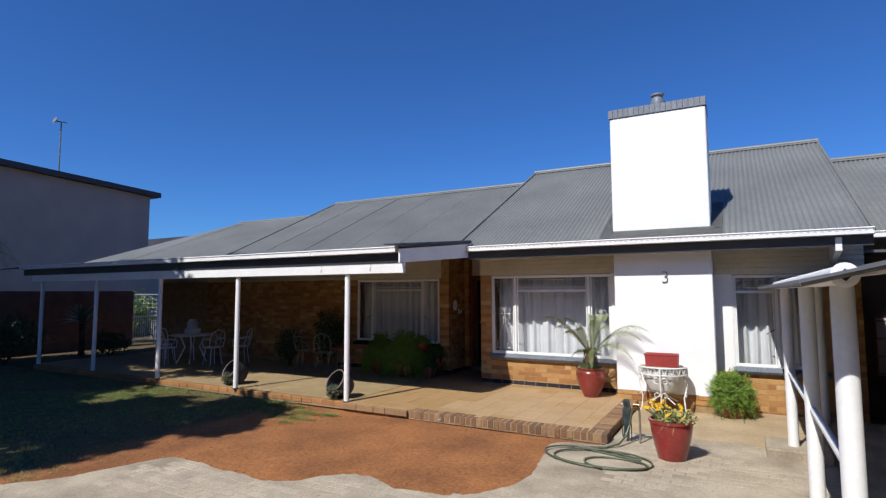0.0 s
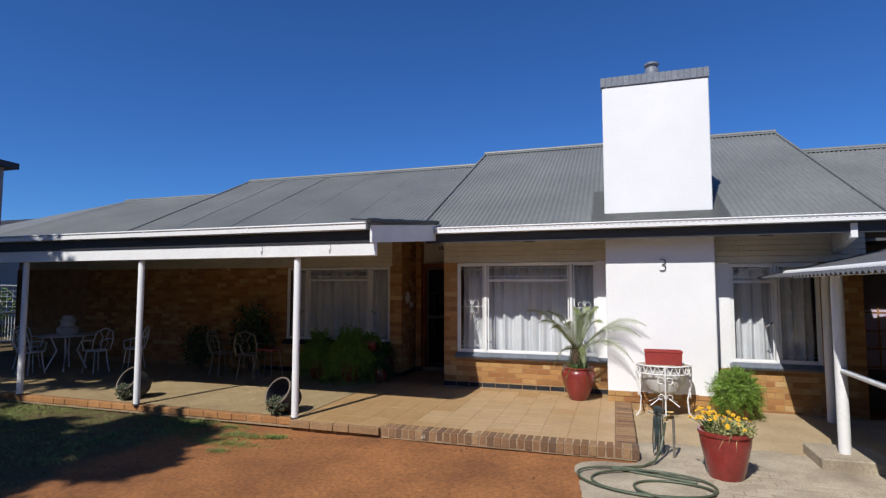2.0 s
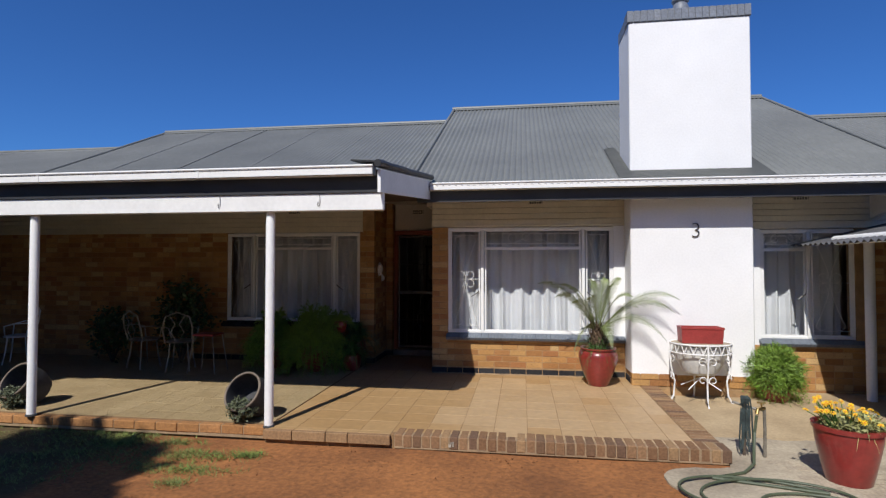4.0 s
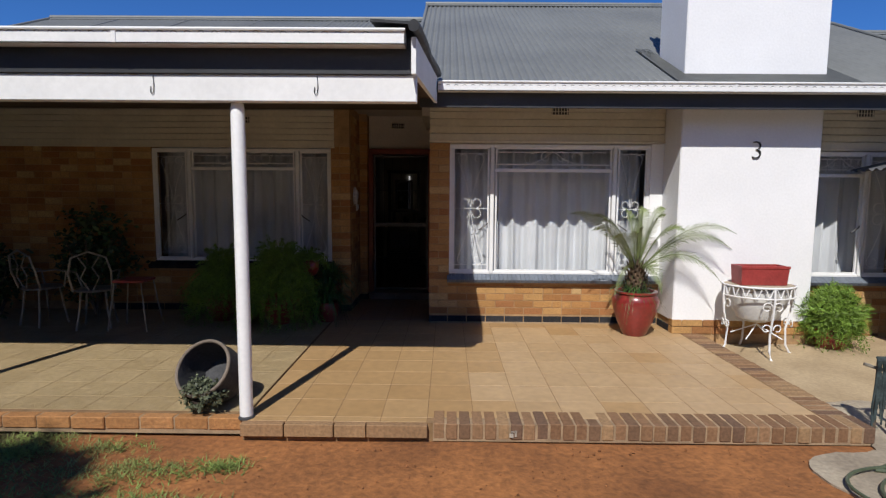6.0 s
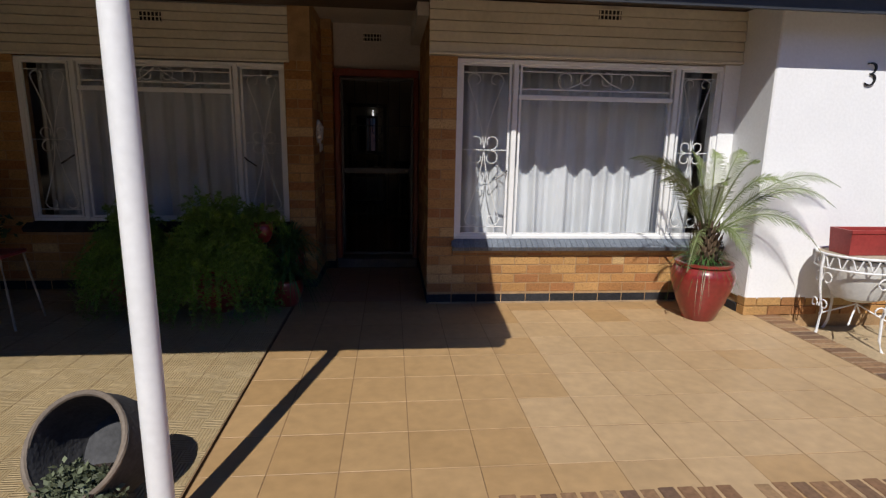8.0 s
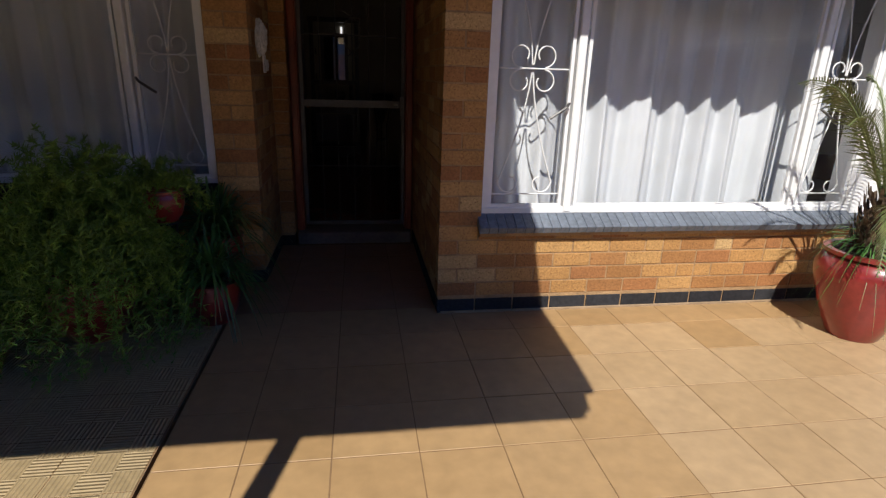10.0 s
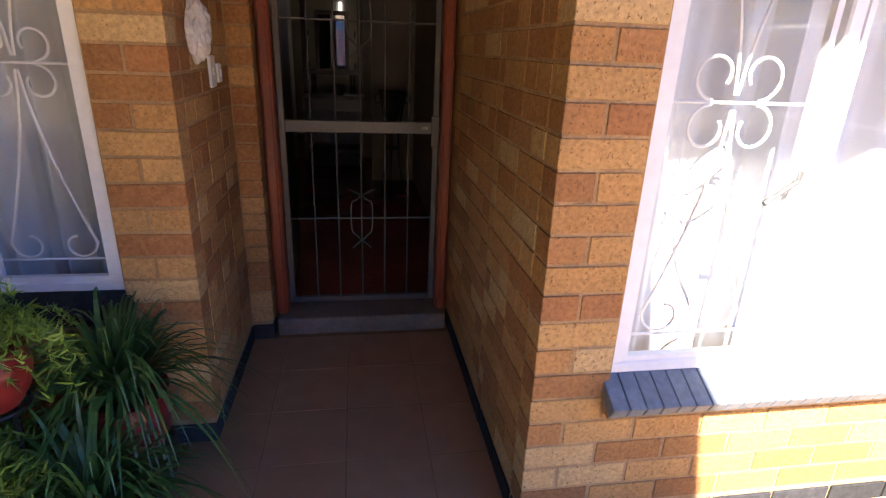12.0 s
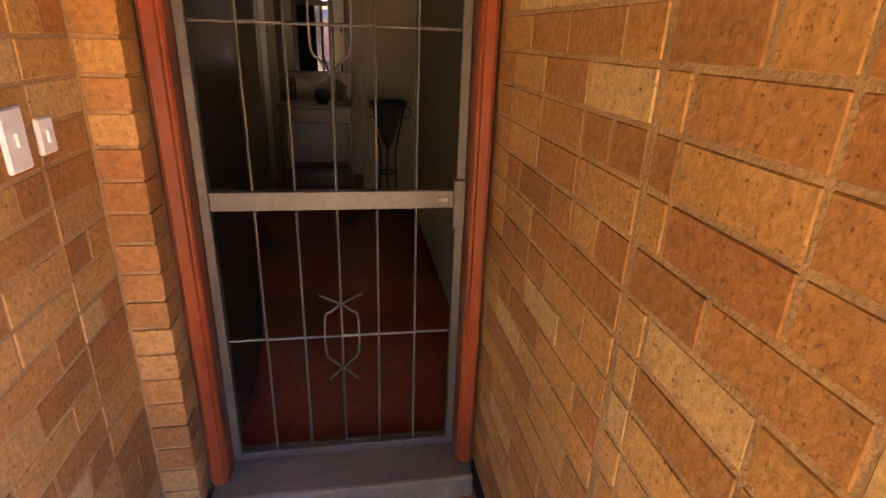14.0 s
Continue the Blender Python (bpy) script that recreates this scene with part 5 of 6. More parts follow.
def switch_plate(y, z, w, h, label):
    t = thing("switch_plate", PORCH_X, y, z, label=label, category="switch")
    part("plate", boxed(0.0, 0.012, -w / 2, w / 2, -h / 2, h / 2, bevel=0.004), WHITE, t)
    part("rocker", boxed(0.012, 0.018, -0.008, 0.008, -0.014, 0.014, bevel=0.002), WHITE, t)


switch_plate(11.165, 1.385, 0.075, 0.12, "white light switch plate on the porch brick")
switch_plate(11.275, 1.375, 0.06, 0.075, "small white bell push on the porch brick")


# ---- carport ----
def carport_post(y, z0, x=0.43, top=1.86):
    t = thing("carport_post", x, y, z0, label="thick white painted steel carport pole", category="post", group="carport posts")
    h = top - z0
    part("shaft", lathe(bmesh.new(), [(0.057, 0), (0.057, h - 0.02), (0.054, h)], 24), WHITE, t, smooth=True)
    return t


for y, z0 in ((3.6, GROUND), (5.4, GROUND), (7.71, 0.0)):
    carport_post(y, z0)
carport_post(9.72, GROUND, 0.97, 2.04)


def carport_beam():
    t = thing("carport_beam", 0.43, 3.48, 1.915, label="white round pole beam with a capped end", category="beam")
    part("pole", tubed([(0, 0.0, 0), (0, 5.95, 0)], 0.055, 20), WHITE, t, smooth=True)
    part("end_rim", lathe(bmesh.new(), [(0.062, 0.0), (0.066, 0.012), (0.045, 0.018)], 24, m=pose(0, 0, 0, 90, 0, 0)), WHITE, t)
    part("diamond_hole", boxed(-0.024, 0.024, -0.022, -0.017, -0.024, 0.024, m=pose(0, 0, 0, 0, 45, 0)), IRON, t, "dark diamond-shaped hole")
    return t


carport_beam()


def carport_rail():
    t = thing("carport_rail", 0.43, 3.55, 0, label="white painted pipe rail between the carport poles", category="rail")
    part("rail", tubed([(0, 0, 0.86), (0, 4.2, 0.86)], 0.028, 12), WHITE, t, smooth=True)


carport_rail()


def carport_roof():
    """Sheeting that falls toward the house front's open side; its waves run with the fall."""
    t = thing("carport_roof", 2.4, 6.2, 1.9, label="dark grey corrugated carport roof", category="roof", kind="structure")
    bm = corrugated(-3.86, 3.1, [(-2.2, -0.03), (2.2, 1.03)], 0.12, 0.017)
    bmesh.ops.transform(bm, verts=bm.verts, matrix=pose(0, 0, 0, 0, 0, -90))
    bmesh.ops.recalc_face_normals(bm, faces=bm.faces)
    part("sheeting", bm, CARPORT, t, smooth=True)
    for k in range(4):
        x = -1.5 + 1.15 * k
        part("purlin", boxed(x - 0.025, x + 0.025, -3.0, 3.8, 0.12 + 0.241 * x + 0.30, 0.18 + 0.241 * x + 0.31), WHITE, t)


CARPORT = material("pale_corrugated", (0.10, 0.10, 0.105), 0.5, vary=0.08, scale=2, fine=20)
carport_roof()
masonry("carport_roof_front", 1.05, 6.8, -3.5, 2.95, 2.35, 2.40, CARPORT, "flat front part of the carport roof")
masonry("carport_roof_back", 4.55, 9.0, 2.95, 10.6, 2.9, 2.95, CARPORT)
setting("post_plinth", boxed(0.14, 0.78, 7.44, 8.05, -0.2, 0.0, bevel=0.012), CONCRETE, "chipped concrete block under the carport pole")
# brown set dark to deepen the carport's shade and dim the unseen block
DIM_WALL = material("dimmed_brown_wall", (0.17, 0.13, 0.105), 0.85, vary=0.1, scale=2)
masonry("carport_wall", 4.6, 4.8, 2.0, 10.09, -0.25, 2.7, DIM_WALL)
# added sheet that stops sun from reaching the far wing wall
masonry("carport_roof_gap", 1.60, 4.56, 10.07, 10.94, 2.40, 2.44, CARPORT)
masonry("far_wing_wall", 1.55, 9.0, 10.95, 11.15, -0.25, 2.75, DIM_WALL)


def wall_grille():
    t = thing("window_grille", 2.22, 10.90, 0.46, label="orange-brown steel grille over a curtained window", category="window grille")
    bm = bmesh.new()
    for i in range(5):
        tube(bm, [(-0.4 + 0.2 * i, 0, 0.0), (-0.4 + 0.2 * i, 0, 0.95)], 0.012, 6)
    for k in range(4):
        tube(bm, [(-0.42, 0.012, 0.05 + 0.28 * k), (0.42, 0.012, 0.05 + 0.28 * k)], 0.012, 6)
    part("bars", bm, ORANGE_BLOCK, t)
    part("pane", boxed(-0.4, 0.4, 0.015, 0.05, 0.02, 0.93), LILAC, t, "pale lilac curtained pane")


LILAC = material("lilac_curtain", (0.55, 0.47, 0.6), 0.8, vary=0.08, scale=4)
wall_grille()


def rafter_end(x):
    t = thing("gutter_bracket", x, 9.3, 2.42, label="white painted rafter end under the eave", category="bracket")
    bm = bmesh.new()
    box(bm, -0.04, 0.04, 0.02, 0.72, -0.02, 0.17, bevel=0.004)
    for v in bm.verts:
        v.co.z -= 0.25 * v.co.y if v.co.z < 0.1 else 0.0
    part("bracket", bm, WHITE, t)


rafter_end(1.2)


# ---- paving ----
SOIL_EDGE = ((-7.2, 2.2), (-6.8, 2.76), (-6.46, 3.12), (-6.3, 3.62), (-6.1, 4.14), (-5.6, 4.22), (-5.1, 4.15), (-4.6, 4.12), (-4.29, 4.22), (-3.94, 4.62), (-3.62, 4.75), (-3.17, 4.62), (-2.67, 4.66), (-2.35, 4.88))


def paving_outline():
    """Worn paving with a ragged, rounded border toward the bare soil."""
    edge = rounded([(x, y, 0) for x, y in SOIL_EDGE + ((-2.1, 5.46), (-2.19, 6.28), (-2.25, 6.75), (-2.1, 7.0), (-1.67, 7.10))], 10)
    ragged = [(p.x + 0.05 * noise.noise((p.x * 3, p.y * 3, 1)) + 0.03 * noise.noise((p.x * 11, p.y * 11, 1)), p.y + 0.05 * noise.noise((p.x * 3, p.y * 3, 9)) + 0.04 * noise.noise((p.x * 11, p.y * 11, 9))) for p in edge]
    return ragged + [(-1.63, 7.2), (-1.63, 10.08), (9.0, 10.08), (9.0, -6.0), (-7.5, -6.0)]


pavement = setting("pavement", slab(paving_outline(), -0.2, GROUND + 0.014), CONCRETE, "worn stained concrete paving")


def wall_apron():
    """A smoother sandy screed along the foot of the wall, its front edge worn uneven."""
    edge = [(-1.62 + 0.11 * i, 7.95 + 0.10 * noise.noise((i * 0.35, 2, 0)) + 0.03 * noise.noise((i * 1.7, 5, 0))) for i in range(26)]
    return setting("wall_apron", slab(edge + [(1.13, 10.079), (-1.62, 10.079)], -0.19, GROUND + 0.018), SCREED, "sandy cement screed along the wall")


SCREED = material("sandy_screed", (0.43, 0.325, 0.195), 0.88, vary=0.12, scale=2.2, fine=40, bump=0.3, color2=(0.34, 0.25, 0.145))
wall_apron()


def paving_limit(x):
    pts = SOIL_EDGE + ((-1.5, 5.0),)
    for (a, ya), (b, yb) in zip(pts, pts[1:]):
        if a <= x <= b:
            return ya + (yb - ya) * (x - a) / (b - a)
    return 0.0


def paver_field():
    """Worn brick pavers along the ragged edge toward the soil."""
    rnd = random.Random(17)
    count, row, y = 0, 0, 2.0
    while y < 5.1:
        x = -7.0 + (0.11 if row % 2 else 0.0)
        while x < -2.0:
            lim = paving_limit(x + 0.11) + 0.05 * noise.noise((x * 3, y, 0))
            if lim - 0.95 < y < lim - 0.13 and abs(paving_limit(x) - paving_limit(x + 0.22)) < 0.24 and rnd.random() > 0.08:
                o = new("paver", brick_mesh(("paver", (0.217, 0.106, 0.05), "old"), 0.217, 0.106, 0.05, OLD_PAVER, 0.005))
                o.parent = pavement
                o.matrix_basis = Matrix.Translation((x, y, GROUND - 0.034 + rnd.uniform(-0.002, 0.002))) @ pose(0, 0, 0, rnd.uniform(-0.4, 0.4), rnd.uniform(-0.3, 0.3), rnd.uniform(-0.6, 0.6))
                count += 1
            x += 0.221
        y += 0.110
        row += 1


OLD_PAVER = pieces_material("old_paver", [(0.39, 0.33, 0.24), (0.41, 0.35, 0.26), (0.36, 0.30, 0.22), (0.395, 0.332, 0.243)], 0.9)


# ---- lawn and weeds ----
def grass_patch():
    rnd = random.Random(5)
    bm = bmesh.new()
    verts, faces = [], []

    def tuft(x, y, h, n):
        for _ in range(n):
            a = rnd.uniform(0, 6.283)
            bx, by = x + rnd.gauss(0, 0.03), y + rnd.gauss(0, 0.03)
            ln, w = h * rnd.uniform(0.5, 1.3), 0.0045
            dx, dy = math.cos(a) * ln * 1.3, math.sin(a) * ln * 1.3
            i = len(verts)
            verts.extend([(bx - w * math.sin(a), by + w * math.cos(a), GROUND - 0.01), (bx + w * math.sin(a), by - w * math.cos(a), GROUND - 0.01), (bx + dx, by + dy, GROUND + ln * 0.55)])
            faces.append((i, i + 1, i + 2))
    count = 0
    while count < 60000:
        x, y = rnd.uniform(-19, -5.2), rnd.uniform(1.5, 7.2)
        edge = -7.2 - 1.1 * noise.noise((x * 0.5, y * 0.7, 2)) - 0.35 * noise.noise((x * 2, y * 2, 4)) + 0.35 * (y > 6.4)
        dens = smoothstep(edge + 0.5, edge - 0.9, x) * (0.42 + 0.65 * noise.noise((x * 0.9, y * 0.9, 7)))
        if y < paving_limit(max(-7.2, min(-1.5, x))) and x > -7.2:
            dens = 0
        count += 1
        if rnd.random() < dens:
            tuft(x, y, 0.04 + 0.02 * rnd.random(), 7 if x > -12 else 4)
    for cx, cy, rx, ry in ((-6.2, 6.74, 0.16, 0.07), (-6.55, 6.72, 0.11, 0.07), (-6.76, 7.03, 0.14, 0.04), (-6.5, 6.37, 0.16, 0.07), (-6.1, 6.4, 0.15, 0.04), (-7.3, 6.95, 0.09, 0.05), (-6.2, 6.1, 0.08, 0.05), (-5.9, 6.8, 0.07, 0.03)):
        for _ in range(60):
            tuft(rnd.gauss(cx, rx), rnd.gauss(cy, ry), 0.045, 7)
    me = bpy.data.meshes.new("grass")
    me.from_pydata(verts, [], faces)
    me.materials.append(GRASS)
    ob = new("grass", me)
    return tagged(ob, "thin patchy dry lawn grass", "grass", kind="stuff")


GRASS = material("lawn_grass", (0.14, 0.20, 0.04), 0.6, vary=0.2, scale=2, fine=20, bump=0, islands=0.45, color2=(0.19, 0.20, 0.06))
grass_patch()


def soil_clods():
    """Crumbs of earth on the bare soil, denser along its edges."""
    rnd = random.Random(44)
    verts, faces = [], []
    made = 0
    while made < 1500:
        x, y = rnd.uniform(-8.0, -2.0), rnd.uniform(3.4, 7.12)
        made += 1
        if y < paving_limit(max(-7.2, min(-1.5, x))) + 0.06 or noise.noise((x * 1.5, y * 1.5, 5)) + 0.35 * rnd.random() < 0.02 - 0.25 * (y > 6.9):
            continue
        s = 0.004 + 0.010 * rnd.random() ** 3
        i = len(verts)
        for dx, dy, dz in ((1, 0, 0), (0, 1, 0), (-1, 0, 0), (0, -1, 0), (0.1, 0, 0.9)):
            verts.append((x + s * (dx + rnd.uniform(-0.3, 0.3)), y + s * (dy + rnd.uniform(-0.3, 0.3)), GROUND + 0.002 + s * dz))
        faces.extend([(i, i + 1, i + 4), (i + 1, i + 2, i + 4), (i + 2, i + 3, i + 4), (i + 3, i, i + 4)])
    me = bpy.data.meshes.new("soil_crumbs")
    me.from_pydata(verts, [], faces)
    me.materials.append(CLOD)
    tagged(new("soil_crumbs", me), "small crumbs of red earth on bare soil", "soil", kind="stuff")


CLOD = material("soil_crumb", (0.24, 0.095, 0.032), 0.95, vary=0.2, scale=5, bump=0, islands=0.45)
soil_clods()


# ---- garden wall, gate, neighbouring house ----
masonry("garden_wall_front", -20.9, -20.6, -8.0, 12.45, -0.25, 1.92, WALL_BROWN := material("brown_garden_wall", (0.21, 0.095, 0.06), 0.85, vary=0.12, scale=3, fine=30), "brown painted garden wall")
masonry("garden_wall_back", -20.9, -20.6, 13.75, 30.0, -0.25, 1.92, WALL_BROWN, "brown painted garden wall")


def garden_gate():
    t = thing("garden_gate", -20.7, 12.47, GROUND, 90, label="white steel mesh garden gate", category="gate")
    w = 1.26
    for a, b in (((0.02, 0, 0), (0.02, 0, 1.95)), ((w, 0, 0), (w, 0, 1.95)), ((0.02, 0, 0.12), (w, 0, 0.12)), ((0.02, 0, 1.05), (w, 0, 1.05)), ((0.02, 0, 1.9), (w, 0, 1.9))):
        part("gate_frame", tubed([a, b], 0.03, 8), WHITE, t)
    bm = bmesh.new()
    for i in range(1, 14):
        tube(bm, [(w * i / 14, 0, 0.12), (w * i / 14, 0, 1.05)], 0.009, 5)
        if i % 2:
            tube(bm, [(w * i / 14, 0, 1.05), (w * i / 14, 0, 1.9)], 0.008, 5)
    for k in range(1, 5):
        tube(bm, [(0.02, 0.01, 1.05 + 0.17 * k), (w, 0.01, 1.05 + 0.17 * k)], 0.008, 5)
    part("mesh_bars", bm, WHITE, t)["kind"] = "stuff"
    return t


garden_gate()


def bush(x, y, z, radii, n, seed, label, mat=DARK_LEAF, leaf=0.07, name="bush"):
    t = thing(name, x, y, z, label=label, category="shrub")
    bm = bmesh.new()
    rnd = random.Random(seed)
    for i in range(7):
        a = 6.283 * i / 7
        tube(bm, [(0, 0, 0), (radii[0] * 0.3 * math.cos(a), radii[1] * 0.3 * math.sin(a), radii[2] * 0.7), (radii[0] * 0.6 * math.cos(a + 0.3), radii[1] * 0.6 * math.sin(a + 0.3), radii[2] * 1.3)], 0.018, 5, taper=0.4)
    part("branches", bm, TREE_BARK, t)
    part("leaves", leaf_cloud(bmesh.new(), (0, 0, radii[2]), radii, n, seed, leaf), mat, t)
    return t


bush(-18.2, 7.4, GROUND, (1.9, 1.0, 0.75), 5200, 61, "dark rounded garden shrub in shade")
bush(-20.2, 5.2, GROUND, (1.4, 1.6, 1.0), 4200, 62, "dark rounded garden shrub in shade")
bush(-21.9, 13.2, GROUND, (0.8, 1.5, 1.15), 2600, 63, "green climber behind the garden gate", FERN, 0.1)
bush(-17.0, 9.6, GROUND, (0.9, 0.6, 0.45), 1800, 64, "low dark shrub at the verandah's end")


def agave(x, y, z):
    t = thing("agave", x, y, z, label="pale spiky agave plant on a short stem", category="plant")
    part("stem", tubed([(0, 0, 0), (0.03, 0, 0.5), (0, 0, 1.0)], 0.09, 8), TREE_BARK, t)
    bm = bmesh.new()
    rnd = random.Random(8)
    for i in range(34):
        h = i * 2.4
        up = 0.15 + 0.85 * (i / 34)
        blade(bm, arch((0, 0, 1.0), h, 0.75 * (1.1 - 0.6 * up), 0.8 * up, 0.15, 5), 0.12, 0.25, 0.05)
    part("leaves", bm, AGAVE, t, "stiff grey-green leaves")


AGAVE = material("agave_leaf", (0.22, 0.27, 0.17), 0.5, vary=0.1, scale=4, bump=0, islands=0.2)
agave(-18.6, 9.6, GROUND)


def garden_palm(x, y, z):
    t = thing("palm_tree", x, y, z, label="dark palm fronds above the garden wall", category="palm tree")
    part("trunk", tubed([(0, 0, 0), (0.05, 0.05, 1.6), (0, 0, 3.2)], 0.16, 10, taper=0.8), BARK, t)
    for i in range(16):
        leafs, stem = bmesh.new(), bmesh.new()
        frond(leafs, stem, (0, 0, 3.2), i * 2.4, 1.3 * (0.7 + 0.3 * (i % 3) / 2), 0.9 - 0.5 * (i % 2), 1.0, 0.4, i, 30)
        fr = part("frond", leafs, DARK_LEAF, t)
        part("stem", stem, DARK_LEAF, fr)


garden_palm(-20.0, 7.2, GROUND)


def neighbour_house():
    t = thing("neighbour_house", -30, 8, GROUND, label="tall grey plastered house with a dark sloping eave", category="house")
    bm = bmesh.new()
    pts = [(-11, 0), (8.35, 0), (8.35, 6.83), (-11, 7.73)]
    a = [bm.verts.new((4.0, y, z)) for y, z in pts]
    b = [bm.verts.new((-8.0, y, z)) for y, z in pts]
    bm.faces.new(a)
    bm.faces.new(b[::-1])
    for i in range(4):
        j = (i + 1) % 4
        bm.faces.new((a[j], a[i], b[i], b[j]))
    bmesh.ops.recalc_face_normals(bm, faces=bm.faces)
    part("wall", bm, NEIGH, t)
    bm = bmesh.new()
    pts = [(-11.5, 7.76), (8.75, 6.81), (8.75, 7.05), (-11.5, 8.0)]
    a = [bm.verts.new((4.3, y, z)) for y, z in pts]
    b = [bm.verts.new((-8.3, y, z)) for y, z in pts]
    bm.faces.new(a)
    bm.faces.new(b[::-1])
    for i in range(4):
        j = (i + 1) % 4
        bm.faces.new((a[j], a[i], b[i], b[j]))
    bmesh.ops.recalc_face_normals(bm, faces=bm.faces)
    part("roof", bm, FASCIA, t, "charcoal roof slab and fascia")
    mast = part("antenna_mast", tubed([(2.3, 4.95, 6.9), (2.3, 4.95, 10.0)], 0.03, 6), GALV, t)
    bm = tubed([(2.3, 4.75, 10.0), (2.3, 5.2, 10.05)], 0.03, 6)
    lathe(bm, [(0.0, 0), (0.1, 0.03), (0.16, 0.09)], 12, m=Matrix.Translation((2.3, 4.75, 10.02)) @ pose(0, 0, 0, 70, 0, 0))
    part("antenna_head", bm, GALV, mast)


NEIGH = material("grey_plaster", (0.38, 0.335, 0.30), 0.85, vary=0.05, scale=1.2, fine=20)
neighbour_house()


def far_house():
    t = thing("far_house", -36, 22, GROUND, label="low house with a pale metal roof far behind", category="house")
    part("wall", boxed(-5, 5, -3, 3, 0, 3.9), NEIGH, t)
    bm = bmesh.new()
    v = [bm.verts.new(p) for p in ((-5.4, -3.5, 3.8), (5.4, -3.5, 3.8), (5.4, 0, 5.6), (-5.4, 0, 5.6), (-5.4, 3.5, 3.8), (5.4, 3.5, 3.8))]
    bm.faces.new((v[0], v[1], v[2], v[3]))
    bm.faces.new((v[3], v[2], v[5], v[4]))
    bmesh.ops.solidify(bm, geom=list(bm.faces), thickness=0.1)
    part("roof", bm, CARPORT, t, "pale metal roof")


far_house()


# ---- shade trees on the lawn's near side ----
def shade_tree(x, y, seed, h=3.2, spread=2.3, n=5200):
    t = thing("tree", x, y, GROUND, label="leafy garden tree that shades the lawn", category="tree", group="garden trees")
    rnd = random.Random(seed)
    bm = bmesh.new()
    tube(bm, [(0, 0, 0), (0.06, 0.04, h * 0.5), (0, 0.05, h)], 0.15, 10, taper=0.6)
    tips = []
    for i in range(8):
        a = 6.283 * i / 8 + rnd.uniform(-0.3, 0.3)
        tip = Vector((math.cos(a) * spread * rnd.uniform(0.5, 0.85), math.sin(a) * spread * rnd.uniform(0.5, 0.85), h + rnd.uniform(0.5, 1.9)))
        tube(bm, [(0, 0.03, h * rnd.uniform(0.7, 1.0)), tip * 0.5 + Vector((0, 0, h * 0.5)), tip], 0.06, 7, taper=0.3)
        tips.append(tip)
    part("trunk", bm, TREE_BARK, t)
    leaves = bmesh.new()
    for i, tip in enumerate(tips + [Vector((0, 0, h + 2.0))]):
        leaf_cloud(leaves, tip, (spread * 0.5, spread * 0.5, spread * 0.36), n // 6, seed * 10 + i, 0.24, 0.14)
    part("crown", leaves, DARK_LEAF, t)


for tx, ty, seed, spread, leaves in ((-11.7, -3.1, 71, 1.9, 15000), (-9.45, -1.5, 76, 1.05, 9000), (-10.3, -3.4, 78, 1.4, 12000), (-14.8, 1.7, 75, 2.9, 26000), (-18.4, 1.8, 72, 3.0, 24000), (-14.4, -3.6, 74, 2.3, 17000),
                                     (-17.1, -1.4, 77, 2.6, 20000), (-20.1, -3.8, 73, 2.8, 15000)):
    shade_tree(tx, ty, seed, 7.2, spread, leaves)


# ---- verandah furniture ----
def garden_chair(x, y, rz, mat, label, name="garden_chair", s=1.0):
    t = thing(name, x, y, 0, rz, label=label, category="chair", group="verandah chairs")
    part("seat", lathe(bmesh.new(), [(0.20, 0.43), (0.21, 0.44), (0.2, 0.455), (0.001, 0.45)], 20), mat, t)
    for a in (45, 135, 225, 315):
        c, k = math.cos(radians(a)), math.sin(radians(a))
        part("leg", tubed([(0.17 * c, 0.17 * k, 0.44), (0.2 * c, 0.2 * k, 0.2), (0.24 * c, 0.24 * k, 0.0)], 0.012, 7), mat, t)
    back = [(-0.19, 0.14, 0.44), (-0.21, 0.2, 0.65), (-0.17, 0.23, 0.83), (0, 0.245, 0.9), (0.17, 0.23, 0.83), (0.21, 0.2, 0.65), (0.19, 0.14, 0.44)]
    bm = tubed(back, 0.012, 7)
    for sx in (-1, 1):
        tube(bm, [(sx * 0.02, 0.19, 0.46), (sx * 0.09, 0.215, 0.6), (sx * 0.03, 0.23, 0.72), (sx * 0.1, 0.235, 0.84)], 0.008, 6)
    part("backrest", bm, mat, t)
    for sx in (-1, 1):
        part("armrest", tubed([(sx * 0.2, 0.18, 0.66), (sx * 0.25, 0.0, 0.66), (sx * 0.22, -0.14, 0.62), (sx * 0.17, -0.14, 0.44)], 0.011, 6), mat, t)
    return t


for cx, cy, rz in ((-13.0, 8.75, 180), (-13.9, 9.3, 90), (-12.0, 9.35, -95), (-11.6, 9.9, -60)):
    garden_chair(cx, cy, rz, WHITE, "white cast-iron garden chair at the verandah table")


def garden_table(x, y):
    t = thing("garden_table", x, y, 0, label="round white cast-iron garden table", category="table")
    part("tabletop", lathe(bmesh.new(), [(0.02, 0.70), (0.52, 0.705), (0.54, 0.715), (0.53, 0.73), (0.001, 0.73)], 32), WHITE, t)
    for a in (45, 135, 225, 315):
        c, k = math.cos(radians(a)), math.sin(radians(a))
        part("leg", tubed([(0.3 * c, 0.3 * k, 0.7), (0.18 * c, 0.18 * k, 0.4), (0.36 * c, 0.36 * k, 0.0)], 0.018, 8), WHITE, t)
    return t


garden_table(-12.95, 9.45)


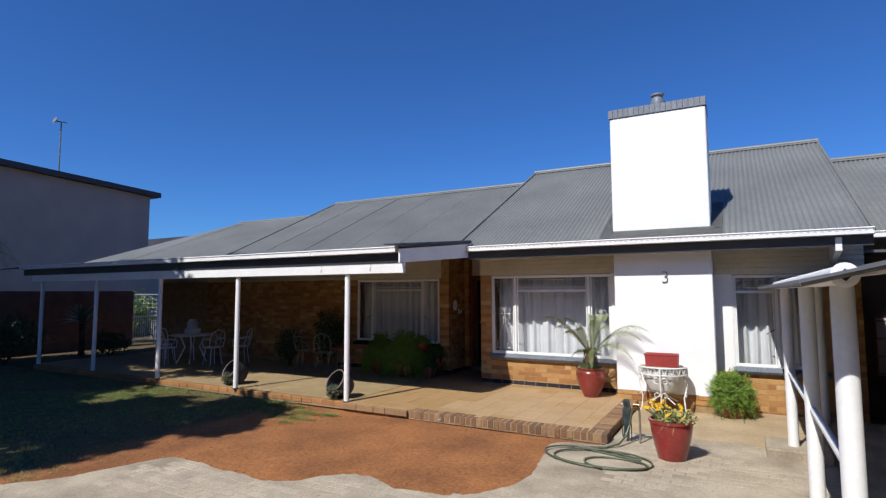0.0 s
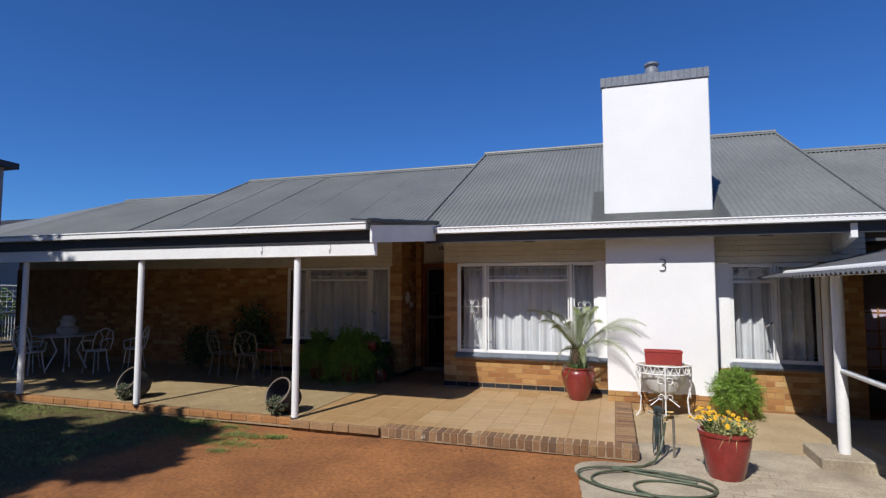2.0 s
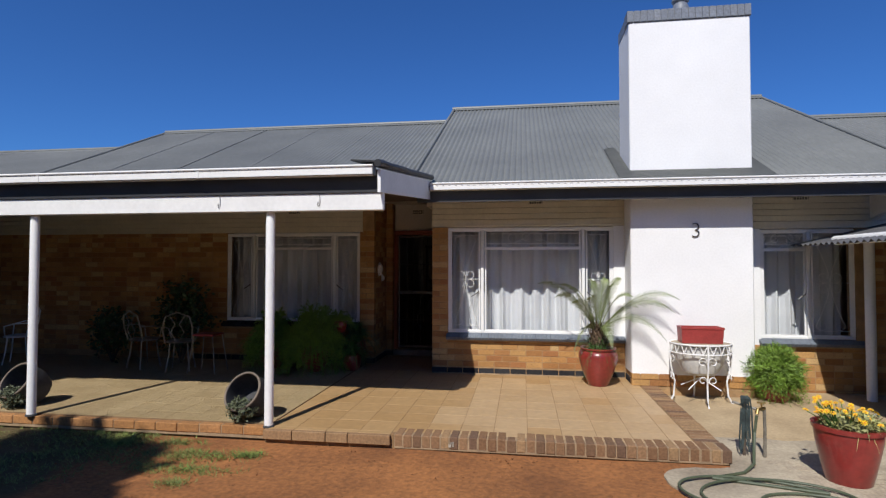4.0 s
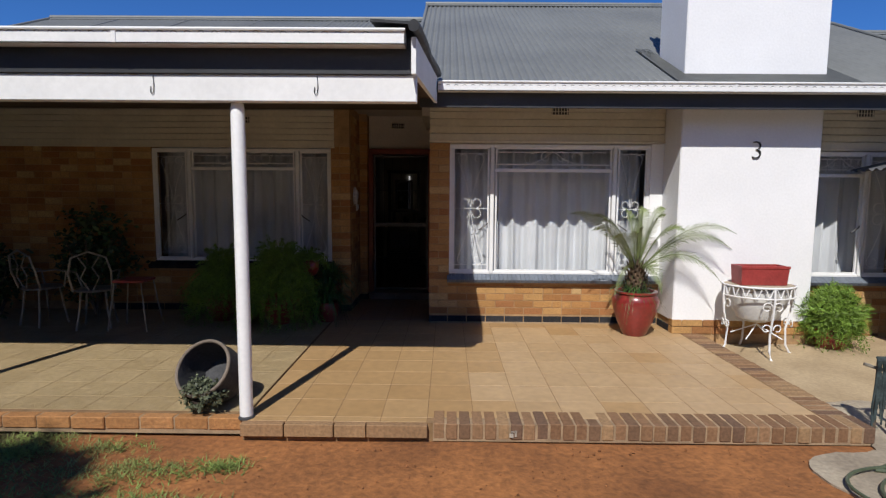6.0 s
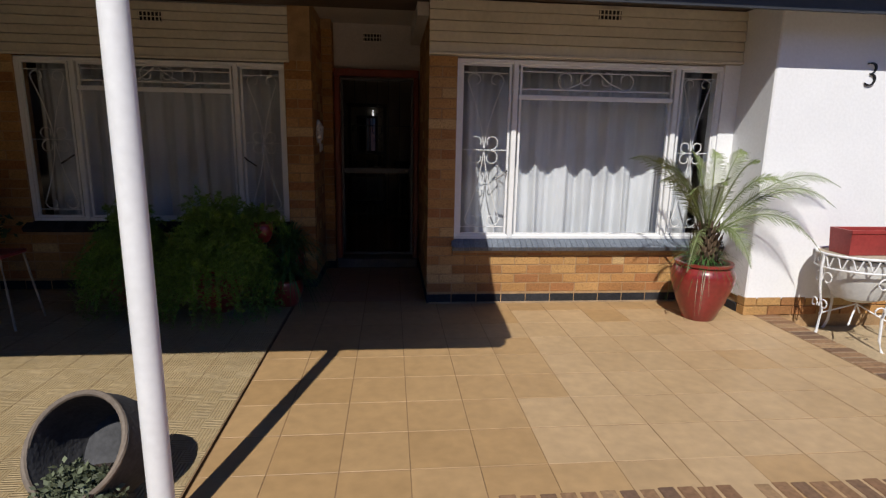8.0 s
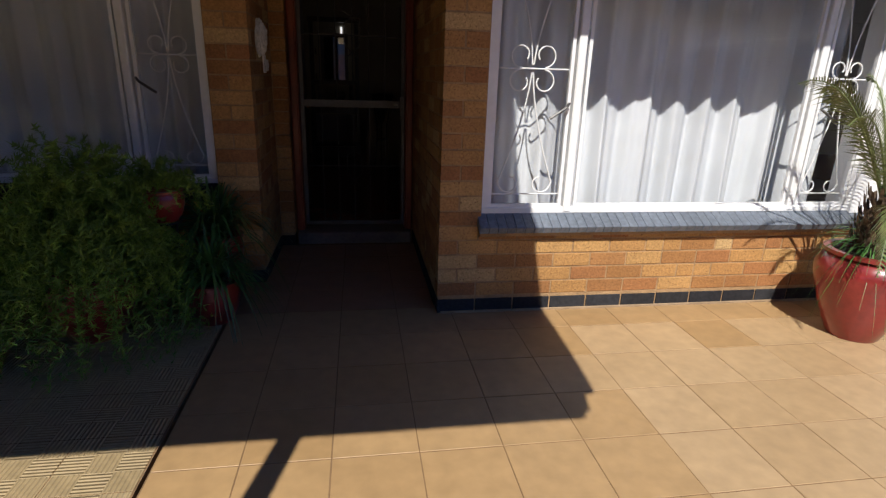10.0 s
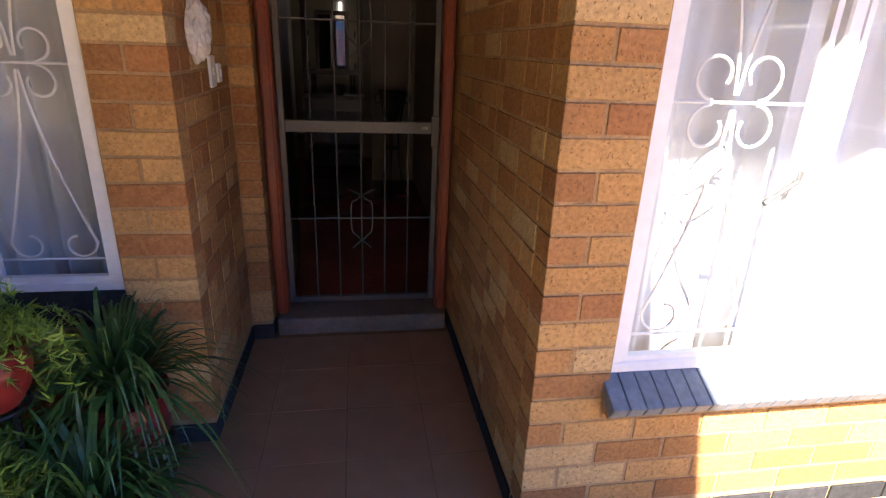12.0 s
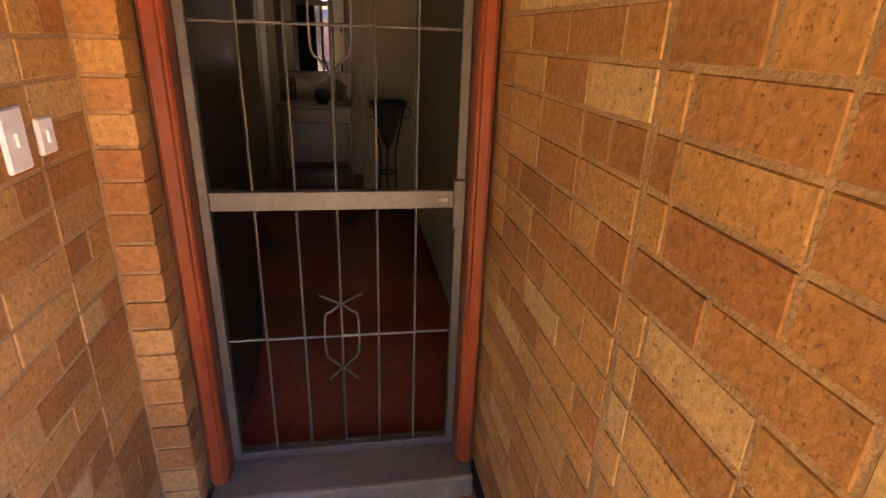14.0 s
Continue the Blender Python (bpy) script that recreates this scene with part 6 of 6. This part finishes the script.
def table_pot():
    t = thing("table_pot", -12.95, 9.45, 0.732, label="pale stacked jar on the garden table", category="jar")
    part("jar", lathe(bmesh.new(), [(0.16, 0), (0.2, 0.06), (0.2, 0.14), (0.14, 0.17), (0.13, 0.26), (0.16, 0.3), (0.12, 0.33), (0.1, 0.4), (0.001, 0.41)], 22), PALE_BOWL, t, smooth=True)


table_pot()
garden_chair(-8.6, 9.75, 200, GALV, "thin metal verandah chair with scrolled arms")


def metal_stool(x, y):
    t = thing("metal_stool", x, y, 0, label="thin metal stool with a rusty red seat", category="stool", group="verandah chairs")
    part("seat", boxed(-0.17, 0.17, -0.15, 0.15, 0.545, 0.575, bevel=0.008), RED_BOX, t, "rusty red seat")
    for sx in (-1, 1):
        for sy in (-1, 1):
            part("leg", tubed([(sx * 0.15, sy * 0.13, 0.545), (sx * 0.18, sy * 0.15, 0.3), (sx * 0.22, sy * 0.18, 0.0)], 0.009, 7), GALV, t)


metal_stool(-8.12, 9.7)
garden_chair(-9.3, 9.85, 160, GALV, "thin metal verandah chair in deep shade")
bush(-10.1, 10.15, 0.0, (0.5, 0.35, 0.5), 1500, 66, "leafy green pot plant in the verandah's shade", DARK_LEAF, 0.07, "verandah_plant")
bush(-8.95, 10.28, 0.0, (0.6, 0.3, 0.75), 2600, 67, "leafy green pot plant in the verandah's shade", DARK_LEAF, 0.07, "verandah_plant")


# ---- the hall behind the gate ----
def hall_stand():
    t = thing("hall_stand", -5.52, 15.7, 0.085, label="dark wooden hall stand with a mirror and shelf", category="hall stand")
    part("tabletop", boxed(-0.36, 0.36, -0.22, 0.2, 0.82, 0.86, bevel=0.006), WOOD_DARK, t)
    part("drawer_case", boxed(-0.34, 0.34, -0.2, 0.19, 0.68, 0.819, bevel=0.004), WOOD_DARK, t)
    part("panel", boxed(-0.29, 0.29, -0.1, -0.08, 0.28, 0.66, bevel=0.003), LILAC_GREY, t, "lilac-grey lower panel")
    part("plinth", boxed(-0.35, 0.35, -0.19, 0.18, 0.03, 0.19, bevel=0.004), WOOD_DARK, t)
    part("coat_rail", boxed(-0.36, 0.36, 0.12, 0.148, 1.08, 1.14, bevel=0.004), WOOD_DARK, t)
    for sx in (-0.25, -0.215, 0.215, 0.25):
        part("spindle", lathe(bmesh.new(), [(0.012, 0.86), (0.02, 0.92), (0.011, 0.97), (0.018, 1.03), (0.012, 1.08)], 10, m=Matrix.Translation((sx, 0.16, 0))), WOOD_DARK, t, smooth=True)
    part("shelf", boxed(-0.34, 0.34, -0.2, 0.19, 0.2, 0.23), WOOD_DARK, t)
    for sx in (-0.33, 0.33):
        for sy in (-0.18, 0.17):
            part("leg", boxed(sx - 0.025, sx + 0.025, sy - 0.02, sy + 0.02, 0, 0.68, bevel=0.004), WOOD_DARK, t)
        part("upright", boxed(sx - 0.03, sx + 0.03, 0.15, 0.19, 0.86, 1.95, bevel=0.005), WOOD_DARK, t)
    part("mirror_frame", boxed(-0.2, 0.2, 0.15, 0.185, 1.1, 1.8, bevel=0.006), WOOD_DARK, t)
    part("mirror", boxed(-0.15, 0.15, 0.143, 0.149, 1.15, 1.75), MIRROR, t, "silvered mirror")
    part("cornice", boxed(-0.38, 0.38, 0.13, 0.2, 1.95, 2.02, bevel=0.006), WOOD_DARK, t)
    for sx in (-0.27, 0.27):
        for k in (1.15, 1.5):
            part("hook", tubed([(sx, 0.16, k), (sx, 0.06, k + 0.02), (sx, 0.04, k + 0.08)], 0.008, 6), IRON, t)


LILAC_GREY = material("lilac_grey_panel", (0.27, 0.25, 0.29), 0.5, vary=0.08, scale=5, fine=30)
MIRROR = material("mirror", (0.9, 0.9, 0.9), 0.02, metal=1.0, vary=0.0, bump=0)
hall_stand()


def hall_pot():
    t = thing("hall_pot", -5.45, 15.6, 0.946, label="small dark pot on the hall stand", category="pot")
    part("pot", lathe(bmesh.new(), [(0.05, 0), (0.075, 0.04), (0.08, 0.1), (0.06, 0.13), (0.05, 0.1)], 18), GREY_POT, t, smooth=True)


hall_pot()


def iron_pedestal():
    t = thing("iron_pedestal", -4.88, 14.55, 0.085, label="black wrought-iron flower stand with a glass cone", category="flower stand")
    for a in (90, 210, 330):
        c, k = math.cos(radians(a)), math.sin(radians(a))
        part("leg", tubed([(0.15 * c, 0.15 * k, 1.0), (0.07 * c, 0.07 * k, 0.6), (0.08 * c, 0.08 * k, 0.3), (0.13 * c, 0.13 * k, 0)], 0.008, 7), IRON, t)
        part("ring_handle", tubed([(0.17 * c + 0.035 * math.cos(i * 0.524), 0.17 * k, 0.93 + 0.045 * math.sin(i * 0.524)) for i in range(12)], 0.005, 6, closed=True), IRON, t)
    for z, r in ((1.0, 0.15), (0.42, 0.075)):
        part("hoop", tubed([(r * math.cos(i * 0.2618), r * math.sin(i * 0.2618), z) for i in range(24)], 0.008, 6, closed=True), IRON, t)
    part("cone", lathe(bmesh.new(), [(0.01, 0.62), (0.06, 0.72), (0.13, 1.0), (0.122, 1.0), (0.05, 0.73)], 18), GREY_POT, t, smooth=True)


iron_pedestal()


def wall_mirror():
    t = thing("wall_picture", -6.015, 13.6, 1.45, label="dark framed oval mirror on the hall wall", category="mirror")
    part("picture_frame", boxed(0, 0.03, -0.25, 0.25, -0.35, 0.35, bevel=0.01), WOOD_DARK, t)
    part("glass", boxed(0.03, 0.034, -0.2, 0.2, -0.3, 0.3), MIRROR, t)


wall_mirror()


def back_window():
    """A narrow pane on the hall's end wall glows in place of daylight."""
    t = thing("window_4", -5.42, 16.19, 1.25, label="narrow pane at the hall's end, glowing in place of daylight", category="window", kind="structure")
    part("pane", boxed(-0.014, 0.014, -0.012, 0.0, 0.0, 0.75), DAYLIGHT, t)


DAYLIGHT = bpy.data.materials.new("daylight_pane")
DAYLIGHT.use_nodes = True
em = DAYLIGHT.node_tree.nodes.new("ShaderNodeEmission")
em.inputs["Strength"].default_value = 0.8
DAYLIGHT.node_tree.links.new(em.outputs[0], DAYLIGHT.node_tree.nodes["Material Output"].inputs["Surface"])
back_window()


# ---- unseen, added behind the walker: walls that close the place, a sky screen ----
masonry("garden_wall_street", -20.6, 9.4, -9.2, -9.0, -0.25, 2.3, WALL_BROWN, "unseen brown wall closing the street side")
masonry("garden_wall_east", 9.2, 9.4, -9.0, 10.9, -0.25, 2.3, WALL_BROWN, "brown painted garden wall")


# unseen block added to keep low sky light out of the verandah
def opposite_house():
    t = thing("opposite_house", -5, -17, GROUND, label="unseen tall brown block with a dark roof, screening the low sky", category="house")
    part("wall", boxed(-24, 24, -5, 5, 0, 6.6), DIM_WALL, t)
    bm = bmesh.new()
    v = [bm.verts.new(p) for p in ((-25, 5.8, 6.4), (25, 5.8, 6.4), (20, 0, 9.8), (-20, 0, 9.8), (-25, -5.8, 6.4), (25, -5.8, 6.4))]
    bm.faces.new((v[1], v[0], v[3], v[2]))
    bm.faces.new((v[3], v[4], v[5], v[2]))
    bm.faces.new((v[0], v[4], v[3]))
    bm.faces.new((v[1], v[2], v[5]))
    part("roof", bm, FASCIA, t, "dark pitched roof")


opposite_house()


# ---- bricks and tiles, one by one ----
BRICK_MESH = {}


def brick_mesh(key, lx, ly, lz, mat, bevel=0.0022):
    if key not in BRICK_MESH:
        bm = boxed(0, lx, 0, ly, 0, lz, bevel=bevel)
        me = bpy.data.meshes.new(key[0])
        bm.to_mesh(me)
        bm.free()
        me.materials.append(mat)
        BRICK_MESH[key] = me
    return BRICK_MESH[key]


def lay_bricks(parent, face, fixed, a0, a1, z0, z1, seed, mat=None, mixed=True, name="brick", course=0.086, corner=False, plain=False):
    """Courses of face bricks. face 'y': a wall facing -y with its face at y = fixed, a along x; face 'x+' / 'x-': a wall facing +x / -x, a along y.
    plain: the whole wall is one mesh."""
    rnd = random.Random(seed)
    mat = mat or BRICK
    joint, deep = 0.010, 0.10
    n = max(1, int(round((z1 - z0) / course)))
    course = (z1 - z0) if n == 1 else course
    h = course - joint
    all_bm = bmesh.new() if plain else None
    for c in range(n):
        z = z0 + c * course + joint * 0.5
        a, first = a0, True
        while a < a1 - 0.02:
            if mixed and c % 2:
                size = 0.106 if (first or rnd.random() < 0.45) else 0.222
            else:
                size = 0.222
            if first and not corner and c % 2:
                size = 0.106
            if first and corner and c % 2:
                size = 0.106
            size = min(size, a1 - a)
            if a1 - (a + size + joint) < 0.03:
                size = a1 - a
            first = False
            shift = rnd.uniform(-0.0015, 0.0008)
            if face == "y":
                dims, at = (round(size, 3), deep, h), (a, fixed + shift, z)
            elif face == "x+":
                dims, at = (deep, round(size, 3), h), (fixed - deep - shift, a, z)
            else:
                dims, at = (deep, round(size, 3), h), (fixed + shift, a, z)
            if plain:
                made = bmesh.ops.create_cube(all_bm, size=1.0)["verts"]
                bmesh.ops.transform(all_bm, verts=made, matrix=Matrix.Translation((at[0] + dims[0] / 2, at[1] + dims[1] / 2, at[2] + dims[2] / 2)) @ Matrix.Diagonal((*dims, 1)))
            else:
                o = new(name, brick_mesh((name, dims, mat.name), *dims, mat))
                o.parent = parent
                o.matrix_basis = Matrix.Translation(at) @ pose(0, 0, 0, rnd.uniform(-0.25, 0.25), rnd.uniform(-0.3, 0.3), 0)
            a += size + joint
    if plain:
        ob = bm_object("bricks", all_bm, mat, parent)
        ob["kind"] = "stuff"


ob_named = bpy.data.objects
P = 0.106   # height of the black painted plinth course
lay_bricks(ob_named["wall_front_pier"], "y", WALL_Y, CORNER_X, WIN_A[0] - 0.004, P + 5 * 0.086, 2.17, 1, corner=True)
lay_bricks(ob_named["wall_front_sill"], "y", WALL_Y, CORNER_X, CH[0] - 0.01, P, P + 5 * 0.086, 2, corner=True)
lay_bricks(ob_named["wall_front_sill"], "y", WALL_Y - 0.004, CORNER_X, CH[0] - 0.01, 0.0, P - 0.014, 3, BLACK_BRICK, False, "plinth_brick")
lay_bricks(ob_named["wall_porch_right"], "x-", CORNER_X, WALL_Y + 0.112, 10.735, P, 2.6, 4)
lay_bricks(ob_named["wall_porch_right"], "x-", CORNER_X, 10.757, DOOR_Y - 0.09, P, 2.6, 44)
lay_bricks(ob_named["wall_porch_right"], "x-", CORNER_X - 0.004, WALL_Y + 0.112, DOOR_Y - 0.09, 0.0, P - 0.014, 5, BLACK_BRICK, False, "plinth_brick")
lay_bricks(ob_named["wall_porch_left"], "x+", PORCH_X, LEFT_Y + 0.112, 11.475, P, 2.6, 6)
lay_bricks(ob_named["wall_porch_left"], "x+", PORCH_X + 0.004, LEFT_Y + 0.112, 11.475, 0.0, P - 0.014, 7, BLACK_BRICK, False, "plinth_brick")
lay_bricks(ob_named["wall_porch_return"], "y", 11.48, PORCH_X + 0.004, -5.70, P, 2.6, 8, mixed=False)
lay_bricks(ob_named["wall_porch_return"], "y", 11.476, PORCH_X + 0.004, -5.70, 0.0, P - 0.014, 8, BLACK_BRICK, False, "plinth_brick")
lay_bricks(ob_named["wall_left_pier"], "y", LEFT_Y, WIN_C[1] + 0.004, PORCH_X, P, 2.17, 9)
lay_bricks(ob_named["wall_left_sill"], "y", LEFT_Y, -14.0, WIN_C[1], P, P + 6 * 0.086, 10, plain=True)
lay_bricks(ob_named["wall_left_sill"], "y", LEFT_Y - 0.004, -9.0, PORCH_X, 0.0, P - 0.014, 11, BLACK_BRICK, False, "plinth_brick")
lay_bricks(ob_named["wall_left_far"], "y", LEFT_Y, -14.0, WIN_C[0] - 0.004, P + 6 * 0.086, 2.17, 12, plain=True)
lay_bricks(ob_named["wall_right_sill"], "y", WALL_Y, CH[1] + 0.01, 1.55, -0.17, P + 5 * 0.086, 13)
lay_bricks(ob_named["wall_right_end"], "y", WALL_Y, WIN_B[1] + 0.12, 1.55, P + 5 * 0.086, 2.17, 14)
lay_bricks(chimney.children[1], "y", CH[2], CH[0], CH[1], 0.0, 0.17, 15, mixed=False)
lay_bricks(chimney.children[1], "x-", CH[0], CH[2] + 0.112, WALL_Y, 0.0, 0.085, 16, BLACK_BRICK, False, "plinth_brick")
setting("plinth_fillet", boxed(CORNER_X + 0.02, CH[0] - 0.01, WALL_Y - 0.012, WALL_Y, -0.01, 0.016, bevel=0.004), BORDER_MORTAR, "pale mortar fillet along the plinth")
# grey brick-on-edge course along the chimney's top
for i in range(18):
    o = new("cap_brick", brick_mesh(("cap_brick", (0.078, 0.22, 0.15), "grey"), 0.078, 0.22, 0.15, GREY_BRICK))
    o.parent = chimney
    o.matrix_basis = inv @ Matrix.Translation((CH[0] - 0.02 + i * 0.0878, CH[2] - 0.02, 4.905))


def tile_field(parent, x0, x1, y0, y1, ox, oy, px, py, mats, name, seed, joint=0.0045, skip=None):
    rnd = random.Random(seed)
    i0, i1 = math.floor((x0 - ox) / px), math.ceil((x1 - ox) / px)
    j0, j1 = math.floor((y0 - oy) / py), math.ceil((y1 - oy) / py)
    for i in range(i0, i1):
        for j in range(j0, j1):
            a, b = max(x0, ox + i * px + joint / 2), min(x1, ox + (i + 1) * px - joint / 2)
            c, d = max(y0, oy + j * py + joint / 2), min(y1, oy + (j + 1) * py - joint / 2)
            if b - a < 0.02 or d - c < 0.02 or (skip and skip((a + b) / 2, (c + d) / 2)):
                continue
            mat = mats((a + b) / 2, (c + d) / 2, rnd)
            dims = (round(b - a, 3), round(d - c, 3), 0.02)
            o = new(name, brick_mesh((name, dims, mat.name), *dims, mat, 0.0012))
            o.parent = parent
            o.matrix_basis = Matrix.Translation((a, c, -0.0178 + rnd.uniform(-0.0006, 0.0006))) @ pose(0, 0, 0, rnd.uniform(-0.12, 0.12), rnd.uniform(-0.12, 0.12), 0)


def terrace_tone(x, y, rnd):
    # past the wall line, tiles take the tone that carries the shade
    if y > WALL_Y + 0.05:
        return TILE_SHADE
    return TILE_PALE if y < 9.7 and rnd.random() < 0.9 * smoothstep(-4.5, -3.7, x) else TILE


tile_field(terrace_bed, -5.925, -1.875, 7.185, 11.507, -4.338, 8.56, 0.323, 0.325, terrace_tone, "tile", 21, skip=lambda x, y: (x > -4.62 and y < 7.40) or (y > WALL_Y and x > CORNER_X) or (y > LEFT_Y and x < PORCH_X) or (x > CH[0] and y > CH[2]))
tile_field(verandah_bed, -11.0, -5.95, 7.34, 10.66, -5.95, 8.5, 0.30, 0.30, lambda x, y, r: TILE_RIBBED, "tile", 22, 0.004)
verandah_floor = setting("verandah_floor", boxed(-16.4, -11.01, 7.34, 10.66, -0.1, 0.0), TILE_RIBBED)

# brick-on-edge border, along the front and the open side
for i in range(34):
    o = new("border_brick", brick_mesh(("border_brick", (0.079, 0.222, 0.112), "paver"), 0.079, 0.222, 0.112, PAVER, 0.007))
    o.parent = terrace_bed
    o.matrix_basis = Matrix.Translation((-4.62 + i * 0.0885, 7.155 + random.uniform(-0.006, 0.006), -0.107 + random.uniform(-0.003, 0.003)))
for i in range(26):
    o = new("border_brick", brick_mesh(("border_brick", (0.222, 0.079, 0.112), "paver"), 0.222, 0.079, 0.112, PAVER, 0.007))
    o.parent = terrace_bed
    o.matrix_basis = Matrix.Translation((-1.862 + random.uniform(-0.005, 0.005), 7.385 + i * 0.0885, -0.107 + random.uniform(-0.003, 0.003)))
# rough-faced edging blocks of the verandah and the flat kerb strip
for i in range(42):
    o = new("edging_block", brick_mesh(("edging_block", (0.233, 0.11, 0.085), "orange"), 0.233, 0.11, 0.085, ORANGE_BLOCK, 0.006))
    o.parent = verandah_bed
    o.matrix_basis = Matrix.Translation((-6.185 - i * 0.241, 7.227 + random.uniform(-0.005, 0.005), -0.09)) @ pose(0, 0, 0, 0, random.uniform(-0.5, 0.5), random.uniform(-1, 1))
for i, w in enumerate((0.3, 0.34, 0.22, 0.42)):
    o = new("kerb_slab", brick_mesh(("kerb_slab", (w - 0.008, 0.06, 0.089), "kerb"), w - 0.008, 0.06, 0.089, KERB, 0.004))
    o.parent = terrace_bed
    o.matrix_basis = Matrix.Translation((-5.93 + sum((0.3, 0.34, 0.22, 0.42)[:i]), 7.13, -0.09))


paver_field()


def worn_paving():
    """Old pavers half lost under cement wash, joined into one sheet of pieces."""
    rnd = random.Random(31)
    verts, faces = [], []
    row, y = 0, 2.6
    while y < 7.3:
        x = -4.4 + (0.11 if row % 2 else 0.0)
        while x < 0.6:
            inside = y < paving_limit(min(-1.55, x)) - 0.85 if x < -2.3 else (x > -1.5 or y < 4.6)
            if inside and noise.noise((x * 0.9, y * 0.9, 12)) > -0.1 and rnd.random() > 0.14:
                z, tilt = GROUND + 0.0152 + rnd.uniform(-0.001, 0.0015), rnd.uniform(-0.003, 0.003)
                lx, ly = 0.214, 0.103
                i = len(verts)
                for h, c in ((-0.01, 0.0), (0.0, 0.006)):
                    verts.extend([(x + c, y + c, z + h), (x + lx - c, y + c + tilt, z + h), (x + lx - c, y + ly - c + tilt, z + h), (x + c, y + ly - c, z + h)])
                faces.append((i + 4, i + 5, i + 6, i + 7))
                for k in range(4):
                    j = (k + 1) % 4
                    faces.append((i + k, i + j, i + 4 + j, i + 4 + k))
            x += 0.221
        y += 0.110
        row += 1
    me = bpy.data.meshes.new("worn_pavers")
    me.from_pydata(verts, [], faces)
    me.materials.append(OLD_PAVER)
    ob = new("worn_pavers", me)
    ob.parent = pavement
    ob["kind"] = "stuff"


worn_paving()

OLD_PAINT = material("old_pale_paint", (0.42, 0.37, 0.30), 0.8, vary=0.2, scale=30, fine=90)
# a smear of old white paint on the front of the brick border
for dx, dz, w, h in ((0.0, 0.0, 0.028, 0.03), (0.036, 0.006, 0.014, 0.045), (0.008, 0.036, 0.035, 0.01)):
    part("paint_smear", boxed(-4.10 + dx, -4.10 + dx + w, 7.1445, 7.1475, -0.085 + dz, -0.085 + dz + h, bevel=0.001), OLD_PAINT, terrace_bed, "smear of old pale paint")
